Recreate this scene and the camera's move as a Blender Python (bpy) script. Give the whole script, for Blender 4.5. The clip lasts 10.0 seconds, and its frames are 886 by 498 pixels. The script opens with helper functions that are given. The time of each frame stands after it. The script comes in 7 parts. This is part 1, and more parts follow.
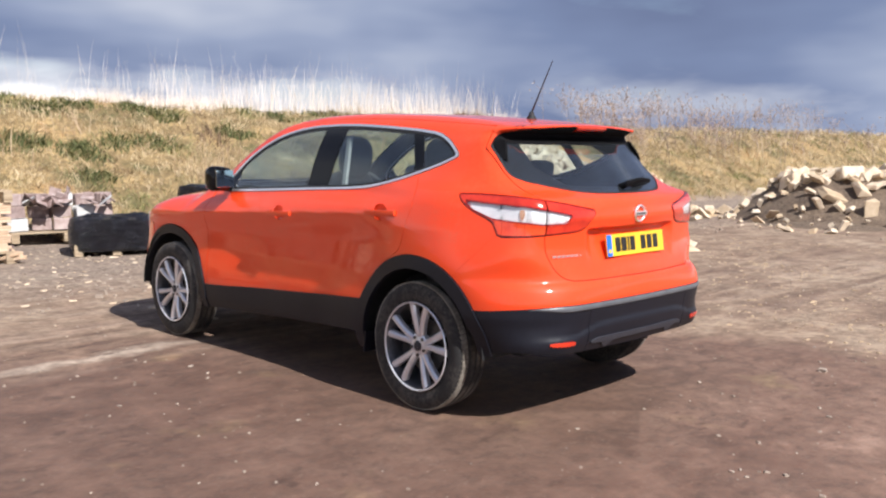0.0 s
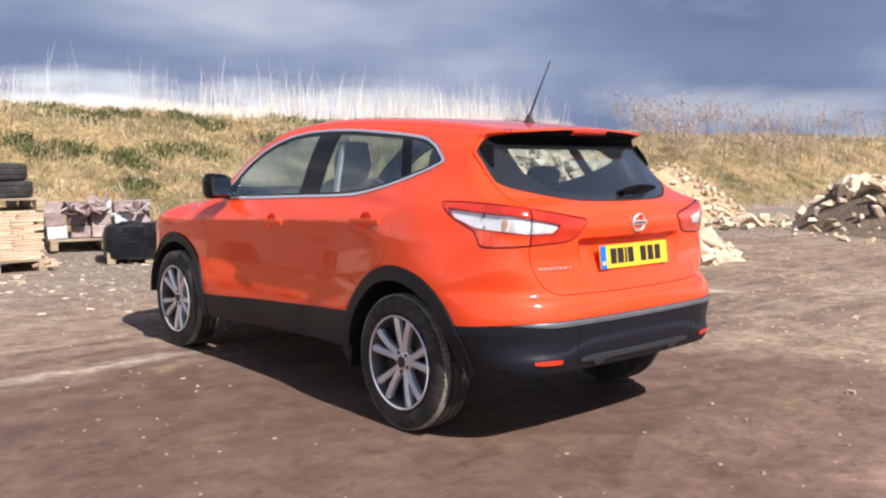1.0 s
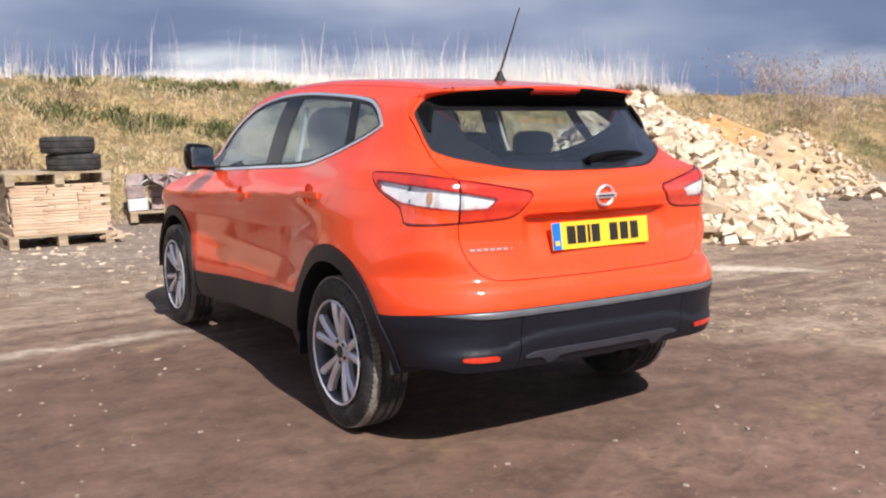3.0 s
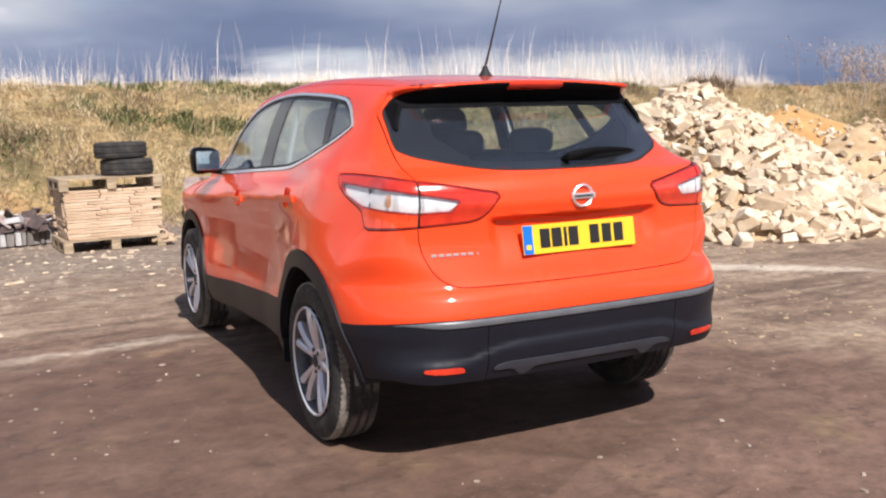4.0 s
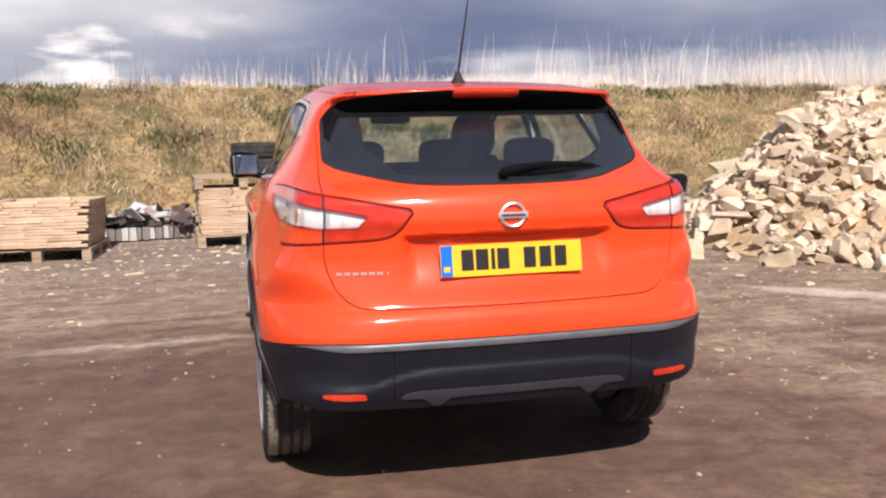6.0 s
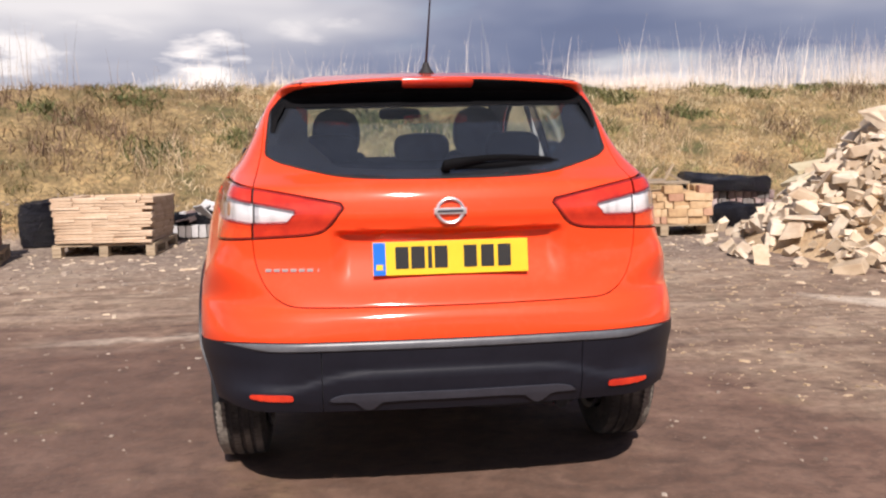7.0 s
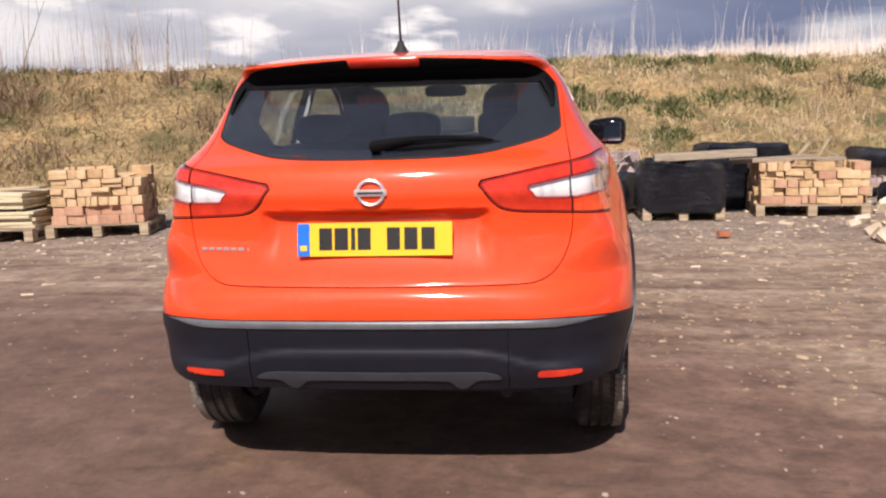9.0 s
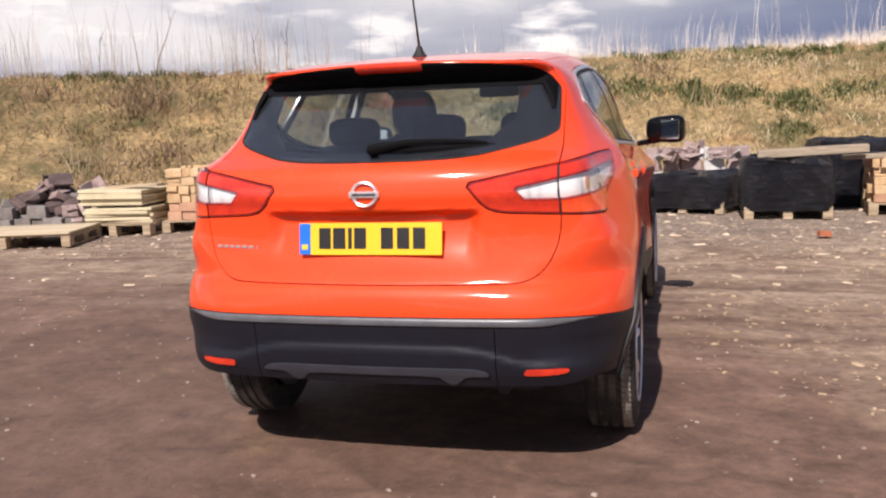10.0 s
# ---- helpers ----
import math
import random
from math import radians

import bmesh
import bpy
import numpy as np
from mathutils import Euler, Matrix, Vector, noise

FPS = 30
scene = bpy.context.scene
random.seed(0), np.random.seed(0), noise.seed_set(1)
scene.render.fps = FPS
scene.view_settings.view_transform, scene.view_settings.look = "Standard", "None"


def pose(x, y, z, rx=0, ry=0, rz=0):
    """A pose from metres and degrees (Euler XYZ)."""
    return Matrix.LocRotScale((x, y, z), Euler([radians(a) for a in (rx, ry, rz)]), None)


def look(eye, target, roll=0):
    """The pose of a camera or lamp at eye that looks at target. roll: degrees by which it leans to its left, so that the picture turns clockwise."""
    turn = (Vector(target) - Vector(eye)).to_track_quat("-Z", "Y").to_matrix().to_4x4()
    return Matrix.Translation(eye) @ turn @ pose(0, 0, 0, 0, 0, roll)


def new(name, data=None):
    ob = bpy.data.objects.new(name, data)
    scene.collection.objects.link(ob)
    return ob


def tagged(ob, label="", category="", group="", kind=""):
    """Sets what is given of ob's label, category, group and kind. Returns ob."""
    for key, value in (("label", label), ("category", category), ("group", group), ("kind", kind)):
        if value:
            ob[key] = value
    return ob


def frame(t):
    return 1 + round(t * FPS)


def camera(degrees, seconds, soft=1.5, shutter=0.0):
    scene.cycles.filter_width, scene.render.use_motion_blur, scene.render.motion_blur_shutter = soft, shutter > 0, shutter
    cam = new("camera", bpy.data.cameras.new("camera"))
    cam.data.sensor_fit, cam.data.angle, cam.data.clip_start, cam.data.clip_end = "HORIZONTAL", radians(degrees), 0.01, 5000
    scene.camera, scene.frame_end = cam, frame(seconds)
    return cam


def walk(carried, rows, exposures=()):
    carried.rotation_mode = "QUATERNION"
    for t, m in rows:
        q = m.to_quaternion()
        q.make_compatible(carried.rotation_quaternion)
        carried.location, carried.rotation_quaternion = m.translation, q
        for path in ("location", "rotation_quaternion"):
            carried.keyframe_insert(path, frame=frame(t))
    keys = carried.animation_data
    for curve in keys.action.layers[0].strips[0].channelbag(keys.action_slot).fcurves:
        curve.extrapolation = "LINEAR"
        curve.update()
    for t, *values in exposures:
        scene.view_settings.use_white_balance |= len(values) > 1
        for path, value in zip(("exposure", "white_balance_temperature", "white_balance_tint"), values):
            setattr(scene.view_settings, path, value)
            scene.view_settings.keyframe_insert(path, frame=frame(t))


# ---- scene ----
cam = camera(52.4, 10.0, 2.25)
PATH = [
    (0, (-4.001, -2.557, 1.368), (-2.603, -1.145, 1.146), 0.4),
    (0.5, (-3.766, -2.575, 1.358), (-2.411, -1.12, 1.14), -0.3),
    (1, (-3.545, -2.635, 1.358), (-2.247, -1.127, 1.152), 0.2),
    (1.5, (-3.258, -2.557, 1.331), (-1.997, -1.019, 1.122), -0.3),
    (2, (-3.055, -2.54, 1.354), (-1.838, -0.975, 1.092), -0.3),
    (2.5, (-2.776, -2.682, 1.327), (-1.638, -1.058, 1.065), -0.6),
    (3.8, (-2.118, -2.775, 1.335), (-1.209, -1.016, 1.053), -1.3),
    (4, (-2.012, -2.808, 1.322), (-1.133, -1.032, 1.051), -1.8),
    (4.5, (-1.707, -2.928, 1.331), (-0.942, -1.099, 1.069), -2.0),
    (5, (-1.45, -2.945, 1.32), (-0.77, -1.083, 1.053), -1.5),
    (5.5, (-1.183, -2.919, 1.339), (-0.601, -1.022, 1.087), -0.5),
    (5.7, (-1.105, -2.944, 1.342), (-0.568, -1.036, 1.079), -0.8),
    (6.8, (-0.463, -2.947, 1.284), (-0.215, -0.975, 1.059), -1.1),
    (7, (-0.358, -2.893, 1.284), (-0.136, -0.921, 1.036), -1.1),
    (7.5, (-0.159, -2.87, 1.307), (-0.041, -0.891, 1.039), -0.2),
    (8, (0.1, -2.928, 1.319), (0.088, -0.946, 1.054), 0.1),
    (8.5, (0.315, -2.95, 1.315), (0.184, -0.975, 1.033), -1.1),
    (9, (0.559, -2.848, 1.29), (0.335, -0.883, 0.993), -1.6),
    (9.5, (0.766, -2.821, 1.316), (0.419, -0.877, 0.998), -2.2),
    (10, (1.052, -2.849, 1.303), (0.533, -0.941, 1.006), -2.3),
]
walk(cam, [(t, look(eye, target, roll)) for t, eye, target, roll in PATH],
     [(0, 0.62, 6350, 10), (2.5, 0.57, 6350, 10), (4.5, 0.42, 6500, 12), (7.0, 0.32, 6750, 16), (10.0, 0.33, 6750, 16)])

# ---- sky, sun ----
SUN = Vector((-0.054, -1.0, 1.0)).normalized()      # towards the sun
world = bpy.data.worlds.new("world")
scene.world = world
world.use_nodes = True
wn, wl = world.node_tree.nodes, world.node_tree.links
wn.clear()


def wnode(kind, **values):
    n = wn.new(kind)
    for k, v in values.items():
        n.inputs[k].default_value = v
    return n


def wmath(op, a, b=None, clamp=False):
    n = wn.new("ShaderNodeMath")
    n.operation, n.use_clamp = op, clamp
    for i, v in enumerate((a, b)):
        if v is None:
            continue
        if isinstance(v, (int, float)):
            n.inputs[i].default_value = v
        else:
            wl.new(v, n.inputs[i])
    return n.outputs[0]


def wramp(fac, stops):
    n = wn.new("ShaderNodeValToRGB")
    e = n.color_ramp.elements
    while len(e) < len(stops):
        e.new(0.5)
    for el, (p, c) in zip(e, stops):
        el.position, el.color = p, (*c, 1)
    wl.new(fac, n.inputs[0])
    return n.outputs[0]


def wmix(fac, a, b):
    n = wn.new("ShaderNodeMix")
    n.data_type = "RGBA"
    wl.new(fac, n.inputs[0])
    for i, v in ((6, a), (7, b)):
        if isinstance(v, tuple):
            n.inputs[i].default_value = (*v, 1)
        else:
            wl.new(v, n.inputs[i])
    return n.outputs[2]


sky = wn.new("ShaderNodeTexSky")
sky.sky_type, sky.sun_disc = "NISHITA", False
sky.sun_elevation, sky.sun_rotation = math.asin(SUN.z), math.atan2(SUN.x, SUN.y)
coord = wn.new("ShaderNodeTexCoord")
split = wn.new("ShaderNodeSeparateXYZ")
wl.new(coord.outputs["Generated"], split.inputs[0])
up = split.outputs[2]
# cloud deck: long soft banks, flattened towards the horizon
lift = wmath("MULTIPLY", wmath("ADD", up, 0.0), 3.4)
flat = wn.new("ShaderNodeCombineXYZ")
wl.new(split.outputs[0], flat.inputs[0])
wl.new(split.outputs[1], flat.inputs[1])
wl.new(lift, flat.inputs[2])
broad = wnode("ShaderNodeTexNoise", Scale=1.7, Detail=4.0, Roughness=0.5, Distortion=0.0)
tower = wnode("ShaderNodeTexNoise", Scale=3.1, Detail=6.0, Roughness=0.5, Distortion=0.2)
wl.new(flat.outputs[0], tower.inputs["Vector"])
puffs = wnode("ShaderNodeTexNoise", Scale=4.2, Detail=5.0, Roughness=0.5, Distortion=0.1)
wl.new(flat.outputs[0], broad.inputs["Vector"])
wl.new(flat.outputs[0], puffs.inputs["Vector"])
billow = wnode("ShaderNodeTexNoise", Scale=9.0, Detail=5.0, Roughness=0.55, Distortion=0.3)
wl.new(flat.outputs[0], billow.inputs["Vector"])
# dark rain cloud ahead and to the right, thinner and brighter to the left
lean = wmath("SUBTRACT", wmath("MULTIPLY", wmath("ADD", wmath("MAXIMUM", wmath("MINIMUM", split.outputs[0], 0.30), -0.25), 0.10), 0.36), wmath("MULTIPLY", wmath("MAXIMUM", wmath("SUBTRACT", split.outputs[0], 0.36), 0.0), 0.19))
bank_dark = wmath("MULTIPLY", wmath("SUBTRACT", 1.0, wmath("MULTIPLY", wmath("ABSOLUTE", wmath("SUBTRACT", split.outputs[0], 0.20)), 3.2), True), 0.055)
lean = wmath("ADD", lean, bank_dark)
veer = wmath("ADD", lean, wmath("MULTIPLY", wmath("SUBTRACT", up, 0.22, True), 0.42))
dark = wmath("SUBTRACT", wmath("ADD", broad.outputs[0], 0.0), veer)
deck = wramp(dark, [(0.28, (0.145, 0.18, 0.295)), (0.38, (0.18, 0.225, 0.355)), (0.47, (0.29, 0.335, 0.46)), (0.57, (0.46, 0.49, 0.58)), (0.70, (0.85, 0.86, 0.88))])
# bright sunlit heaps low over the horizon
low = wmath("MULTIPLY", wmath("SUBTRACT", 0.108, up), 17.0, True)
heap_mask = wmath("MULTIPLY", wmath("MULTIPLY", wmath("SUBTRACT", wmath("ADD", puffs.outputs[0], wmath("MULTIPLY", low, 0.20)), 0.635), 7.0, True), low, True)
# broken sunlit cloud to the left
sunny = wmath("MULTIPLY", wmath("MULTIPLY", wmath("SUBTRACT", tower.outputs[0], 0.465), 8.0, True), wmath("MULTIPLY", wmath("MULTIPLY", wmath("SUBTRACT", -0.26, split.outputs[0]), 5.0, True), wmath("MULTIPLY", wmath("SUBTRACT", 0.34, up), 6.0, True)), True)
# fewer of them towards the rain on the right
heap_mask = wmath("MULTIPLY", heap_mask, wmath("ADD", wmath("MULTIPLY", wmath("SUBTRACT", 0.72, split.outputs[0]), 1.6, True), 0.25, True))
heap_mask = wmath("MULTIPLY", heap_mask, wmath("SUBTRACT", 1.0, wmath("MULTIPLY", wmath("SUBTRACT", 1.0, wmath("MULTIPLY", wmath("ABSOLUTE", split.outputs[0]), 5.0), True), 0.75)))
heap_mask = wmath("MAXIMUM", heap_mask, wmath("MULTIPLY", sunny, 0.6))
# single sunlit cumulus heads over the bank to the left: (across, up, half width, half height, strength)
for hx, hu, ha, hb, gain in ((-0.137, 0.083, 0.050, 0.036, 1.0), (-0.300, 0.086, 0.050, 0.030, 0.8), (-0.520, 0.125, 0.150, 0.045, 0.75), (-0.025, 0.116, 0.060, 0.016, 0.42), (-0.225, 0.112, 0.05, 0.014, 0.35)):
    dx = wmath("DIVIDE", wmath("SUBTRACT", split.outputs[0], hx), ha)
    du = wmath("DIVIDE", wmath("SUBTRACT", up, hu), hb)
    far_off = wmath("ADD", wmath("MULTIPLY", dx, dx), wmath("MULTIPLY", du, du))
    ragged = wmath("MULTIPLY", wmath("SUBTRACT", billow.outputs[0], 0.5), 5.0)
    head = wmath("MULTIPLY", wmath("ADD", wmath("SUBTRACT", 0.75, far_off), ragged), 1.3, True)
    north = wmath("MULTIPLY", wmath("SUBTRACT", split.outputs[1], 0.3), 5.0, True)
    heap_mask = wmath("MAXIMUM", heap_mask, wmath("MULTIPLY", wmath("MULTIPLY", head, north), gain))
clouds = wmix(heap_mask, deck, (1.12, 1.10, 1.08))
gaps = wmath("MULTIPLY", wmath("SUBTRACT", puffs.outputs[0], 0.60), 5.0, True)
blue = wn.new("ShaderNodeVectorMath")
blue.operation = "SCALE"
blue.inputs["Scale"].default_value = 0.11
wl.new(sky.outputs[0], blue.inputs[0])
total = wmix(wmath("MULTIPLY", gaps, 0.45), clouds, blue.outputs[0])
back = wn.new("ShaderNodeBackground")
# the deck thins and brightens round to the sunny side
glow = wmath("ADD", 0.79, wmath("MULTIPLY", wmath("SUBTRACT", 0.25, split.outputs[1], True), 0.10))
wl.new(glow, back.inputs[1])
wl.new(total, back.inputs[0])
wout = wn.new("ShaderNodeOutputWorld")
wl.new(back.outputs[0], wout.inputs[0])

sun_data = bpy.data.lights.new("sun", "SUN")
sun_data.energy, sun_data.angle, sun_data.color = 5.0, radians(0.6), (1.0, 0.955, 0.91)
sun = new("sun", sun_data)
sun.matrix_world = look(SUN * 60, (0, 0, 0))

# ---- materials ----
class Nodes:
    """A small hand for node materials."""

    def __init__(self, name):
        self.m = bpy.data.materials.new(name)
        self.m.use_nodes = True
        self.n, self.l = self.m.node_tree.nodes, self.m.node_tree.links
        self.p = self.n["Principled BSDF"]
        self.o = self.n["Material Output"]
        self.c = self.n.new("ShaderNodeTexCoord").outputs["Object"]

    def set(self, **v):
        for k, val in v.items():
            self.put(self.p.inputs[k.replace("_", " ")], val)
        return self

    def put(self, socket, v):
        if isinstance(v, (int, float)):
            socket.default_value = v
        elif isinstance(v, tuple):
            socket.default_value = (*v, 1) if len(v) == 3 and socket.type == "RGBA" else v
        else:
            self.l.new(v, socket)

    def noise(self, scale, detail=4.0, rough=0.55, stretch=None, distort=0.0, color=False):
        n = self.n.new("ShaderNodeTexNoise")
        n.inputs["Scale"].default_value, n.inputs["Detail"].default_value = scale, detail
        n.inputs["Roughness"].default_value, n.inputs["Distortion"].default_value = rough, distort
        v = self.c
        if stretch:
            mp = self.n.new("ShaderNodeMapping")
            mp.inputs["Scale"].default_value = stretch
            self.l.new(v, mp.inputs[0])
            v = mp.outputs[0]
        self.l.new(v, n.inputs["Vector"])
        return n.outputs[1 if color else 0]

    def voronoi(self, scale, feature="F1", out=0):
        n = self.n.new("ShaderNodeTexVoronoi")
        n.feature = feature
        n.inputs["Scale"].default_value = scale
        self.l.new(self.c, n.inputs["Vector"])
        return n.outputs[out]

    def ramp(self, fac, *stops):
        n = self.n.new("ShaderNodeValToRGB")
        e = n.color_ramp.elements
        while len(e) < len(stops):
            e.new(0.5)
        for el, (p, c) in zip(e, stops):
            el.position = p
            el.color = (*c, 1) if isinstance(c, tuple) else (c, c, c, 1)
        self.l.new(fac, n.inputs[0])
        return n.outputs[0]

    def mix(self, fac, a, b, how="MIX"):
        n = self.n.new("ShaderNodeMix")
        n.data_type, n.blend_type = "RGBA", how
        for s, v in ((0, fac), (6, a), (7, b)):
            self.put(n.inputs[s], v)
        return n.outputs[2]

    def math(self, op, a, b=0.0, clamp=False):
        n = self.n.new("ShaderNodeMath")
        n.operation, n.use_clamp = op, clamp
        self.put(n.inputs[0], a)
        self.put(n.inputs[1], b)
        return n.outputs[0]

    def random(self):
        return self.n.new("ShaderNodeObjectInfo").outputs["Random"]

    def island(self):
        return self.n.new("ShaderNodeNewGeometry").outputs["Random Per Island"]

    def axis(self, i):
        n = self.n.new("ShaderNodeSeparateXYZ")
        self.l.new(self.c, n.inputs[0])
        return n.outputs[i]

    def bump(self, height, strength=0.3, distance=0.01):
        n = self.n.new("ShaderNodeBump")
        n.inputs["Strength"].default_value, n.inputs["Distance"].default_value = strength, distance
        self.l.new(height, n.inputs["Height"])
        self.l.new(n.outputs[0], self.p.inputs["Normal"])
        return self


def plain(name, a, b, scale, rough, bump=0.0, bump_scale=80.0, metal=0.0, coat=0.0, vary=0.0, distance=0.004):
    """Two tones mixed by noise at two scales, with fine relief."""
    k = Nodes(name)
    f = k.math("ADD", k.math("MULTIPLY", k.noise(scale), 0.6), k.math("MULTIPLY", k.noise(scale * 9), 0.4))
    col = k.ramp(f, (0.35, a), (0.65, b))
    if vary:
        col = k.mix(1.0, col, k.ramp(k.random(), (0.0, 1 - vary), (1.0, 1.0)), "MULTIPLY")
    k.set(Base_Color=col, Roughness=rough, Metallic=metal, Coat_Weight=coat)
    if bump:
        k.bump(k.noise(bump_scale, 5), bump, distance)
    return k.m


def paint():
    k = Nodes("orange_red_paint")
    dust = k.math("MULTIPLY", k.noise(3.0, 6), k.noise(40, 3))
    dirt = k.ramp(dust, (0.26, 0.0), (0.50, 0.14))
    k.set(Base_Color=k.mix(dirt, (0.86, 0.062, 0.0105), (0.36, 0.18, 0.10)), Roughness=k.ramp(k.noise(5, 5), (0.3, 0.45), (0.7, 0.55)),
          Specular_IOR_Level=0.2, Coat_Weight=0.95, Coat_Roughness=0.08)
    return k.m


def glass(name, tint, gloss, dirt):
    """Tinted pane: clear through, with a mirror sheen by angle."""
    k = Nodes(name)
    k.n.remove(k.p)
    clear, shine, both, edge, film_, dust = (k.n.new("ShaderNode" + s) for s in ("BsdfTransparent", "BsdfGlossy", "MixShader", "LayerWeight", "MixShader", "BsdfDiffuse"))
    clear.inputs[0].default_value = (*tint, 1)
    shine.inputs["Roughness"].default_value = 0.01
    edge.inputs["Blend"].default_value = 0.5
    sheen = k.math("ADD", k.math("MULTIPLY", k.math("POWER", edge.outputs["Facing"], 3.2), 0.66), gloss, True)
    k.l.new(sheen, both.inputs[0])
    k.l.new(clear.outputs[0], both.inputs[1])
    k.l.new(shine.outputs[0], both.inputs[2])
    # a thin coat of road dust that catches the sun
    dust.inputs[0].default_value = (0.34, 0.39, 0.48, 1)
    k.l.new(k.ramp(k.noise(7, 5), (0.3, dirt * 0.6), (0.7, dirt)), film_.inputs[0])
    k.l.new(both.outputs[0], film_.inputs[1])
    k.l.new(dust.outputs[0], film_.inputs[2])
    k.l.new(film_.outputs[0], k.o.inputs[0])
    return k.m


PAINT = paint()
WIPER = plain("black_wiper_plastic", (0.003, 0.003, 0.0035), (0.006, 0.006, 0.007), 9, 0.75)
WIPER.node_tree.nodes["Principled BSDF"].inputs["Specular IOR Level"].default_value = 0.08
# far paler than PLASTIC: sky and sun sheen on the ledge, painted into its grey
LEDGE = plain("sheen_grey_ledge", (0.070, 0.073, 0.082), (0.12, 0.124, 0.134), 8, 0.36)
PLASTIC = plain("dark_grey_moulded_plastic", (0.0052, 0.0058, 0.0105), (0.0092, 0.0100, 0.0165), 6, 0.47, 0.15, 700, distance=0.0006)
PLASTIC.node_tree.nodes["Principled BSDF"].inputs["Specular IOR Level"].default_value = 0.34
SKID = plain("grey_satin_plastic", (0.024, 0.025, 0.034), (0.038, 0.039, 0.050), 8, 0.5)
GLOSS = plain("gloss_black_plastic", (0.003, 0.003, 0.004), (0.006, 0.006, 0.007), 6, 0.10)
GLOSS.node_tree.nodes["Principled BSDF"].inputs["Specular IOR Level"].default_value = 0.25
SEAL = plain("black_rubber_seal", (0.008, 0.008, 0.009), (0.014, 0.014, 0.015), 9, 0.7)
CHROME = plain("bright_chrome", (0.88, 0.89, 0.90), (0.95, 0.95, 0.96), 5, 0.34, metal=0.85)
ALLOY = plain("silver_alloy_paint", (0.66, 0.66, 0.70), (0.80, 0.80, 0.84), 12, 0.30, metal=0.55, coat=0.4)
LETTER = plain("dulled_silver", (0.38, 0.31, 0.29), (0.50, 0.42, 0.40), 30, 0.42, metal=0.5)
ALLOY_DARK = plain("shaded_grey_alloy", (0.055, 0.055, 0.060), (0.11, 0.11, 0.12), 12, 0.45, metal=0.4)
STEEL = plain("brake_disc_steel", (0.07, 0.065, 0.06), (0.13, 0.12, 0.11), 18, 0.5, metal=0.7)
CABIN = plain("charcoal_cabin_trim", (0.018, 0.018, 0.020), (0.030, 0.030, 0.033), 6, 0.75, 0.2, 300)
CLOTH = plain("charcoal_seat_cloth", (0.030, 0.031, 0.036), (0.050, 0.051, 0.057), 30, 0.9, 0.4, 500)
LINER = plain("pale_headlining", (0.10, 0.10, 0.10), (0.13, 0.13, 0.13), 20, 0.9)
REAR_GLASS = glass("tinted_rear_glass", (0.955, 0.98, 0.985), 0.050, 0.020)
SIDE_GLASS = glass("pale_green_side_glass", (0.86, 0.93, 0.935), 0.06, 0.012)
LAMP_GLASS = glass("clear_lamp_lens", (0.97, 0.97, 0.97), 0.05, 0.01)
TRIM_PALE = plain("pale_cabin_trim", (0.22, 0.23, 0.23), (0.30, 0.31, 0.30), 12, 0.8)
LENS_RED = plain("red_lamp_lens", (0.48, 0.020, 0.009), (0.74, 0.050, 0.015), 3, 0.12, 0.25, 160, coat=1.0, distance=0.002)
LENS_DEEP = plain("deep_red_lamp_surround", (0.20, 0.009, 0.007), (0.32, 0.015, 0.011), 14, 0.1, coat=1.0)
LENS_CLEAR = plain("clear_lamp_lens_over_reflector", (0.52, 0.54, 0.58), (0.95, 0.96, 0.97), 5, 0.12, 0.4, 24, metal=0.5, coat=1.0, distance=0.004)
LENS_ORANGE = plain("orange_ribbed_lens", (0.78, 0.052, 0.012), (0.88, 0.085, 0.018), 9, 0.14, coat=1.0)
LENS_AMBER = plain("amber_bulb_cover", (0.46, 0.22, 0.12), (0.62, 0.34, 0.20), 22, 0.15, coat=1.0)
YELLOW = plain("yellow_reflective_plate", (0.76, 0.47, 0.022), (0.81, 0.52, 0.03), 5, 0.32)
BLUE = plain("blue_plate_band", (0.005, 0.13, 0.62), (0.01, 0.16, 0.70), 5, 0.32)
INK = plain("black_plate_ink", (0.012, 0.011, 0.010), (0.02, 0.018, 0.016), 9, 0.4)
MIRROR = plain("mirror_glass", (0.86, 0.88, 0.90), (0.90, 0.92, 0.94), 3, 0.015, metal=1.0)


def tyre_rubber():
    k = Nodes("dusty_tyre_rubber")
    dust = k.math("MULTIPLY", k.noise(7, 5), k.noise(60, 4))
    k.set(Base_Color=k.mix(k.ramp(dust, (0.20, 0.06), (0.42, 0.60)), (0.013, 0.013, 0.014), (0.120, 0.102, 0.086)), Roughness=0.85)
    k.bump(k.noise(220, 4), 0.3, 0.002)
    return k.m


def dirt_tread():
    k = Nodes("muddy_tyre_tread")
    k.set(Base_Color=k.ramp(k.noise(6, 6), (0.40, (0.022, 0.020, 0.018)), (0.66, (0.15, 0.13, 0.108))), Roughness=0.95)
    k.bump(k.noise(160, 4), 0.4, 0.003)
    return k.m


RUBBER, TREAD = tyre_rubber(), dirt_tread()
MUD = plain("dried_mud_on_tread", (0.10, 0.088, 0.072), (0.36, 0.32, 0.265), 7, 0.95, 0.4, 160, distance=0.003)


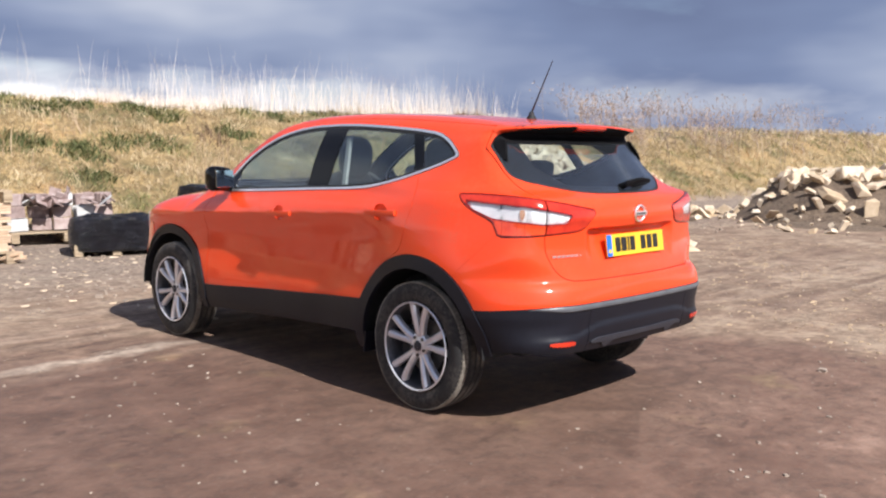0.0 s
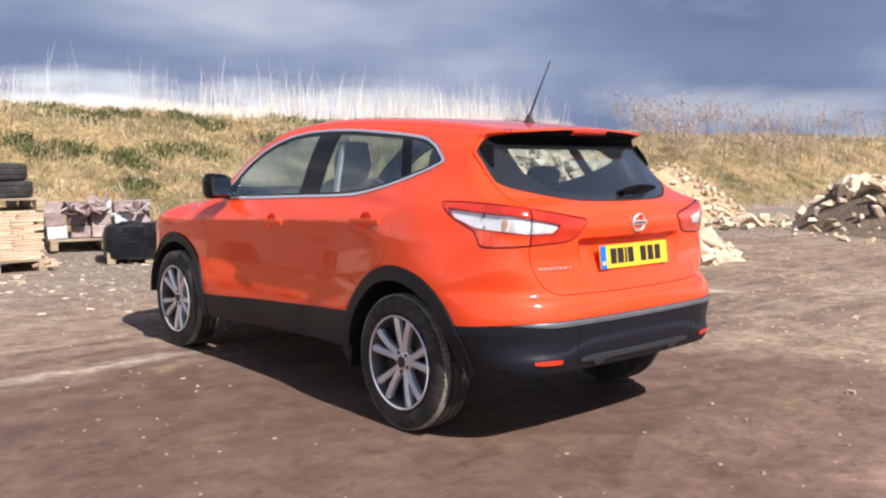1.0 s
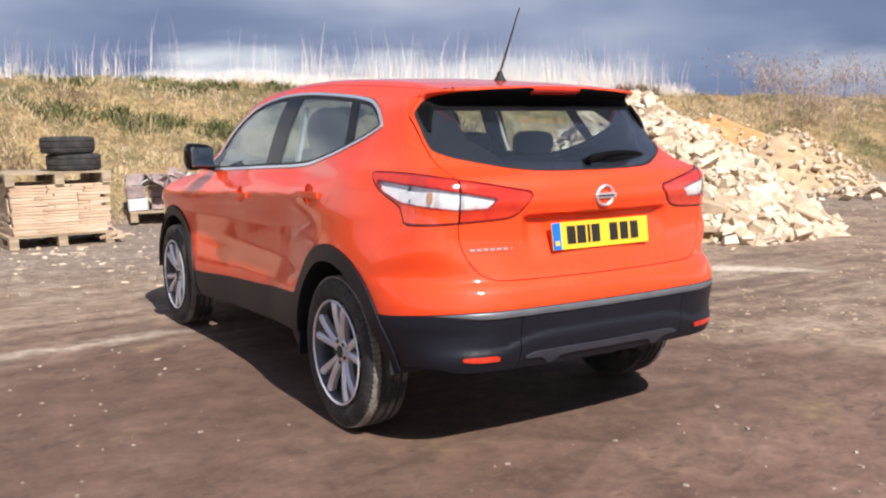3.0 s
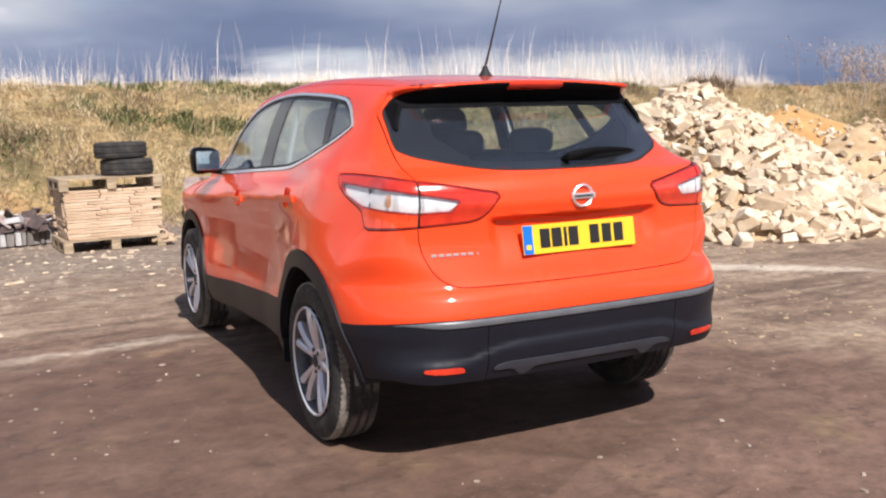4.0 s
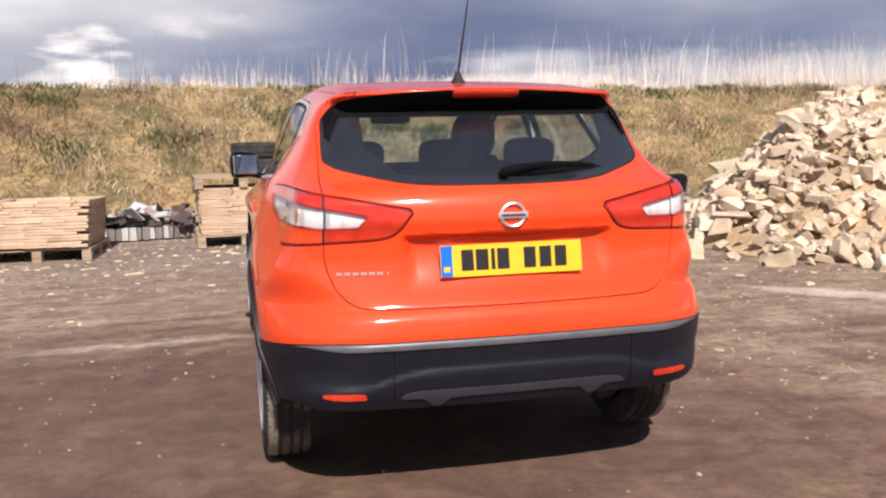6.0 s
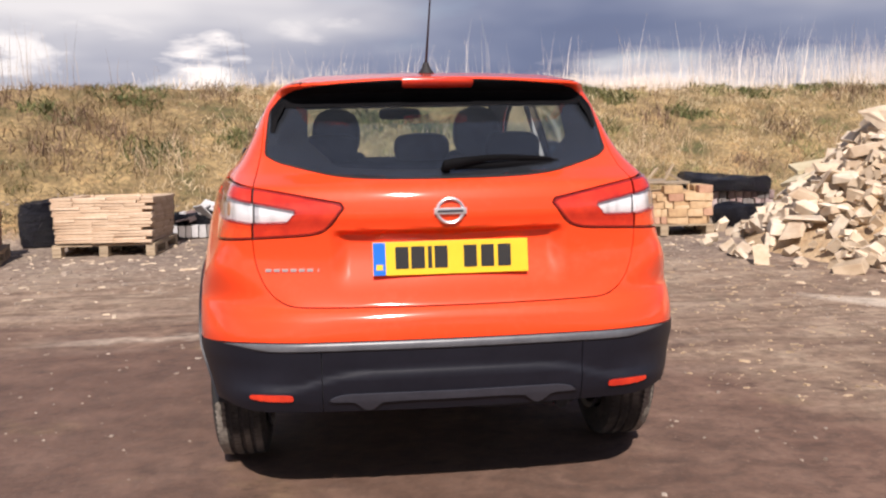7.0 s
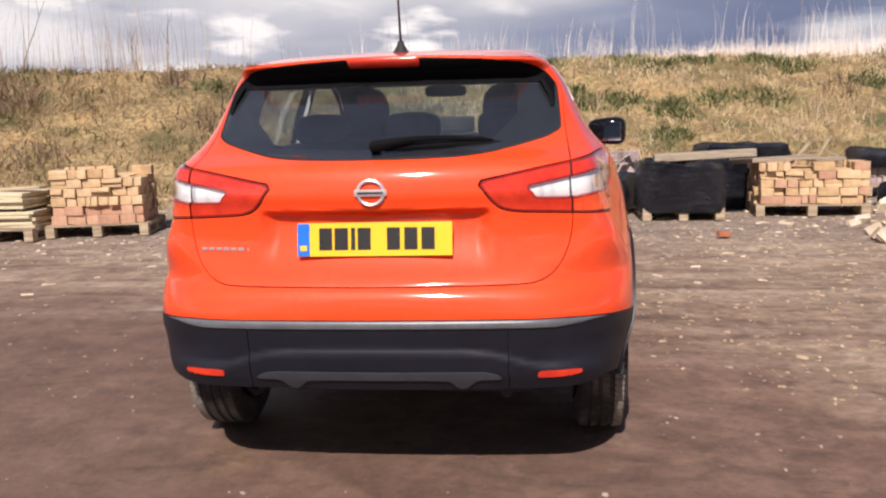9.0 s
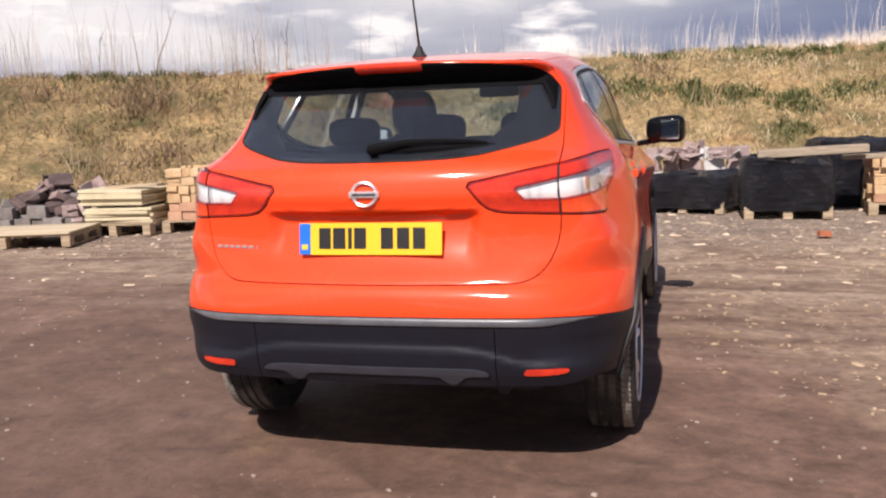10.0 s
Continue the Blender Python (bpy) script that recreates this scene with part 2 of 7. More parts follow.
def lamp_reflector():
    """Bright bowl with upright facets, as behind a clear lamp lens."""
    k = Nodes("faceted_lamp_reflector")
    facets = k.noise(26, 2, 0.4, (1.0, 1.0, 0.10))
    k.set(Base_Color=k.ramp(facets, (0.30, (0.50, 0.50, 0.52)), (0.44, (0.90, 0.91, 0.92)), (0.60, (0.97, 0.97, 0.98))), Roughness=0.25, Metallic=0.25)
    k.bump(facets, 0.45, 0.008)
    return k.m


REFLECTOR = lamp_reflector()


def ground_dirt():
    k = Nodes("trodden_dirt")
    x, y = k.axis(0), k.axis(1)
    broad = k.noise(0.55, 4, 0.5, None, 0.4)
    mid = k.noise(2.6, 6, 0.6)
    grain = k.noise(16, 6, 0.65)
    fine = k.noise(90, 3, 0.7)
    streak = k.noise(1.0, 5, 0.6, (0.22, 2.4, 1.0), 1.1)
    # dry pale dirt beyond a ragged line ahead of the car, damp brown dirt on this side of it
    edge = k.math("SUBTRACT", y, k.math("MINIMUM", 3.1, k.math("SUBTRACT", 5.2, k.math("MULTIPLY", x, 2.4))))
    edge = k.math("ADD", edge, k.math("MULTIPLY", k.math("SUBTRACT", k.noise(0.8, 5, 0.6, (0.35, 1.6, 1.0)), 0.5), 2.6))
    dry = k.ramp(k.math("ADD", k.math("MULTIPLY", edge, 0.2), 0.35), (0.30, 0.0), (0.60, 0.9))
    # damp patch behind the car
    px = k.math("MULTIPLY", k.math("ADD", x, 1.7), 0.34)
    py = k.math("MULTIPLY", k.math("SUBTRACT", y, 0.9), 0.36)
    reach = k.math("SQRT", k.math("ADD", k.math("MULTIPLY", px, px), k.math("MULTIPLY", py, py)))
    wet = k.ramp(k.math("ADD", reach, k.math("MULTIPLY", k.math("SUBTRACT", mid, 0.5), 0.7)), (0.50, 1.0), (1.15, 0.0))
    tone = k.math("ADD", k.math("MULTIPLY", broad, 0.26), k.math("ADD", k.math("ADD", k.math("MULTIPLY", mid, 0.32), k.math("MULTIPLY", k.noise(8, 5, 0.65), 0.22)), k.math("MULTIPLY", streak, 0.20)))
    brown = k.ramp(tone, (0.38, (0.100, 0.054, 0.037)), (0.47, (0.143, 0.082, 0.057)), (0.55, (0.188, 0.113, 0.081)), (0.63, (0.265, 0.17, 0.126)))
    brown = k.mix(k.math("MULTIPLY", wet, 0.62), brown, k.ramp(mid, (0.35, (0.094, 0.051, 0.035)), (0.65, (0.131, 0.074, 0.051))))
    pale = k.ramp(tone, (0.40, (0.138, 0.085, 0.060)), (0.49, (0.250, 0.172, 0.116)), (0.59, (0.39, 0.298, 0.210)))
    col = k.mix(dry, brown, pale)
    # dragged bands of dry and damp dirt where the two meet
    band = k.ramp(k.math("MULTIPLY", k.math("ABSOLUTE", k.math("SUBTRACT", y, k.math("SUBTRACT", 3.7, k.math("MULTIPLY", x, 0.35)))), 0.45), (0.2, 1.0), (1.0, 0.0))
    drag = k.noise(1.5, 6, 0.62, (0.30, 2.2, 1.0), 0.9)
    col = k.mix(k.math("MULTIPLY", band, k.ramp(drag, (0.50, 0.0), (0.64, 0.48))), col, (0.38, 0.285, 0.215))
    col = k.mix(k.math("MULTIPLY", band, k.ramp(drag, (0.36, 0.65), (0.47, 0.0))), col, (0.082, 0.046, 0.032))
    # a pale ridge of dust left of the front wheel, and a sandy smear by the heap
    wob = k.math("SUBTRACT", k.noise(1.6, 4), 0.5)
    ridge = k.math("ABSOLUTE", k.math("SUBTRACT", k.math("ADD", y, k.math("ADD", k.math("MULTIPLY", wob, 0.7), k.math("MULTIPLY", x, 0.05))), 3.06))
    ridge = k.math("MULTIPLY", k.ramp(ridge, (0.0, 0.62), (0.13, 0.0)), k.ramp(k.math("ABSOLUTE", k.math("ADD", x, k.math("ADD", 1.55, wob))), (0.25, 1.0), (0.95, 0.0)))
    su = k.math("MULTIPLY", k.math("SUBTRACT", k.math("SUBTRACT", x, y), 0.9), 0.55)
    sv = k.math("MULTIPLY", k.math("ADD", k.math("SUBTRACT", k.math("ADD", x, y), 7.0), k.math("MULTIPLY", wob, 0.5)), 3.4)
    smear = k.ramp(k.math("ADD", k.math("MULTIPLY", su, su), k.math("MULTIPLY", sv, sv)), (0.15, 0.95), (0.9, 0.0))
    col = k.mix(k.math("MAXIMUM", ridge, smear), col, (0.56, 0.47, 0.37))
    col = k.mix(k.ramp(grain, (0.36, 0.35), (0.52, 0.0)), col, (0.085, 0.058, 0.045))
    # gravel towards the stacks
    far = k.ramp(k.math("MULTIPLY", k.math("ADD", y, k.math("MULTIPLY", mid, 2.0)), 0.1), (0.62, 0.0), (0.82, 1.0))
    grit = k.ramp(k.voronoi(42), (0.06, 1.0), (0.14, 0.0))
    grit = k.math("MULTIPLY", grit, k.math("MAXIMUM", k.ramp(k.noise(1.7, 4), (0.56, 0.0), (0.68, 0.55)), k.math("MULTIPLY", far, 0.6)))
    col = k.mix(k.math("MULTIPLY", far, 0.6), col, k.ramp(grain, (0.38, (0.13, 0.098, 0.078)), (0.60, (0.30, 0.25, 0.205))))
    col = k.mix(grit, col, (0.46, 0.41, 0.36))
    mottle = k.math("ADD", k.math("MULTIPLY", k.noise(3.4, 7, 0.68, (1.0, 1.3, 1.0), 0.6), 0.6), k.math("MULTIPLY", k.noise(11, 6, 0.7, None, 0.5), 0.4))
    col = k.mix(1.0, col, k.ramp(mottle, (0.36, 0.66), (0.50, 1.0), (0.62, 1.22)), "MULTIPLY")
    clod = k.math("MULTIPLY", k.ramp(k.noise(1.1, 5, 0.6), (0.50, 0.0), (0.62, 1.0)), k.ramp(k.noise(9, 5, 0.6, (1.0, 2.0, 1.0)), (0.56, 0.0), (0.64, 0.75)))
    col = k.mix(clod, col, (0.070, 0.040, 0.028))
    col = k.mix(k.ramp(k.noise(48, 4, 0.7), (0.56, 0.0), (0.72, 0.30)), col, (0.30, 0.22, 0.165))
    h = k.math("ADD", k.math("MULTIPLY", grain, 0.5), k.math("ADD", k.math("MULTIPLY", fine, 0.12), k.math("ADD", k.math("MULTIPLY", grit, 0.3), k.math("MULTIPLY", mid, 0.8))))
    k.bump(h, 0.45, 0.03)
    # turf and bare soil on the bank
    rise = k.math("ADD", k.axis(2), k.math("MULTIPLY", k.math("SUBTRACT", k.noise(1.3, 5), 0.5), 0.5))
    turf = k.ramp(k.noise(0.9, 6, 0.65), (0.36, (0.09, 0.088, 0.030)), (0.46, (0.24, 0.165, 0.075)), (0.56, (0.38, 0.27, 0.125)), (0.66, (0.42, 0.26, 0.115)))
    turf = k.mix(k.ramp(k.noise(14, 6), (0.38, 0.7), (0.6, 0.0)), turf, (0.080, 0.058, 0.028))
    k.set(Base_Color=k.mix(k.ramp(rise, (0.05, 0.0), (0.22, 1.0)), col, turf), Roughness=k.mix(wet, (0.95, 0.95, 0.95), (0.70, 0.70, 0.70)))
    return k.m


GROUND = ground_dirt()


def blades(name, stops, *patches, worn=False):
    """Strands that differ one by one; patches: (noise scale, from, to, tones) laid over in drifts."""
    k = Nodes(name)
    one = k.island()
    col = k.ramp(one, *stops)
    for i, (scale, lo, hi, tones) in enumerate(patches):
        where = k.ramp(k.noise(scale, 4, 0.6, (1.0, 1.0 + 0.13 * i, 1.0)), (lo, 0.0), (hi, 0.9))
        col = k.mix(where, col, k.ramp(one, *tones))
    if worn:
        along = k.math("ADD", k.math("MULTIPLY", k.axis(0), 0.09), k.math("MULTIPLY", k.noise(0.7, 4), 0.6))
        col = k.mix(k.ramp(along, (-0.40, 0.9), (0.0, 0.0)), col, k.mix(1.0, col, (0.50, 0.44, 0.38), "MULTIPLY"))
        col = k.mix(1.0, col, (0.98, 0.99, 1.10), "MULTIPLY")
    k.set(Base_Color=col, Roughness=0.85)
    return k.m


GRASS = blades("dry_and_green_grass", [(0.0, (0.44, 0.325, 0.165)), (0.4, (0.58, 0.45, 0.24)), (0.75, (0.70, 0.56, 0.33)), (1.0, (0.44, 0.335, 0.16))],
               (1.1, 0.52, 0.60, [(0.0, (0.10, 0.13, 0.035)), (0.5, (0.20, 0.21, 0.060)), (1.0, (0.40, 0.32, 0.125))]),
               (0.8, 0.56, 0.66, [(0.0, (0.30, 0.16, 0.065)), (0.5, (0.44, 0.26, 0.11)), (1.0, (0.52, 0.35, 0.16))]),
               (1.7, 0.55, 0.64, [(0.0, (0.10, 0.062, 0.030)), (0.5, (0.19, 0.12, 0.058)), (1.0, (0.30, 0.20, 0.095))]), worn=True)
BRUSH = blades("dead_brown_brush", [(0.0, (0.085, 0.050, 0.032)), (0.6, (0.19, 0.12, 0.075)), (1.0, (0.36, 0.26, 0.16))])
STALK = blades("pale_dead_stalk", [(0.0, (0.30, 0.19, 0.11)), (0.5, (0.48, 0.35, 0.22)), (1.0, (0.62, 0.49, 0.34))])
REED = blades("bleached_reed", [(0.0, (0.66, 0.56, 0.46)), (0.5, (0.86, 0.79, 0.71)), (1.0, (0.78, 0.69, 0.60))])
TWIG = blades("thin_grey_brown_stem", [(0.0, (0.20, 0.15, 0.12)), (0.5, (0.34, 0.27, 0.22)), (1.0, (0.52, 0.44, 0.36))])
WEED = blades("withered_weed", [(0.0, (0.16, 0.105, 0.090)), (0.4, (0.36, 0.27, 0.225)), (1.0, (0.58, 0.48, 0.40))])
SHRUB = blades("low_green_shrub", [(0.0, (0.050, 0.068, 0.022)), (0.5, (0.115, 0.130, 0.045)), (1.0, (0.26, 0.235, 0.095))])
SOIL = plain("orange_clay_soil", (0.40, 0.215, 0.080), (0.62, 0.37, 0.150), 2.2, 0.95, 0.9, 14, distance=0.06)
DARK_SOIL = plain("dark_trodden_earth", (0.085, 0.058, 0.040), (0.20, 0.145, 0.10), 2.5, 0.95, 0.8, 16, distance=0.05)
RUBBLE_SOIL = plain("stony_rubble_soil", (0.36, 0.235, 0.125), (0.58, 0.43, 0.265), 4, 0.95, 0.7, 22, distance=0.04)


def stone(name, lo, hi, dark):
    k = Nodes(name)
    f = k.noise(7, 6, 0.6)
    col = k.mix(k.random(), k.ramp(f, (0.35, lo), (0.65, hi)), k.ramp(f, (0.35, dark), (0.65, lo)))
    col = k.mix(1.0, col, k.ramp(k.island(), (0.0, 0.72), (1.0, 1.0)), "MULTIPLY")
    k.set(Base_Color=col, Roughness=0.92)
    k.bump(k.noise(45, 6), 0.5, 0.012)
    return k.m


STONE = stone("buff_sandstone", (0.69, 0.56, 0.405), (0.86, 0.76, 0.615), (0.53, 0.38, 0.25))
EARTHY = stone("soil_stained_sandstone", (0.54, 0.41, 0.27), (0.68, 0.55, 0.40), (0.38, 0.27, 0.165))
BRICK = stone("buff_cut_stone", (0.60, 0.40, 0.21), (0.72, 0.53, 0.33), (0.40, 0.235, 0.125))
BRICK_PINK = stone("pinkish_cut_stone", (0.52, 0.29, 0.18), (0.64, 0.40, 0.27), (0.38, 0.19, 0.12))
PAVER = stone("pale_paving_slab", (0.62, 0.54, 0.36), (0.70, 0.62, 0.44), (0.52, 0.44, 0.28))
WALLING = stone("thin_buff_walling_stone", (0.60, 0.43, 0.29), (0.76, 0.59, 0.43), (0.50, 0.34, 0.22))
TILE = stone("dusty_plum_roof_tile", (0.36, 0.255, 0.235), (0.58, 0.48, 0.45), (0.14, 0.095, 0.088))
TILE_DARK = stone("dark_damp_roof_tile", (0.11, 0.075, 0.070), (0.20, 0.14, 0.13), (0.05, 0.038, 0.038))
SLATE = stone("grey_concrete_block", (0.21, 0.185, 0.17), (0.33, 0.30, 0.28), (0.11, 0.095, 0.088))
PEBBLE = stone("loose_pebble", (0.32, 0.25, 0.19), (0.56, 0.47, 0.39), (0.17, 0.12, 0.09))
RED_BRICK = stone("red_brick", (0.42, 0.13, 0.06), (0.50, 0.18, 0.09), (0.30, 0.09, 0.05))


def timber(name, a, b, c):
    k = Nodes(name)
    g = k.noise(3.0, 6, 0.6, (1.0, 14.0, 14.0), 0.8)
    col = k.ramp(g, (0.35, a), (0.5, b), (0.66, c))
    col = k.mix(1.0, col, k.ramp(k.random(), (0.0, 0.7), (1.0, 1.0)), "MULTIPLY")
    k.set(Base_Color=col, Roughness=0.85)
    k.bump(g, 0.4, 0.006)
    return k.m


WOOD = timber("weathered_pallet_wood", (0.26, 0.19, 0.12), (0.42, 0.32, 0.21), (0.54, 0.43, 0.30))
WOOD_PALE = timber("pale_clean_board", (0.50, 0.38, 0.24), (0.62, 0.50, 0.33), (0.70, 0.58, 0.42))
WOOD_GREY = timber("grey_weathered_timber", (0.24, 0.19, 0.14), (0.36, 0.29, 0.21), (0.46, 0.39, 0.29))


def film():
    k = Nodes("black_stretch_film")
    k.set(Base_Color=k.ramp(k.noise(4, 5), (0.4, (0.008, 0.008, 0.011)), (0.7, (0.022, 0.022, 0.027))), Roughness=k.ramp(k.noise(8, 4), (0.3, 0.08), (0.7, 0.22)))
    k.bump(k.math("ADD", k.math("MULTIPLY", k.noise(3.0, 5, 0.6, (1.0, 1.0, 9.0), 0.8), 1.6), k.noise(7, 4, 0.6, (1.0, 1.0, 2.0), 1.5)), 0.85, 0.08)
    return k.m


FILM = film()
WHITE = plain("white_wrapper", (0.40, 0.395, 0.39), (0.60, 0.59, 0.58), 9, 0.6)

# ---- building helpers ----
def thing(name, label, category, group="", m=None, kind=""):
    ob = new(name)
    ob.empty_display_size = 0.2
    if m is not None:
        ob.matrix_basis = m
    return tagged(ob, label, category, group, kind)


def to_mesh(name, bm, material, smooth=False):
    me = bpy.data.meshes.new(name)
    bm.to_mesh(me)
    bm.free()
    for mat in material if isinstance(material, (list, tuple)) else [material]:
        me.materials.append(mat)
    if smooth:
        me.polygons.foreach_set("use_smooth", [True] * len(me.polygons))
        me.set_sharp_from_angle(angle=radians(38))
    return me


def part(name, bm, material, parent, label="", smooth=False):
    """Links a bmesh, or a ready mesh, as one mesh object under a thing or a part."""
    ob = new(name, bm if isinstance(bm, bpy.types.Mesh) else to_mesh(name, bm, material, smooth))
    ob.parent = parent
    if label:
        ob["label"] = label
    return ob


def raw(name, v, f, material, parent=None, label="", smooth=True, normals=None):
    """A mesh object from arrays of vertices and triangles or quads."""
    me = bpy.data.meshes.new(name)
    v, f = np.asarray(v, np.float32), np.asarray(f, np.int32)
    k = f.shape[1]
    me.vertices.add(len(v))
    me.vertices.foreach_set("co", v.ravel())
    me.loops.add(f.size)
    me.loops.foreach_set("vertex_index", f.ravel())
    me.polygons.add(len(f))
    me.polygons.foreach_set("loop_start", np.arange(len(f), dtype=np.int32) * k)
    me.polygons.foreach_set("use_smooth", np.full(len(f), smooth))
    me.update(calc_edges=True)
    me.validate()
    me.materials.append(material)
    if normals is not None and len(me.vertices) == len(normals):
        me.normals_split_custom_set_from_vertices([tuple(q) for q in normals])
    ob = new(name, me)
    if parent is not None:
        ob.parent = parent
    if label:
        ob["label"] = label
    return ob


def box(bm, sx, sy, sz, at=(0, 0, 0), bevel=0.0, turn=(0, 0, 0), taper=1.0):
    """A box into bm; at is its centre, turn in degrees."""
    r = bmesh.ops.create_cube(bm, size=1.0)["verts"]
    for q in r:
        q.co.x *= sx * (taper if q.co.z > 0 else 1)
        q.co.y *= sy * (taper if q.co.z > 0 else 1)
        q.co.z *= sz
    if bevel:
        edges = {e for q in r for e in q.link_edges}
        r = list({q for f in bmesh.ops.bevel(bm, geom=list(edges), offset=bevel, segments=2, profile=0.7, affect="EDGES")["faces"] for q in f.verts} | {q for q in r if q.is_valid})
    bmesh.ops.transform(bm, matrix=pose(*at, *turn), verts=r)
    return r


def tube(bm, r0, r1, a, b, seg=16, caps=True):
    """A tapered rod from a to b."""
    a, b = Vector(a), Vector(b)
    d = b - a
    r = bmesh.ops.create_cone(bm, cap_ends=caps, segments=seg, radius1=r0, radius2=r1, depth=d.length)["verts"]
    bmesh.ops.transform(bm, matrix=Matrix.Translation((a + b) / 2) @ d.to_track_quat("Z", "Y").to_matrix().to_4x4(), verts=r)
    return r


def lathe(bm, profile, seg=48, axis="x"):
    """Turns a profile of (radius, along) about an axis."""
    rings = []
    for i in range(seg):
        a = 2 * math.pi * i / seg
        c, s = math.cos(a), math.sin(a)
        rings.append([bm.verts.new((h, r * c, r * s) if axis == "x" else (r * c, r * s, h)) for r, h in profile])
    for i in range(seg):
        p, q = rings[i], rings[(i + 1) % seg]
        for j in range(len(profile) - 1):
            bm.faces.new((p[j], p[j + 1], q[j + 1], q[j]))
    bmesh.ops.recalc_face_normals(bm, faces=bm.faces)


def loop_plate(bm, pts, thick, lift=0.0):
    """A flat plate of outline pts in x, z; its back at y = lift, its face thick in front of it (towards -y)."""
    a = [bm.verts.new((x, lift, z)) for x, z in pts]
    b = [bm.verts.new((x, lift - thick, z)) for x, z in pts]
    bm.faces.new(a)
    bm.faces.new(b[::-1])
    for i in range(len(pts)):
        j = (i + 1) % len(pts)
        bm.faces.new((a[j], a[i], b[i], b[j]))
    bmesh.ops.recalc_face_normals(bm, faces=bm.faces)
# ---- the car's skin: one implicit form, from which all panels are cut ----
def curve(*pts):
    """A smooth monotone curve through the points (u, v)."""
    px, py = np.array(pts, float).T
    h, d = np.diff(px), np.diff(py) / np.diff(px)
    m = np.zeros(len(px))
    m[0], m[-1] = d[0], d[-1]
    for i in range(1, len(px) - 1):
        if d[i - 1] * d[i] > 0:
            w1, w2 = 2 * h[i] + h[i - 1], h[i] + 2 * h[i - 1]
            m[i] = (w1 + w2) / (w1 / d[i - 1] + w2 / d[i])
    u = np.linspace(px[0], px[-1], 1500)
    k = np.clip(np.searchsorted(px, u) - 1, 0, len(h) - 1)
    t = (u - px[k]) / h[k]
    v = ((2 * t**3 - 3 * t**2 + 1) * py[k] + (t**3 - 2 * t**2 + t) * h[k] * m[k]
         + (3 * t**2 - 2 * t**3) * py[k + 1] + (t**3 - t**2) * h[k] * m[k + 1])
    return lambda q: np.interp(q, u, v)


def step(a, b, q):
    t = np.clip((q - a) / (b - a), 0, 1)
    return t * t * (3 - 2 * t)


def smax(a, b, k):
    return np.maximum(a, b) + np.maximum(k - np.abs(a - b), 0) ** 2 / (4 * k)


HUB_R, HUB_F, HUB_Z, WHEEL_R = 0.795, 3.425, 0.343, 0.341
# half width against height: along the doors, and over the rear wheel
door_w = curve((0.1, 0.74), (0.25, 0.79), (0.36, 0.829), (0.46, 0.834), (0.54, 0.830), (0.60, 0.821), (0.70, 0.808), (0.82, 0.810), (0.92, 0.832),
               (0.970, 0.842), (0.983, 0.844), (0.994, 0.841), (1.05, 0.808), (1.10, 0.766), (1.14, 0.745), (1.30, 0.695), (1.45, 0.632), (1.54, 0.588), (1.75, 0.46))
haunch_w = curve((0.1, 0.76), (0.30, 0.83), (0.45, 0.862), (0.60, 0.868), (0.75, 0.866), (0.92, 0.852), (1.00, 0.846), (1.07, 0.836),
                 (1.146, 0.800), (1.20, 0.752), (1.26, 0.712), (1.37, 0.656), (1.46, 0.614), (1.54, 0.575), (1.75, 0.46))
top_c = curve((-0.3, 1.478), (0.30, 1.492), (0.45, 1.507), (0.767, 1.537), (1.2, 1.567), (1.7, 1.583), (2.0, 1.579), (2.25, 1.556), (2.45, 1.505),
              (2.75, 1.360), (3.16, 1.125), (3.26, 1.092), (3.60, 1.055), (3.95, 0.995), (4.15, 0.93), (4.28, 0.86), (4.36, 0.74), (4.45, 0.4))
top_x = curve((-0.3, 0.10), (0.4, 0.09), (0.8, 0.05), (1.8, 0.06), (2.3, 0.09), (2.6, 0.10), (3.1, 0.14), (3.4, 0.11), (4.0, 0.15), (4.4, 0.2))
rear_c = curve((0.15, 0.16), (0.30, 0.093), (0.38, 0.053), (0.43, 0.030), (0.515, 0.013), (0.60, 0.000), (0.64, -0.004), (0.69, 0.000), (0.715, 0.012),
               (0.735, 0.030), (0.80, 0.044), (0.90, 0.052), (0.99, 0.046), (1.03, 0.036), (1.07, 0.040), (1.10, 0.050), (1.125, 0.068),
               (1.15, 0.108), (1.17, 0.143), (1.25, 0.232), (1.33, 0.315), (1.395, 0.395), (1.430, 0.438), (1.447, 0.444), (1.462, 0.390), (1.475, 0.352), (1.50, 0.342), (1.6, 0.36))
rear_x = curve((0.2, 0.07), (0.62, 0.07), (0.72, 0.12), (0.90, 0.20), (1.05, 0.20), (1.12, 0.20), (1.17, 0.34), (1.25, 0.42), (1.35, 0.36), (1.46, 0.20), (1.6, 0.2))
front_c = curve((0.1, 4.25), (0.25, 4.34), (0.5, 4.377), (0.70, 4.372), (0.85, 4.34), (0.95, 4.27), (1.1, 4.1))


shelf_z = curve((-0.1, 0.517), (0.0, 0.517), (0.30, 0.514), (0.37, 0.507), (0.44, 0.490), (0.50, 0.472), (0.56, 0.463), (1.2, 0.455))


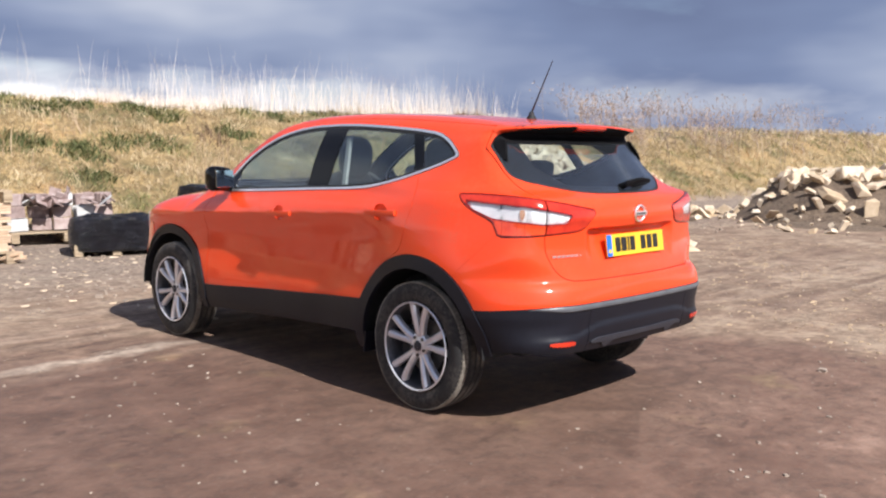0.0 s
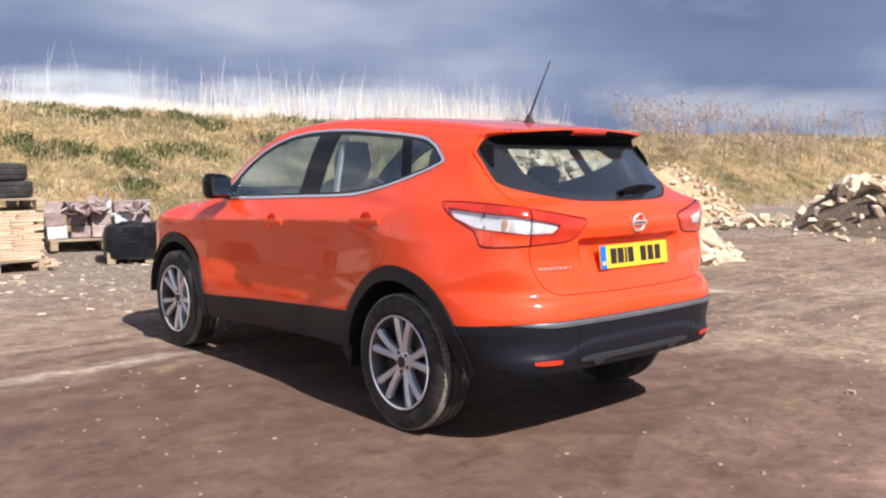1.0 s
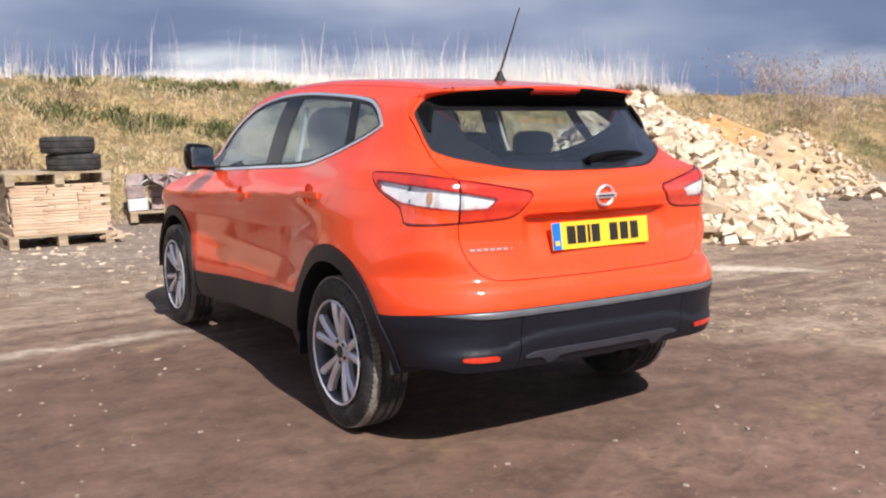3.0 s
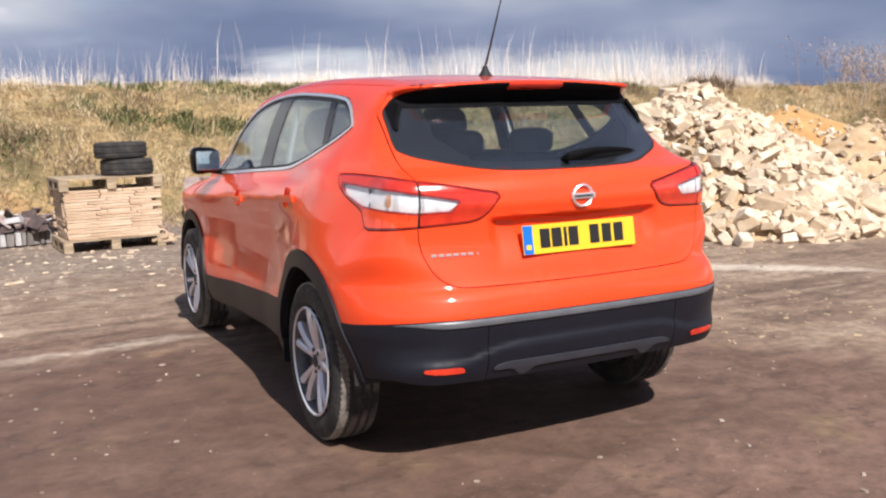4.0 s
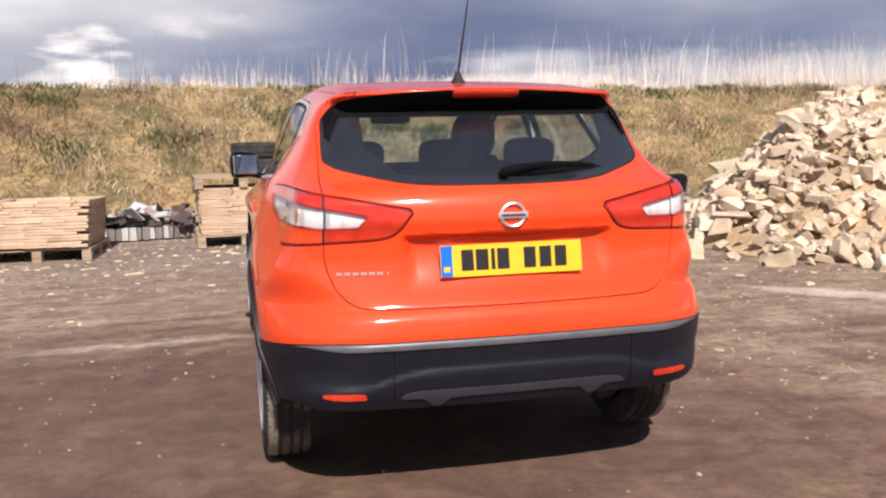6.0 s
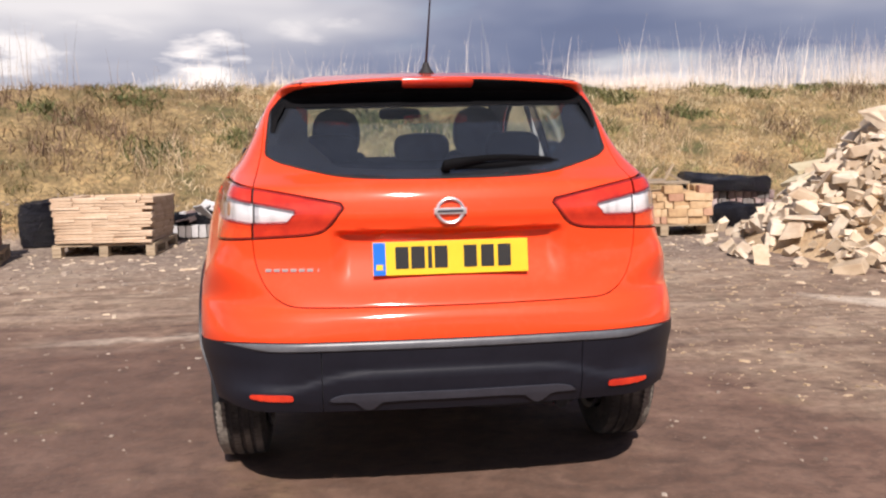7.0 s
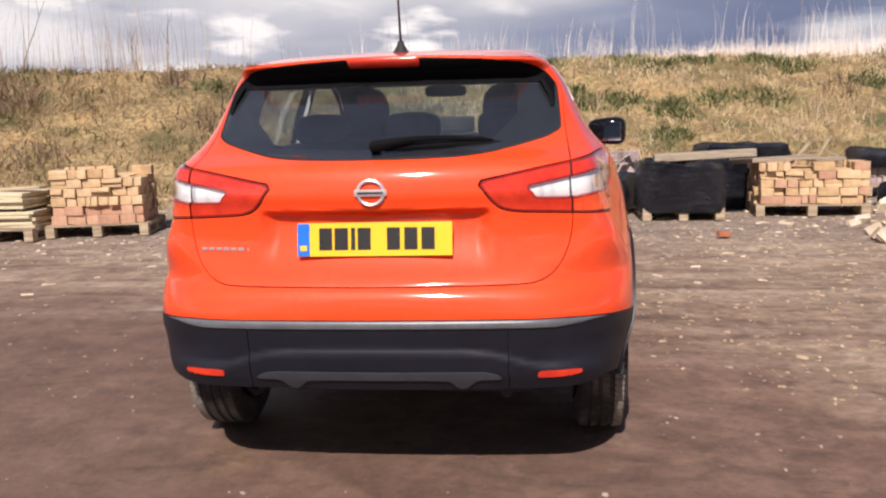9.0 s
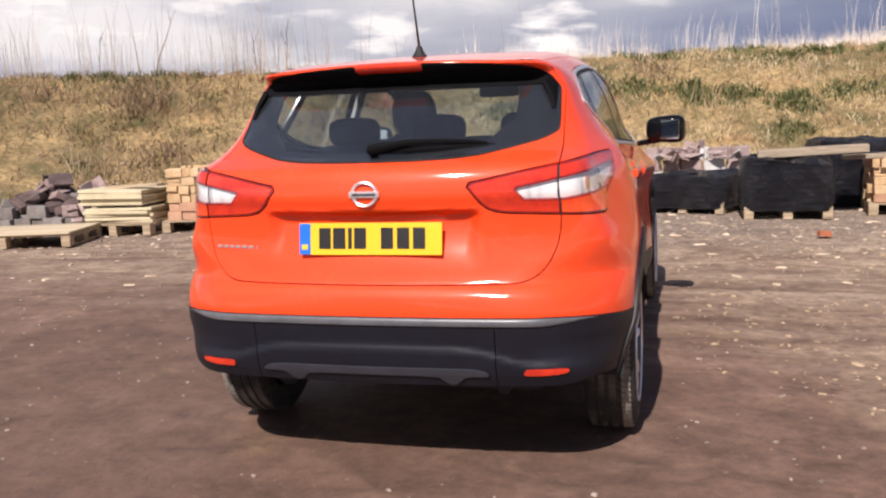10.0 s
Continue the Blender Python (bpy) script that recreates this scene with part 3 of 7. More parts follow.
def skin(p):
    """Signed form of the car's outer skin: negative inside."""
    ax, y, z = np.abs(p[..., 0]), p[..., 1], p[..., 2]
    back = step(1.45, 0.75, y)
    tilt = 0.05 * (1.85 - np.clip(y, 0.8, 3.2)) * step(1.13, 1.04, z) * step(0.70, 0.90, z)   # the shoulder line climbs to the rear
    w = door_w(z - tilt) * (1 - back) + haunch_w(z) * back
    low = step(1.12, 0.95, z)
    # flares over the wheels
    for hub, gain, reach in ((HUB_R, 0.028, 0.92), (HUB_F, 0.034, 1.25)):
        r = np.hypot(y - hub, z - HUB_Z)
        w = w + low * gain * (step(reach, 0.48, r))
    # plan taper towards the ends
    w = w - step(0.75, 0.1, y) * (0.035 + 0.06 * step(0.7, 1.0, z)) - step(3.55, 4.377, y) * 0.10
    w = w - step(2.0, 3.2, y) * 0.06 * step(1.05, 1.2, z) - 0.014 * step(1.2, 3.0, y) * low
    w = w - step(0.57, 0.40, z) * 0.038 * step(0.62, 0.30, y)
    side = ax - w
    recess = step(0.405, 0.335, ax) * (step(0.985, 0.965, z) * step(0.77, 0.95, z)) * 0.040
    sz = shelf_z(ax)
    shelf = 0.012 * step(sz + 0.018, sz - 0.018, z) * step(0.80, 0.62, ax)      # the bumper's lower half stands out
    rear = rear_c(z) + rear_x(z) * ax**2 + recess - shelf - y
    front = y - front_c(z) + 0.42 * ax**2
    top = (z - top_c(y) + top_x(y) * ax**2) * 0.93
    f = smax(side, rear * 0.93, 0.12 + 0.24 * step(0.88, 0.72, z) * (0.5 + 0.5 * step(0.40, 0.54, z)) - 0.04 * step(1.0, 1.15, z))
    f = smax(f, front, 0.35)
    f = smax(f, top, 0.018 + 0.11 * step(0.34, 0.75, y) - 0.06 * step(2.1, 2.4, y) * step(3.3, 3.0, y))
    return smax(f, 0.20 - z, 0.08)


def skin_normal(p, e=0.003):
    g = np.stack([skin(p + np.eye(3)[i] * e) - skin(p - np.eye(3)[i] * e) for i in range(3)], -1) / (2 * e)
    return g / np.maximum(np.linalg.norm(g, axis=-1, keepdims=True), 1e-9), g


def skin_mesh(h):
    """Vertices, normals and triangles of the skin, by surface nets on a grid of h metres."""
    ax = [np.arange(a, b + h, h) for a, b in ((-h * (round(1.0 / h) + 0.5), 1.0), (-0.06, 4.46), (0.12, 1.68))]
    gx, gy, gz = np.meshgrid(*ax, indexing="ij")
    f = skin(np.stack([gx, gy, gz], -1))
    n = np.array(f.shape) - 1
    total, count = np.zeros((*n, 3)), np.zeros(n)
    corner = lambda o: tuple(slice(o[i], o[i] + n[i]) for i in range(3))
    lo = np.stack([gx, gy, gz], -1)[corner((0, 0, 0))]
    for axis in range(3):
        for a in (0, 1):
            for b in (0, 1):
                o = [0, 0, 0]
                o[(axis + 1) % 3], o[(axis + 2) % 3] = a, b
                q = list(o)
                q[axis] = 1
                f0, f1 = f[corner(o)], f[corner(q)]
                hit = (f0 < 0) != (f1 < 0)
                t = np.where(hit, f0 / np.where(hit, f0 - f1, 1), 0)
                place = np.array(o, float) * h + np.zeros((*n, 3))
                place[..., axis] += t * h
                total += place * hit[..., None]
                count += hit
    live = count > 0
    index = np.full(n, -1)
    index[live] = np.arange(live.sum())
    v = lo[live] + total[live] / count[live][:, None]
    quads = []
    for axis in range(3):
        b, c = (axis + 1) % 3, (axis + 2) % 3
        s0 = [slice(1, n[i]) for i in range(3)]
        s0[axis] = slice(0, n[axis])
        s1 = list(s0)
        s1[axis] = slice(1, n[axis] + 1)
        f0, f1 = f[tuple(s0)], f[tuple(s1)]
        for way, mask in ((0, (f0 < 0) & (f1 >= 0)), (1, (f0 >= 0) & (f1 < 0))):
            cell = np.argwhere(mask)
            cell += np.array([0 if i == axis else 1 for i in range(3)])
            ids = []
            for db, dc in ((1, 1), (0, 1), (0, 0), (1, 0)):
                k = cell.copy()
                k[:, b] -= db
                k[:, c] -= dc
                ids.append(index[k[:, 0], k[:, 1], k[:, 2]])
            quads.append(np.stack(ids if way == 0 else ids[::-1], 1))
    quads = np.concatenate(quads)
    for _ in range(5):
        nn, g = skin_normal(v)
        v = v - (skin(v) / np.maximum((g**2).sum(-1), 0.2))[:, None] * g
    tris = np.concatenate([quads[:, [0, 1, 2]], quads[:, [0, 2, 3]]])
    return v, skin_normal(v)[0], tris

# ---- ground: one sheet, with the grass bank behind the yard ----
foot_line = curve((-60, -8), (-30, 0.5), (-14, 5.2), (-6, 8.4), (-2, 9.8), (3, 10.9), (9, 11.0), (16, 10.2), (26, 9.0), (60, 5.0))
crest_h = curve((-60, 2.4), (-12, 2.24), (-7, 2.18), (-2, 2.24), (2, 2.24), (6, 2.20), (12, 2.16), (20, 2.08), (60, 1.95))


def wave(x, y, f, seed):
    """Smooth pseudo-random relief, about -1 to 1."""
    rng = np.random.RandomState(seed)
    h = 0
    for k in range(5):
        a, ph = rng.uniform(0, math.pi), rng.uniform(0, 6.28)
        h = h + np.sin((x * np.cos(a) + y * np.sin(a)) * f * rng.uniform(0.6, 1.5) + ph)
    return h / 5


def land(x, y):
    """Height of the ground."""
    t = (y - foot_line(x)) / 5.0
    rise = np.clip(t, 0, 1)
    bank = crest_h(x) * (0.35 * step(0, 1, rise) + 0.65 * rise ** 0.95)
    bank = bank - 0.035 * np.maximum(t - 1.1, 0) * 5
    on = step(0.0, 0.25, t)
    bank = np.maximum(bank, 0) + on * (0.09 * wave(x, y, 1.3, 3) + 0.05 * wave(x, y, 3.7, 5) + 0.05 * wave(x, y * 1.5, 8.0, 6))
    near = np.hypot(x, y - 2) < 40
    yard = np.where(near, 0.010 * wave(x * 0.35, y, 2.1, 7) + 0.007 * wave(x, y, 5.0, 9), 0) - 0.012
    # shallow wheel ruts sweeping past the car
    for yy, dep in ((-1.6, 0.012), (5.3, 0.018), (6.0, 0.015), (-3.2, 0.012)):
        yard = yard - dep * np.exp(-((y - yy - 0.25 * np.sin(x * 0.3)) / 0.16) ** 2)
    under_car = step(1.6, 1.2, np.abs(x)) * step(-0.6, 0.2, y) * step(5.0, 4.4, y)
    yard = yard * (1 - under_car)
    return yard * (1 - on) + bank


def axis_steps(*pieces):
    return np.unique(np.concatenate([np.arange(a, b + 1e-6, d) for a, b, d in pieces]).round(4))


gx = axis_steps((-3000, -400, 400), (-400, -60, 20), (-60, -16, 1.0), (-16, 20, 0.13), (20, 60, 0.8), (60, 400, 20), (400, 3000, 400))
gy = axis_steps((-3000, -400, 400), (-400, -40, 20), (-40, -6, 1.0), (-6, 18, 0.13), (18, 40, 1.0), (40, 400, 20), (400, 3000, 400))
mx, my = np.meshgrid(gx, gy)
mz = land(mx, my)
idx = np.arange(mx.size).reshape(mx.shape)
quads = np.stack([idx[:-1, :-1], idx[:-1, 1:], idx[1:, 1:], idx[1:, :-1]], -1).reshape(-1, 4)
ground = raw("ground", np.stack([mx, my, mz], -1).reshape(-1, 3), quads, GROUND)
tagged(ground, "brown trodden dirt yard rising to a rough grass bank", "ground", kind="structure")


# ---- grass, reeds and weeds on the bank ----
def strands(base, lean, height, width, bend, rng):
    """One tapering bent strand for every base point: five vertices, three triangles."""
    m = len(base)
    a = rng.uniform(0, 2 * math.pi, m)
    side = np.stack([np.cos(a), np.sin(a), np.zeros(m)], 1) * (width / 2)[:, None]
    mid = base + lean * 0.45 * height[:, None] + np.array([0, 0, 1]) * (height * 0.55)[:, None]
    tip = base + lean * (1.0 + bend)[:, None] * height[:, None] + np.array([0, 0, 1]) * height[:, None] * (1 - 0.25 * bend)[:, None]
    v = np.stack([base - side, base + side, mid - side * 0.7, mid + side * 0.7, tip], 1).reshape(-1, 3)
    o = (np.arange(m) * 5)[:, None]
    f = np.concatenate([o + [0, 1, 3], o + [0, 3, 2], o + [2, 3, 4]])
    return v, f


def scatter(n, x0, x1, t0, t1, rng, power=1.0):
    """Points on the bank; t runs from its foot (0) to its crest (1)."""
    x = rng.uniform(x0, x1, n)
    y = foot_line(x) + 5.0 * (t0 + (t1 - t0) * rng.uniform(0, 1, n) ** power)
    return x, y


def tufts(n_tufts, per, x0, x1, t0, t1, h, rng, power=1.0, spread=0.07, width=0.010, lean=0.55, thin=None):
    x, y = scatter(n_tufts, x0, x1, t0, t1, rng, power)
    if thin is not None:
        keep = thin(x, y) > rng.uniform(0, 1, len(x))
        x, y = x[keep], y[keep]
    size = rng.uniform(0.5, 1.3, len(x))
    x, y, size = np.repeat(x, per), np.repeat(y, per), np.repeat(size, per)
    x, y = x + rng.normal(0, spread, len(x)), y + rng.normal(0, spread, len(x))
    base = np.stack([x, y, land(x, y) - 0.02], 1)
    a = rng.uniform(0, 2 * math.pi, len(x))
    ln = np.stack([np.cos(a), np.sin(a), 0 * a], 1) * rng.uniform(0.1, lean, len(x))[:, None]
    hh = h * size * rng.uniform(0.6, 1.2, len(x))
    return strands(base, ln, hh, width * rng.uniform(0.6, 1.4, len(x)), rng.uniform(0, 0.6, len(x)), rng)


rng = np.random.RandomState(4)
bare = lambda x, y: np.clip(0.75 + 0.9 * wave(x, y, 1.7, 41), 0.25, 1)
a = tufts(14000, 7, -15, 24, 0.02, 1.12, 0.15, rng, 0.9, 0.08, 0.015, 1.5, bare)
b = tufts(3500, 5, 24, 52, 0.02, 1.2, 0.28, rng, 0.9, 0.12, 0.022, 0.9, bare)
c = tufts(700, 14, -14, 20, 0.05, 0.95, 0.42, rng, 1.0, 0.10, 0.008, 0.55, lambda x, y: (wave(x, y, 0.9, 51) > 0.1) * 1.0)
v = np.concatenate([a[0], b[0], c[0]])
f = np.concatenate([a[1], b[1] + len(a[0]), c[1] + len(a[0]) + len(b[0])])
grass = raw("bank_grass", v, f, GRASS, smooth=False)
tagged(grass, "rough straw-coloured, rusty and green grass on the bank", "grass", kind="stuff")

# bleached reeds along the crest: a dense low fringe and thin tall stems in drifts
drift = lambda x, y: np.clip(0.45 + 1.1 * wave(x, 0 * y, 0.75, 21), 0.05, 1) * (0.22 + 0.78 * step(0.5, 4.0, x)) * step(-4.5, -1.0, x)
fringe = lambda x, y: step(-5.0, -1.5, x) * (0.22 + 0.78 * step(0.5, 3.6, x)) * np.clip(0.6 + 0.9 * wave(x, 0 * y, 1.1, 22), 0.12, 1)
a = tufts(5200, 6, -6, 17, 0.99, 1.30, 0.36, rng, 1.0, 0.10, 0.008, 0.25, fringe)
b = tufts(620, 4, -6, 2, 0.99, 1.45, 0.86, rng, 1.0, 0.12, 0.0065, 0.16, drift)
c = tufts(1500, 4, 2, 17, 0.99, 1.45, 1.22, rng, 1.0, 0.12, 0.0075, 0.16, drift)
v = np.concatenate([a[0], b[0], c[0]])
f = np.concatenate([a[1], b[1] + len(a[0]), c[1] + len(a[0]) + len(b[0])])
tagged(raw("crest_reeds", v, f, REED, smooth=False), "tall bleached reeds along the crest of the bank", "reeds", kind="stuff")

# thin bare stems on the crest to the left
sparse = lambda x, y: np.clip(0.4 + 1.2 * wave(x, 0 * y, 0.9, 23), 0.05, 1)
a = tufts(760, 3, -17, -2.0, 0.95, 1.5, 1.5, rng, 1.0, 0.16, 0.0075, 0.12, sparse)
tagged(raw("bare_stems", a[0], a[1], TWIG, smooth=False), "thin bare grey-brown stems on the crest of the bank", "stems", kind="stuff")

# withered umbels and docks to the right: branching stems with fluffy brown heads
patch = lambda x, y: np.clip(0.5 + 1.2 * wave(x, y, 0.45, 25), 0.05, 1)
x, y = scatter(1500, 17.5, 42, 0.40, 1.15, rng)
keep = np.maximum(0.22 * patch(x, y), 0.9 * step(28, 22, x) * np.clip(0.35 + 1.1 * wave(x, y, 0.8, 27), 0.03, 1)) > rng.uniform(0, 1, len(x))
x, y = x[keep], y[keep]
tall = rng.uniform(0.65, 1.35, len(x))
foot = np.stack([x, y, land(x, y) - 0.03], 1)
stem_lean = np.stack([rng.normal(0, 0.10, len(x)), rng.normal(0, 0.10, len(x)), 0 * x], 1)
lots = [strands(foot, stem_lean, tall, np.full(len(x), 0.013), rng.uniform(0, 0.2, len(x)), rng)]
per = 12
up_at = rng.uniform(0.45, 1.0, (len(x), per))
knot = (foot[:, None] + stem_lean[:, None] * (tall[:, None] * up_at)[..., None] + np.array([0, 0, 1]) * (tall[:, None] * up_at)[..., None]).reshape(-1, 3)
spread_out = rng.normal(0, 0.75, (len(knot), 3)) * [1, 1, 0.2]
long_ = rng.uniform(0.10, 0.28, len(knot))
lots.append(strands(knot, spread_out, long_, np.full(len(knot), 0.009), rng.uniform(0, 0.3, len(knot)), rng))
tips = knot + spread_out * (long_ * 1.1)[:, None] + np.array([0, 0, 1]) * (long_ * 0.9)[:, None]
tips = np.repeat(tips, 4, 0) + rng.normal(0, 0.018, (len(tips) * 4, 3))
lots.append(strands(tips, rng.normal(0, 0.7, tips.shape), rng.uniform(0.02, 0.055, len(tips)), rng.uniform(0.012, 0.026, len(tips)), np.zeros(len(tips)), rng))
base_at = np.cumsum([0] + [len(q[0]) for q in lots])
tagged(raw("withered_weeds", np.concatenate([q[0] for q in lots]), np.concatenate([q[1] + o for q, o in zip(lots, base_at)]), WEED, smooth=False),
       "tall withered brown weeds with fluffy seed heads", "weeds", kind="stuff")

# low green shrubs and nettle clumps, and a dark fringe under the reeds
SPOTS = [(1.24, 13.6, 0.5), (2.76, 13.5, 0.5), (3.6, 13.9, 0.4), (2.7, 12.85, 0.4), (4.4, 14.0, 0.6), (2.8, 15.2, 0.5), (3.6, 15.5, 0.6), (5.3, 15.1, 0.5), (-1.8, 12.6, 0.7),
         (0.2, 13.8, 0.6), (1.2, 13.9, 0.6), (4.8, 15.4, 0.6), (2.9, 13.7, 0.4), (1.9, 13.8, 0.5), (-5.2, 12.7, 0.4), (-3.9, 13.4, 0.5), (6.6, 14.5, 0.5), (-3.3, 11.7, 0.6), (8.4, 15.5, 0.6), (9.9, 15.8, 0.6)]
BUSHES = [(14.5, 15.2, 0.5), (15.3, 15.4, 0.4)]
px, py = [], []
for sx, sy, sr in SPOTS:
    m = int(70 * sr)
    px.append(rng.normal(sx, sr * 0.42, m))
    py.append(rng.normal(sy, sr * 0.24, m))
fx = rng.uniform(-15, 18, 620)
fx = fx[wave(fx, 0 * fx, 1.3, 61) > 0.12]
px.append(fx)
py.append(foot_line(fx) + 5.0 * rng.uniform(0.90, 1.06, len(fx)))
bush_x = np.concatenate([rng.normal(q, r_ * 0.6, int(120 * r_)) for q, _, r_ in BUSHES])
bush_y = np.concatenate([rng.normal(q, r_ * 0.4, int(120 * r_)) for _, q, r_ in BUSHES])
x, y = np.repeat(np.concatenate(px), 9), np.repeat(np.concatenate(py), 9)
x, y = x + rng.normal(0, 0.07, len(x)), y + rng.normal(0, 0.07, len(x))
a_ = rng.uniform(0, 6.28, len(x))
ln = np.stack([np.cos(a_), np.sin(a_), 0 * a_], 1) * rng.uniform(0.2, 1.1, len(x))[:, None]
a = strands(np.stack([x, y, land(x, y) - 0.02], 1), ln, rng.uniform(0.06, 0.20, len(x)), rng.uniform(0.014, 0.040, len(x)), rng.uniform(0, 0.6, len(x)), rng)
bx, by = np.repeat(bush_x, 16), np.repeat(bush_y, 16)
bz = land(bx, by) + 0.24 * np.repeat(rng.uniform(0.1, 1, len(bush_x)) ** 2, 16) * rng.uniform(0, 1, len(bx))
b = strands(np.stack([bx + rng.normal(0, 0.06, len(bx)), by + rng.normal(0, 0.06, len(bx)), bz], 1), rng.normal(0, 0.7, (len(bx), 3)), rng.uniform(0.05, 0.16, len(bx)), rng.uniform(0.012, 0.03, len(bx)), rng.uniform(0, 0.5, len(bx)), rng)
tagged(raw("green_undergrowth", a[0], a[1], SHRUB, smooth=False), "patches of low dark green undergrowth on the bank", "undergrowth", kind="stuff")

# dead brown brush and pale stalks
def clumps(spots, per, h, width, lean):
    cx = np.concatenate([rng.normal(a, r * 0.45, int(per * r)) for a, b, r in spots])
    cy = np.concatenate([rng.normal(b, r * 0.40, int(per * r)) for a, b, r in spots])
    an = rng.uniform(0, 6.28, len(cx))
    ln_ = np.stack([np.cos(an), np.sin(an), 0 * an], 1) * rng.uniform(0.05, lean, len(cx))[:, None]
    return strands(np.stack([cx, cy, land(cx, cy) - 0.02], 1), ln_, h * rng.uniform(0.4, 1.2, len(cx)), width * rng.uniform(0.6, 1.5, len(cx)), rng.uniform(0, 0.6, len(cx)), rng)


a = clumps([(-8.5, 11.4, 0.7), (-8.0, 11.1, 0.6), (-6.9, 9.9, 0.6), (-6.1, 9.5, 0.5), (-10.0, 10.9, 0.6), (-4.7, 11.4, 0.7), (-4.6, 12.4, 0.7), (-3.9, 12.0, 0.5), (-1.5, 12.6, 0.7),
            (-0.8, 12.0, 0.5), (0.5, 14.4, 0.5), (5.9, 14.3, 0.6), (8.2, 13.8, 0.7), (7.0, 12.6, 0.5), (10.5, 15.4, 0.8), (12.0, 15.2, 0.9), (-2.6, 14.3, 0.6), (-5.9, 12.9, 0.6)], 280, 0.27, 0.016, 1.1)
a = np.concatenate([a[0], b[0]]), np.concatenate([a[1], b[1] + len(a[0])])
tagged(raw("dead_brush", a[0], a[1], BRUSH, smooth=False), "clumps of dark dead brush on the bank", "brush", kind="stuff")
a = clumps([(5.2, 13.0, 0.8), (4.7, 12.6, 0.6), (5.6, 13.4, 0.7), (-3.2, 11.2, 0.5), (-2.9, 11.5, 0.5), (1.3, 13.4, 0.4), (17.2, 13.2, 1.0), (18.4, 13.6, 1.1), (-7.9, 9.2, 0.6), (9.0, 12.8, 0.6), (3.0, 14.2, 0.5)], 70, 0.55, 0.009, 0.7)
tagged(raw("dead_stalks", a[0], a[1], STALK, smooth=False), "pale dead stalks standing in clumps on the bank", "stalks", kind="stuff")


# a few bare saplings on the crest
def sapling(x, y, lean, h, seed):
    r = np.random.RandomState(seed)
    z = float(land(np.array(x), np.array(y))) - 0.05
    bm = bmesh.new()
    pts = [Vector((x + lean * h * (i / 5) ** 1.2 + r.normal(0, 0.012), y + r.normal(0, 0.012), z + h * i / 5)) for i in range(6)]
    for i in range(5):
        tube(bm, 0.013 - 0.002 * i, 0.011 - 0.002 * i, pts[i], pts[i + 1], 6)
    for i in (2, 3, 4):
        a = r.uniform(0, 6.28)
        tip = pts[i] + Vector((math.cos(a) * 0.12, math.sin(a) * 0.12, 0.26))
        tube(bm, 0.005, 0.002, pts[i], tip, 5)
    ob = new("bare_sapling", to_mesh("bare_sapling", bm, BRUSH))
    return tagged(ob, "thin leafless sapling standing on the crest of the bank", "sapling", "bare saplings on the bank")


for q in ((-8.55, 12.4, 0.42, 1.25, 1), (-5.95, 12.6, 0.04, 1.25, 2), (-6.5, 12.5, -0.06, 0.9, 3), (-9.6, 12.2, 0.10, 0.85, 4)):
    sapling(*q)

# ---- cutting panels out of the skin ----
def polygon(pts, rounds=2):
    """Signed distance to a closed outline in a plane, its corners eased; negative inside."""
    q = np.array(pts, float)
    for _ in range(rounds):
        nxt = np.roll(q, -1, 0)
        q = np.stack([q * 0.82 + nxt * 0.18, q * 0.18 + nxt * 0.82], 1).reshape(-1, 2)
    lo, hi = q.min(0) - 0.12, q.max(0) + 0.12
    a, b = q, np.roll(q, -1, 0)

    def dist(u, v):
        d = np.full(u.shape, 0.12)
        near = (u > lo[0]) & (u < hi[0]) & (v > lo[1]) & (v < hi[1])
        pu, pv = u[near], v[near]
        best, odd = np.full(pu.shape, 1e9), np.zeros(pu.shape, bool)
        for (ax_, ay_), (bx_, by_) in zip(a, b):
            ex, ey = bx_ - ax_, by_ - ay_
            wx, wy = pu - ax_, pv - ay_
            t = np.clip((wx * ex + wy * ey) / (ex * ex + ey * ey + 1e-12), 0, 1)
            best = np.minimum(best, (wx - t * ex) ** 2 + (wy - t * ey) ** 2)
            if ey != 0:
                odd ^= ((ay_ > pv) != (by_ > pv)) & (pu < ex * (pv - ay_) / ey + ax_)
        best = np.sqrt(best)
        d[near] = np.where(odd, -best, best)
        return d
    return dist


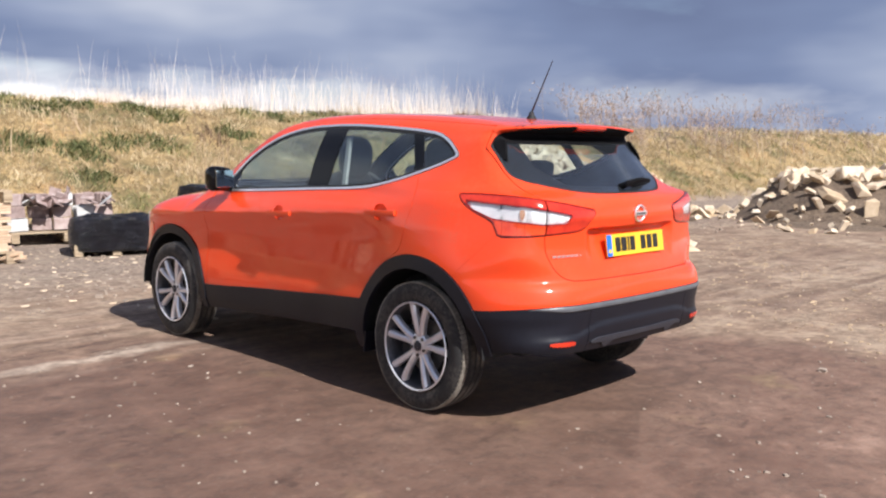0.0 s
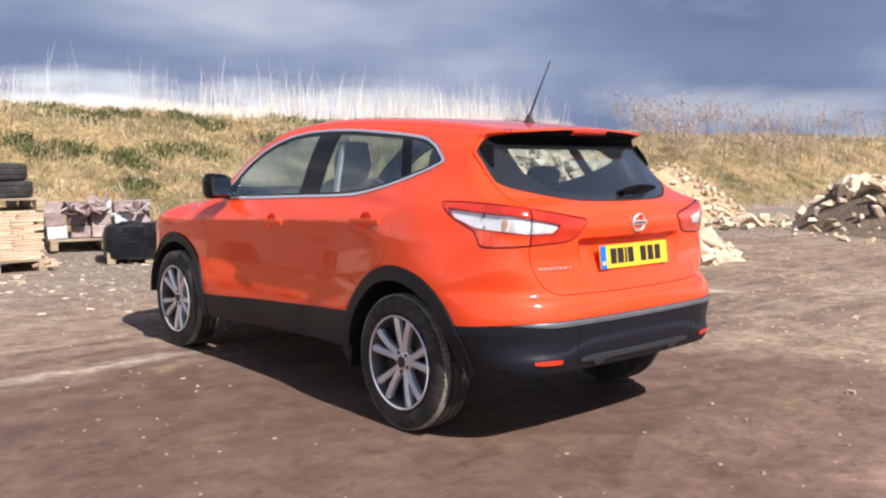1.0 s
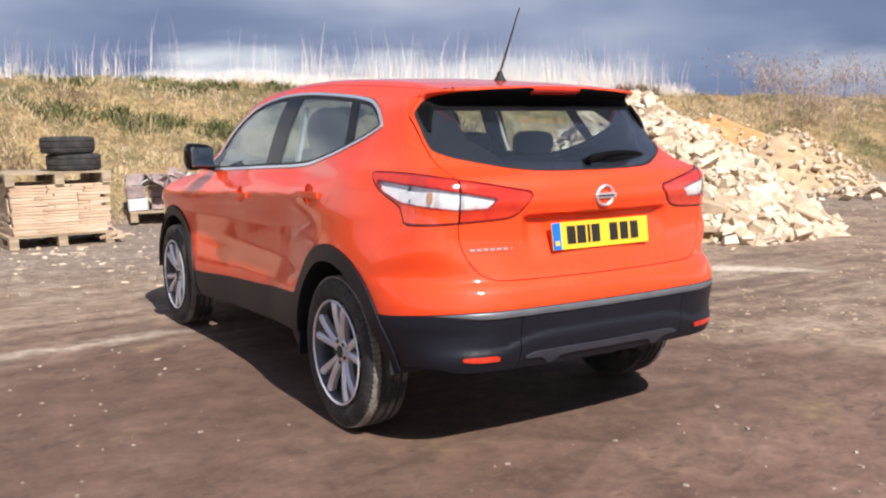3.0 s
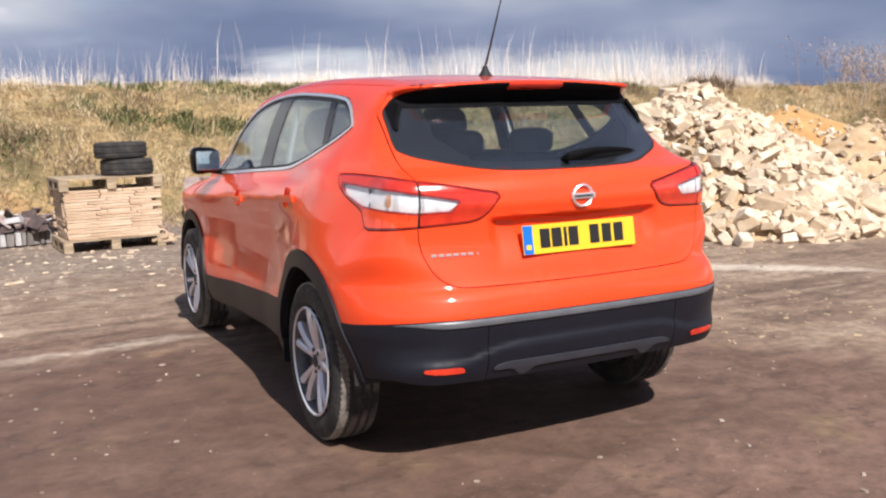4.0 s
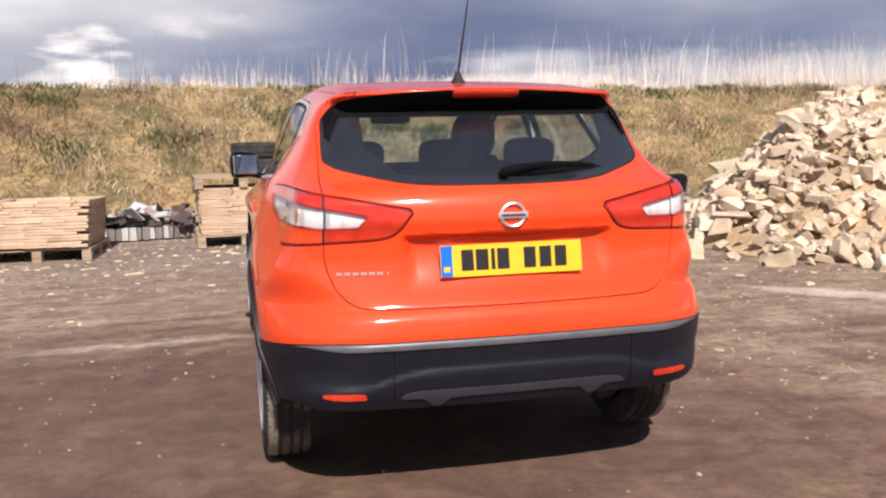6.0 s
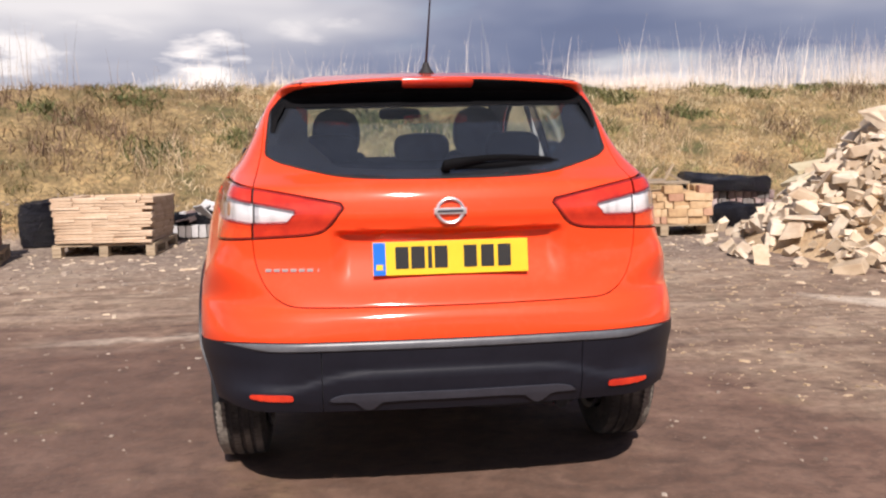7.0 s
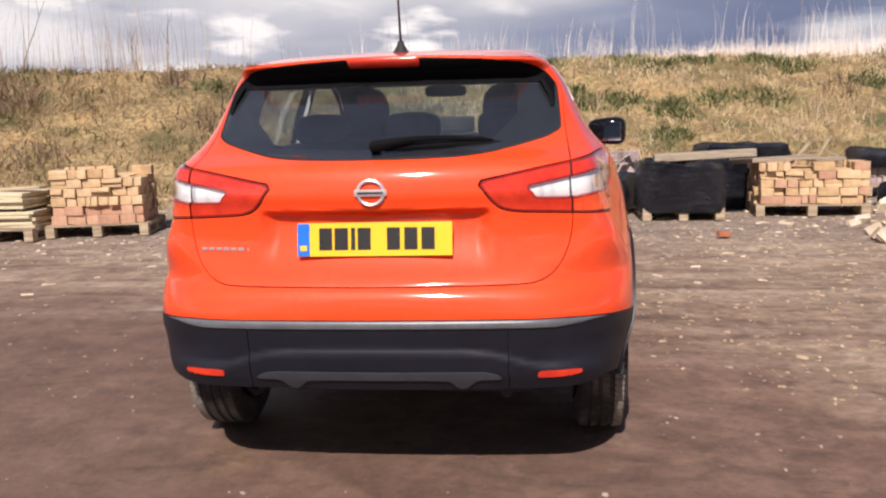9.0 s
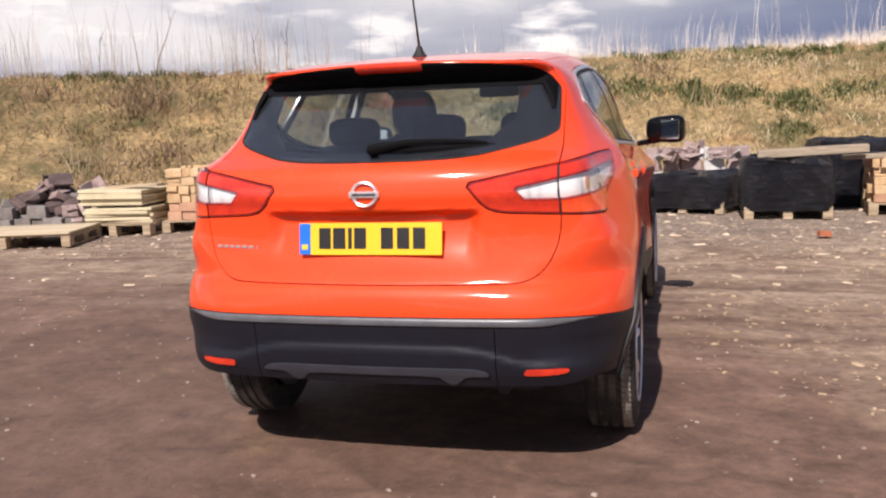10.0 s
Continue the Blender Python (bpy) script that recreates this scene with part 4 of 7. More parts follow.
class Sheet:
    """A piece of the skin: vertices, normals, triangles."""

    def __init__(self, v, n, t):
        self.v, self.n, self.t = v, n, t

    def cut(self, *fields):
        """Keeps what lies where every field is negative."""
        v, n, t = self.v, self.n, self.t
        for field in fields:
            if not len(t):
                break
            d = field(v)
            d = np.where(np.abs(d) < 1e-7, -1e-7, d)
            keep = d < 0
            c = keep[t].sum(1)
            out = [t[c == 3]]
            parts, pairs = [], []
            for want in (1, 2):
                s = t[c == want]
                if not len(s):
                    continue
                odd = keep[s] if want == 1 else ~keep[s]
                k = odd.argmax(1)
                s = np.stack([s[np.arange(len(s)), (k + i) % 3] for i in range(3)], 1)
                parts.append((want, s))
                pairs += [s[:, [0, 1]], s[:, [0, 2]]]
            if pairs:
                e = np.sort(np.concatenate(pairs), 1)
                u, inv = np.unique(e, axis=0, return_inverse=True)
                inv = inv.ravel()
                w = (d[u[:, 0]] / (d[u[:, 0]] - d[u[:, 1]]))[:, None]
                nv, nn = v[u[:, 0]] * (1 - w) + v[u[:, 1]] * w, n[u[:, 0]] * (1 - w) + n[u[:, 1]] * w
                base, at = len(v), 0
                for want, s in parts:
                    m = len(s)
                    ab, ac = base + inv[at:at + m], base + inv[at + m:at + 2 * m]
                    at += 2 * m
                    if want == 1:
                        out.append(np.stack([s[:, 0], ab, ac], 1))
                    else:
                        out += [np.stack([ab, s[:, 1], s[:, 2]], 1), np.stack([ab, s[:, 2], ac], 1)]
                v, n = np.concatenate([v, nv]), np.concatenate([n, nn])
            t = np.concatenate(out)
            used, inv = np.unique(t, return_inverse=True)
            v, n, t = v[used], n[used], inv.reshape(-1, 3)
        return Sheet(v, n / np.maximum(np.linalg.norm(n, axis=1, keepdims=True), 1e-9), t)

    def mirror(self):
        m = np.array([-1, 1, 1])
        return Sheet(self.v * m, self.n * m, self.t[:, ::-1])

    def panel(self, name, material, parent, label="", thick=0.008, lift=0.0):
        """A closed plate along the skin, lifted off it by lift and thick metres deep."""
        v, n, t = self.v + self.n * lift, self.n, self.t
        m = len(v)
        e = np.concatenate([t[:, [0, 1]], t[:, [1, 2]], t[:, [2, 0]]])
        key = np.sort(e, 1)
        _, first, cnt = np.unique(key, axis=0, return_index=True, return_counts=True)
        rim = e[first[cnt == 1]]
        # the rim has vertices of its own, so that its edge stays crisp
        ids, inv = np.unique(rim, return_inverse=True)
        inv = inv.reshape(-1, 2)
        r0, r1 = 2 * m + inv, 2 * m + len(ids) + inv
        back = v - n * thick
        verts = np.concatenate([v, back, v[ids], back[ids]])
        side = np.zeros((len(ids), 3))
        mid = np.cross(n[rim[:, 0]], v[rim[:, 1]] - v[rim[:, 0]])
        for k in (0, 1):
            np.add.at(side, inv[:, k], -mid)
        side /= np.maximum(np.linalg.norm(side, axis=1, keepdims=True), 1e-9)
        norms = np.concatenate([n, -n, side, side])
        faces = np.concatenate([t, t[:, ::-1] + m, np.stack([r0[:, 0], r1[:, 0], r1[:, 1]], 1), np.stack([r0[:, 0], r1[:, 1], r0[:, 1]], 1)])
        return raw(name, verts, faces, material, parent, label, True, norms)


def ax_(p):
    return np.abs(p[:, 0])


def s_(p):
    return np.abs(p[:, 0]) + p[:, 1]


def neg(f, gap=0.0):
    return lambda p: -f(p) + gap


def grow(f, by):
    return lambda p: f(p) - by


def both(*fs):
    return lambda p: np.max([f(p) for f in fs], 0)


def either(*fs):
    return lambda p: np.min([f(p) for f in fs], 0)


# outlines: side view (y, z), rear view (|x|, z), round the rear corner (|x| + y, z)
DLO = polygon([(2.86, 1.072), (2.65, 1.077), (2.26, 1.095), (1.87, 1.115), (1.50, 1.132), (1.335, 1.146), (1.19, 1.170), (1.04, 1.204), (0.92, 1.240), (0.80, 1.279),
               (0.69, 1.326), (0.705, 1.350), (0.79, 1.412), (0.89, 1.452), (1.065, 1.473), (1.30, 1.490), (1.56, 1.505), (1.77, 1.508), (2.0, 1.500), (2.17, 1.480),
               (2.35, 1.436), (2.50, 1.380), (2.65, 1.300), (2.78, 1.210), (2.86, 1.135)], 1)
BLACK = polygon([(-0.3, 1.146), (0.137, 1.146), (0.287, 1.150), (0.382, 1.160), (0.483, 1.182), (0.575, 1.205), (0.621, 1.230), (0.622, 1.262), (0.616, 1.34),
                 (0.612, 1.385), (0.596, 1.405), (0.572, 1.432), (0.53, 1.454), (0.452, 1.468), (0.331, 1.478), (0.132, 1.487), (-0.3, 1.490)], 1)
LAMP = polygon([(1.372, 1.147), (1.21, 1.148), (0.983, 1.141), (0.807, 1.127), (0.666, 1.110), (0.545, 1.092), (0.400, 1.070), (0.446, 1.016), (0.50, 0.978), (0.56, 0.966),
                (0.78, 0.957), (0.944, 0.950), (1.105, 0.946), (1.122, 0.985), (1.142, 1.018), (1.275, 1.064), (1.345, 1.104)], 1)
CLEAR = polygon([(1.325, 1.112), (1.12, 1.099), (0.90, 1.090), (0.77, 1.075), (0.592, 1.048), (0.635, 1.012), (0.80, 1.010), (0.90, 1.020), (1.01, 1.026), (1.138, 1.034), (1.276, 1.076)], 0)
GATE = polygon([(-0.3, 0.730), (0.40, 0.732), (0.513, 0.735), (0.553, 0.745), (0.587, 0.766), (0.616, 0.801), (0.639, 0.854), (0.650, 0.908), (0.652, 0.961), (0.646, 1.128),
                (0.640, 1.19), (0.632, 1.25), (0.628, 1.33), (0.626, 1.40), (0.600, 1.432), (0.585, 1.48), (0.575, 1.56), (-0.3, 1.60)], 1)
back_low = curve((-0.5, 0.624), (0.65, 0.624), (0.80, 0.619), (1.02, 0.606), (1.23, 0.591), (1.5, 0.584))
sill_red = curve((1.1, 0.556), (1.22, 0.546), (1.74, 0.509), (2.34, 0.472), (2.92, 0.435), (3.1, 0.43))
under = curve((-0.2, 0.375), (0.75, 0.385), (0.95, 0.40), (1.25, 0.372), (1.6, 0.36))

dlo = lambda p: np.maximum(DLO(p[:, 1], p[:, 2]), 0.45 - ax_(p))
black = lambda p: np.maximum(BLACK(ax_(p), p[:, 2]), p[:, 1] - 0.60)
lamp = lambda p: np.maximum(LAMP(s_(p), p[:, 2]), p[:, 1] - 0.9)
clear = lambda p: np.maximum(CLEAR(s_(p), p[:, 2]), p[:, 1] - 0.9)
gate = lambda p: np.maximum(GATE(ax_(p), p[:, 2]), p[:, 1] - 0.545)
arch_r = lambda r: (lambda p: np.maximum(np.hypot(p[:, 1] - HUB_R - 0.014, p[:, 2] - 0.333) - r, 0.4 - ax_(p)))
arch_f = lambda r: (lambda p: np.maximum(np.hypot(p[:, 1] - HUB_F, p[:, 2] - 0.328) - r, 0.4 - ax_(p)))
rings = either(arch_r(0.492), arch_f(0.486))
rear_low = lambda p: np.maximum(p[:, 2] - back_low(s_(p)), p[:, 1] - 0.72)          # black lower bumper
rear_red = lambda p: np.maximum(np.maximum(p[:, 2] - 0.955 + 1.06 * np.maximum(p[:, 1] - 0.325, 0), p[:, 1] - 0.60), 0.60 - p[:, 2] - 0.2)
sill = lambda p: np.maximum(np.maximum(p[:, 2] - sill_red(p[:, 1]), 0.50 - p[:, 1]), p[:, 1] - 3.4)
front_low = lambda p: np.maximum(3.72 - p[:, 1], p[:, 2] - 0.80)
screen = lambda p: np.maximum.reduce([np.abs(p[:, 0]) - 0.545 - 0.12 * (p[:, 1] - 2.3), 2.325 - 0.22 * p[:, 0] ** 2 - p[:, 1], p[:, 1] - 3.17 + 0.35 * p[:, 0] ** 2, 0.95 - p[:, 2]])
roof = lambda p: np.maximum.reduce([ax_(p) - 0.545, 0.40 - p[:, 1], p[:, 1] - 2.30 + 0.22 * p[:, 0] ** 2, 1.3 - p[:, 2]])
bonnet = lambda p: np.maximum.reduce([ax_(p) - 0.70 + 0.10 * np.maximum(p[:, 1] - 3.6, 0), 3.20 - 0.35 * p[:, 0] ** 2 - p[:, 1], p[:, 1] - 4.20 + 0.35 * p[:, 0] ** 2, 0.78 - p[:, 2]])
left = lambda p: p[:, 0]
door_edge = curve((0.3, 1.22), (0.60, 1.19), (0.70, 1.13), (0.78, 1.03), (0.849, 0.925), (0.967, 0.897), (1.055, 0.876), (1.141, 0.890), (1.233, 0.935), (1.6, 1.0))
front_edge = curve((0.3, 2.90), (0.6, 2.92), (0.9, 2.94), (1.1, 2.92), (1.2, 2.86))
b_line = curve((0.3, 1.87), (0.9, 1.845), (1.12, 1.812), (1.5, 1.775))
on_door = lambda p: np.maximum.reduce([sill_red(p[:, 1]) - p[:, 2], p[:, 2] - 1.30 + 0 * p[:, 1], 0.5 - ax_(p)])
rear_door = both(on_door, lambda p: door_edge(p[:, 2]) - p[:, 1], lambda p: p[:, 1] - b_line(p[:, 2]), lambda p: p[:, 2] - np.interp(p[:, 1], [0.9, 1.04, 1.335, 1.9], [1.245, 1.206, 1.15, 1.118]))
front_door = both(on_door, lambda p: b_line(p[:, 2]) - p[:, 1], lambda p: p[:, 1] - front_edge(p[:, 2]), lambda p: p[:, 2] - np.interp(p[:, 1], [1.7, 2.26, 2.95], [1.126, 1.097, 1.068]))

G = 0.0040                                       # half of a shut line
v_, n_, t_ = skin_mesh(0.015)
whole = Sheet(v_, n_, t_)
half = whole.cut(left)

car = thing("hatchback_car", "bright orange-red crossover car with dark plastic cladding, parked on dirt", "car")


def sides(name, sheet, material, label="", thick=0.008, lift=0.0, parents=None):
    """The panel on the left and its mirror image on the right."""
    a = sheet.panel(name, material, parents[0] if parents else car, label, thick, lift)
    b = sheet.mirror().panel(name, material, parents[1] if parents else car, label, thick, lift)
    return a, b


CUPS = ((2.085, 0.968), (1.115, 1.024))
cups = either(*((lambda p, a=a, b=b: np.maximum((np.hypot((p[:, 1] - a) / 0.056, (p[:, 2] - b) / 0.043) - 1) * 0.043, 0.5 - ax_(p))) for a, b in CUPS))
# dark inner shell: lines the cabin and backs every joint
shell = whole.cut(neg(grow(cups, 0.012)), neg(grow(dlo, -0.004)), neg(grow(black, -0.012)), neg(grow(screen, -0.02)), neg(either(arch_r(0.455), arch_f(0.455))), lambda p: np.where(p[:, 1] < 1.1, 0.425, 0.43 - 0.0472 * p[:, 1]) - p[:, 2])
shell.panel("inner_shell", CABIN, car, "dark charcoal cabin lining", 0.004, -0.014)

# painted panels
quarter_cut = (neg(dlo, G), neg(black, 0.002), neg(lamp, 0.003), neg(gate, G), neg(rear_low, 0.001), neg(rings, 0.0015), neg(sill, 0.001),
               neg(front_door, G), neg(rear_door, G), neg(roof, G), neg(screen, 0.002))
rest = half.cut(*quarter_cut)
sides("body_side", rest.cut(neg(rear_red, 0.0012), lambda p: p[:, 1] - 2.935), PAINT)
sides("front_wing", rest.cut(neg(bonnet, G), lambda p: 2.94 - p[:, 1], lambda p: np.maximum(p[:, 1] - 4.02, 0.6 - p[:, 2] - 0.3), neg(front_low, G)), PAINT)
bumper = whole.cut(neg(lamp, 0.003), neg(gate, G), neg(rear_low, 0.001), neg(rings, 0.0015), grow(rear_red, 0.0), lambda p: p[:, 1] - 0.62)
bumper.panel("rear_bumper", PAINT, car, thick=0.010)
whole.cut(roof, neg(gate, G), neg(black, 0.002), neg(screen, 0.002)).panel("roof_panel", PAINT, car, thick=0.010)
whole.cut(grow(bonnet, 0.0), neg(screen, 0.004)).panel("bonnet", PAINT, car, thick=0.010)
tail = whole.cut(grow(gate, -0.0), neg(black, 0.002), neg(lamp, 0.003))
tailgate = tail.panel("tailgate", PAINT, car, thick=0.010)
fd = sides("front_door", half.cut(neg(cups), front_door, neg(dlo, 0.001), neg(rings, 0.0015)), PAINT)
rd = sides("rear_door", half.cut(neg(cups), rear_door, neg(dlo, 0.001), neg(rings, 0.0015)), PAINT)
front = whole.cut(lambda p: 3.72 - p[:, 1], neg(bonnet, G), either(front_low, lambda p: 4.02 - p[:, 1]), neg(rings, 0.0015), lambda p: 0.3 - p[:, 2])
front.cut(lambda p: 0.56 - p[:, 2]).panel("front_bumper", PAINT, car, thick=0.010)
front.cut(lambda p: p[:, 2] - 0.557).panel("front_bumper_cladding", PLASTIC, car, thick=0.012)
grille = lambda p: np.maximum.reduce([ax_(p) - 0.42, 0.62 - p[:, 2], p[:, 2] - 0.80, 4.0 - p[:, 1]])
whole.cut(grille).panel("grille", GLOSS, car, thick=0.01, lift=0.006)
sides("headlamp", half.cut(lambda p: np.maximum.reduce([0.48 - ax_(p), 0.70 + 0.10 * ax_(p) - p[:, 2], p[:, 2] - 0.87, 3.90 - p[:, 1]])), LENS_CLEAR, "clear headlamp lens", 0.01, 0.004)

# black cladding
lower = whole.cut(rear_low, neg(arch_r(0.4935)), lambda p: under(s_(p)) - p[:, 2])
lower.cut(lambda p: ax_(p) - 0.4365).panel("rear_bumper_cladding", PLASTIC, car, "dark grey textured lower bumper", 0.014, 0.003)
sides("bumper_corner_cladding", lower.cut(left, lambda p: 0.4395 - ax_(p)), PLASTIC, "", 0.014, 0.003)
sides("rear_arch_cladding", half.cut(arch_r(0.490), neg(arch_r(0.420)), lambda p: np.where(p[:, 1] < HUB_R, 0.365, 0.27) - p[:, 2]), PLASTIC, thick=0.03, lift=0.010)
sides("front_arch_cladding", half.cut(arch_f(0.484), neg(arch_f(0.420)), lambda p: 0.27 - p[:, 2], neg(front_low, -0.08)), PLASTIC, thick=0.03, lift=0.010)
sides("sill_cladding", half.cut(sill, neg(arch_r(0.492)), neg(arch_f(0.486)), lambda p: 1.10 - p[:, 1], lambda p: 0.414 - 0.0472 * p[:, 1] - p[:, 2]), PLASTIC, thick=0.02, lift=0.004)

# bumper's top ledge with its sheen put into the colour, skid strip and reflectors
def tail_y(x, z):
    """Where the tail's skin lies at x, z."""
    x, z = np.asarray(x, float), np.asarray(z, float)
    lo, hi = np.full(x.shape, -0.2), np.full(x.shape, 0.62)
    for _ in range(30):
        mid = (lo + hi) / 2
        out = skin(np.stack([x, mid, z], -1)) > 0
        lo, hi = np.where(out, mid, lo), np.where(out, hi, mid)
    return hi


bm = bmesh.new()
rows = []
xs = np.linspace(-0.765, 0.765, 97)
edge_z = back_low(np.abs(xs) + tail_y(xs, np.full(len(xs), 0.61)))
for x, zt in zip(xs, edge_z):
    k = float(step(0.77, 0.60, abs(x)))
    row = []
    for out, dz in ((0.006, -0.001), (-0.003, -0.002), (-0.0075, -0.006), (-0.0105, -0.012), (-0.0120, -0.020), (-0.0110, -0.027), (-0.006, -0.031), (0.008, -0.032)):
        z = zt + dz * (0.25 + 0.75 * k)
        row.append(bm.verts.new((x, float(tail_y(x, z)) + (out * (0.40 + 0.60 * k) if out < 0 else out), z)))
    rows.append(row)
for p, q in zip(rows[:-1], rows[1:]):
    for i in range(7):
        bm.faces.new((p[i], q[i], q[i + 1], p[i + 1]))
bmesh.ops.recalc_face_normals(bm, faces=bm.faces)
part("bumper_top_ledge", bm, LEDGE, car, "upper ledge of the bumper, its sheen painted as paler grey", True)
SKID_LINE = polygon([(-0.2, 0.444), (0.345, 0.446), (0.385, 0.441), (0.412, 0.430), (0.425, 0.421), (0.335, 0.420), (0.316, 0.404), (0.300, 0.390), (0.287, 0.385), (0.272, 0.389), (0.256, 0.402), (0.236, 0.419), (-0.2, 0.418)], 1)
whole.cut(lambda p: np.maximum(SKID_LINE(ax_(p), p[:, 2]), p[:, 1] - 0.4)).panel("skid_strip", SKID, car, "grey skid strip with two towing notches", 0.012, 0.010)
REFL = polygon([(0.525, 0.430), (0.53, 0.426), (0.675, 0.428), (0.682, 0.436), (0.672, 0.447), (0.535, 0.447)], 1)
sides("rear_reflector", half.cut(lambda p: np.maximum(REFL(ax_(p), p[:, 2]), p[:, 1] - 0.4)), LENS_RED, "orange-red bumper reflector", 0.012, 0.009)

# rear window, its black surround and the spoiler
clear_part = lambda p: np.maximum.reduce([BLACK(ax_(p), p[:, 2]) + 0.036, ax_(p) - 0.470 + 1.1 * np.maximum(1.285 - p[:, 2], 0), p[:, 2] - 1.398, p[:, 1] - 0.58])
pane = lambda p: np.maximum.reduce([BLACK(ax_(p), p[:, 2]) + 0.006, p[:, 2] - 1.398, p[:, 1] - 0.58])
whole.cut(pane).panel("rear_window", REAR_GLASS, tailgate, "tinted rear window glass", 0.004, -0.001).visible_shadow = False
rim = whole.cut(black, neg(pane, 0.0005))
rim.cut(lambda p: p[:, 2] - 1.398).panel("window_surround", SEAL, tailgate, "black rubber edge of the rear window", 0.008, 0.0)
whole.cut(pane, neg(clear_part)).panel("printed_border", WIPER, tailgate, "black printed border inside the glass", 0.003, -0.007)
rim.cut(lambda p: 1.398 - p[:, 2]).panel("spoiler_underside", WIPER, tailgate, "matt black spoiler underside", 0.008, 0.0)
# black fins closing the spoiler's ends
for x in (-1, 1):
    bm = bmesh.new()
    outer = [bm.verts.new((x * a, b, c)) for a, b, c in ((0.604, 0.528, 1.398), (0.604, 0.450, 1.315), (0.600, 0.428, 1.310), (0.588, 0.448, 1.355), (0.558, 0.475, 1.412), (0.572, 0.500, 1.424))]
    inner = [bm.verts.new((q.co.x - x * 0.014, q.co.y, q.co.z - 0.004)) for q in outer]
    bm.faces.new(outer)
    bm.faces.new(inner[::-1])
    for i in range(6):
        j = (i + 1) % 6
        bm.faces.new((outer[j], outer[i], inner[i], inner[j]))
    bmesh.ops.recalc_face_normals(bm, faces=bm.faces)
    bmesh.ops.bevel(bm, geom=bm.edges[:], offset=0.003, segments=2, affect="EDGES")
    part("spoiler_fin", bm, WIPER, tailgate, "black plastic fin beside the rear window", True)
whole.cut(lambda p: np.maximum.reduce([ax_(p) - 0.128, 1.464 - p[:, 2], p[:, 2] - 1.489, p[:, 1] - 0.5])).panel("high_brake_lamp", LENS_RED, tailgate, "red high-level brake lamp", 0.02, 0.005)

# side windows
b_pillar = lambda p: np.maximum(p[:, 1] - 1.91 + 0.10 * (p[:, 2] - 1.1), 1.715 - 0.12 * (p[:, 2] - 1.1) - p[:, 1])
c_pillar = lambda p: np.abs(p[:, 1] - 0.952 - 0.50 * (p[:, 2] - 1.261)) - 0.036
opening = half.cut(grow(dlo, -0.019))
chrome = half.cut(dlo, neg(grow(dlo, -0.0125)))
sides("window_trim", chrome, CHROME, "bright chrome strip round the side windows", 0.010, 0.004)
sides("window_seal", half.cut(grow(dlo, -0.0125), neg(grow(dlo, -0.026))), SEAL, "", 0.012, 0.0)
opening = half.cut(grow(dlo, -0.025))
sides("door_pillar_cover", opening.cut(b_pillar), GLOSS, "gloss black pillar between the doors", 0.010, 0.0)
sides("window_divider", opening.cut(c_pillar), GLOSS, "", 0.010, 0.0)
opening = opening.cut(neg(b_pillar), neg(c_pillar))
mirror_foot = lambda p: np.maximum(2.70 - p[:, 1] + 0.25 * (p[:, 2] - 1.07), 0.5 - ax_(p))
sides("mirror_sail", opening.cut(mirror_foot), GLOSS, "", 0.010, 0.0)
opening = opening.cut(neg(mirror_foot))
for nm, lo, hi in (("front_side_window", 1.80, 3.0), ("rear_side_window", 0.95, 1.80), ("quarter_window", 0.5, 0.95)):
    for ob in sides(nm, opening.cut(lambda p: lo + (0.50 * (p[:, 2] - 1.261) if lo == 0.95 else 0) - p[:, 1], lambda p: p[:, 1] - hi - (0.50 * (p[:, 2] - 1.261) if hi == 0.95 else 0)), SIDE_GLASS, "", 0.004, -0.002):
        ob.visible_shadow = False
whole.cut(grow(screen, -0.03)).panel("windscreen", SIDE_GLASS, car, "clear windscreen", 0.005, -0.002).visible_shadow = False
whole.cut(screen, neg(grow(screen, -0.03))).panel("windscreen_surround", GLOSS, car, "", 0.006, -0.001)

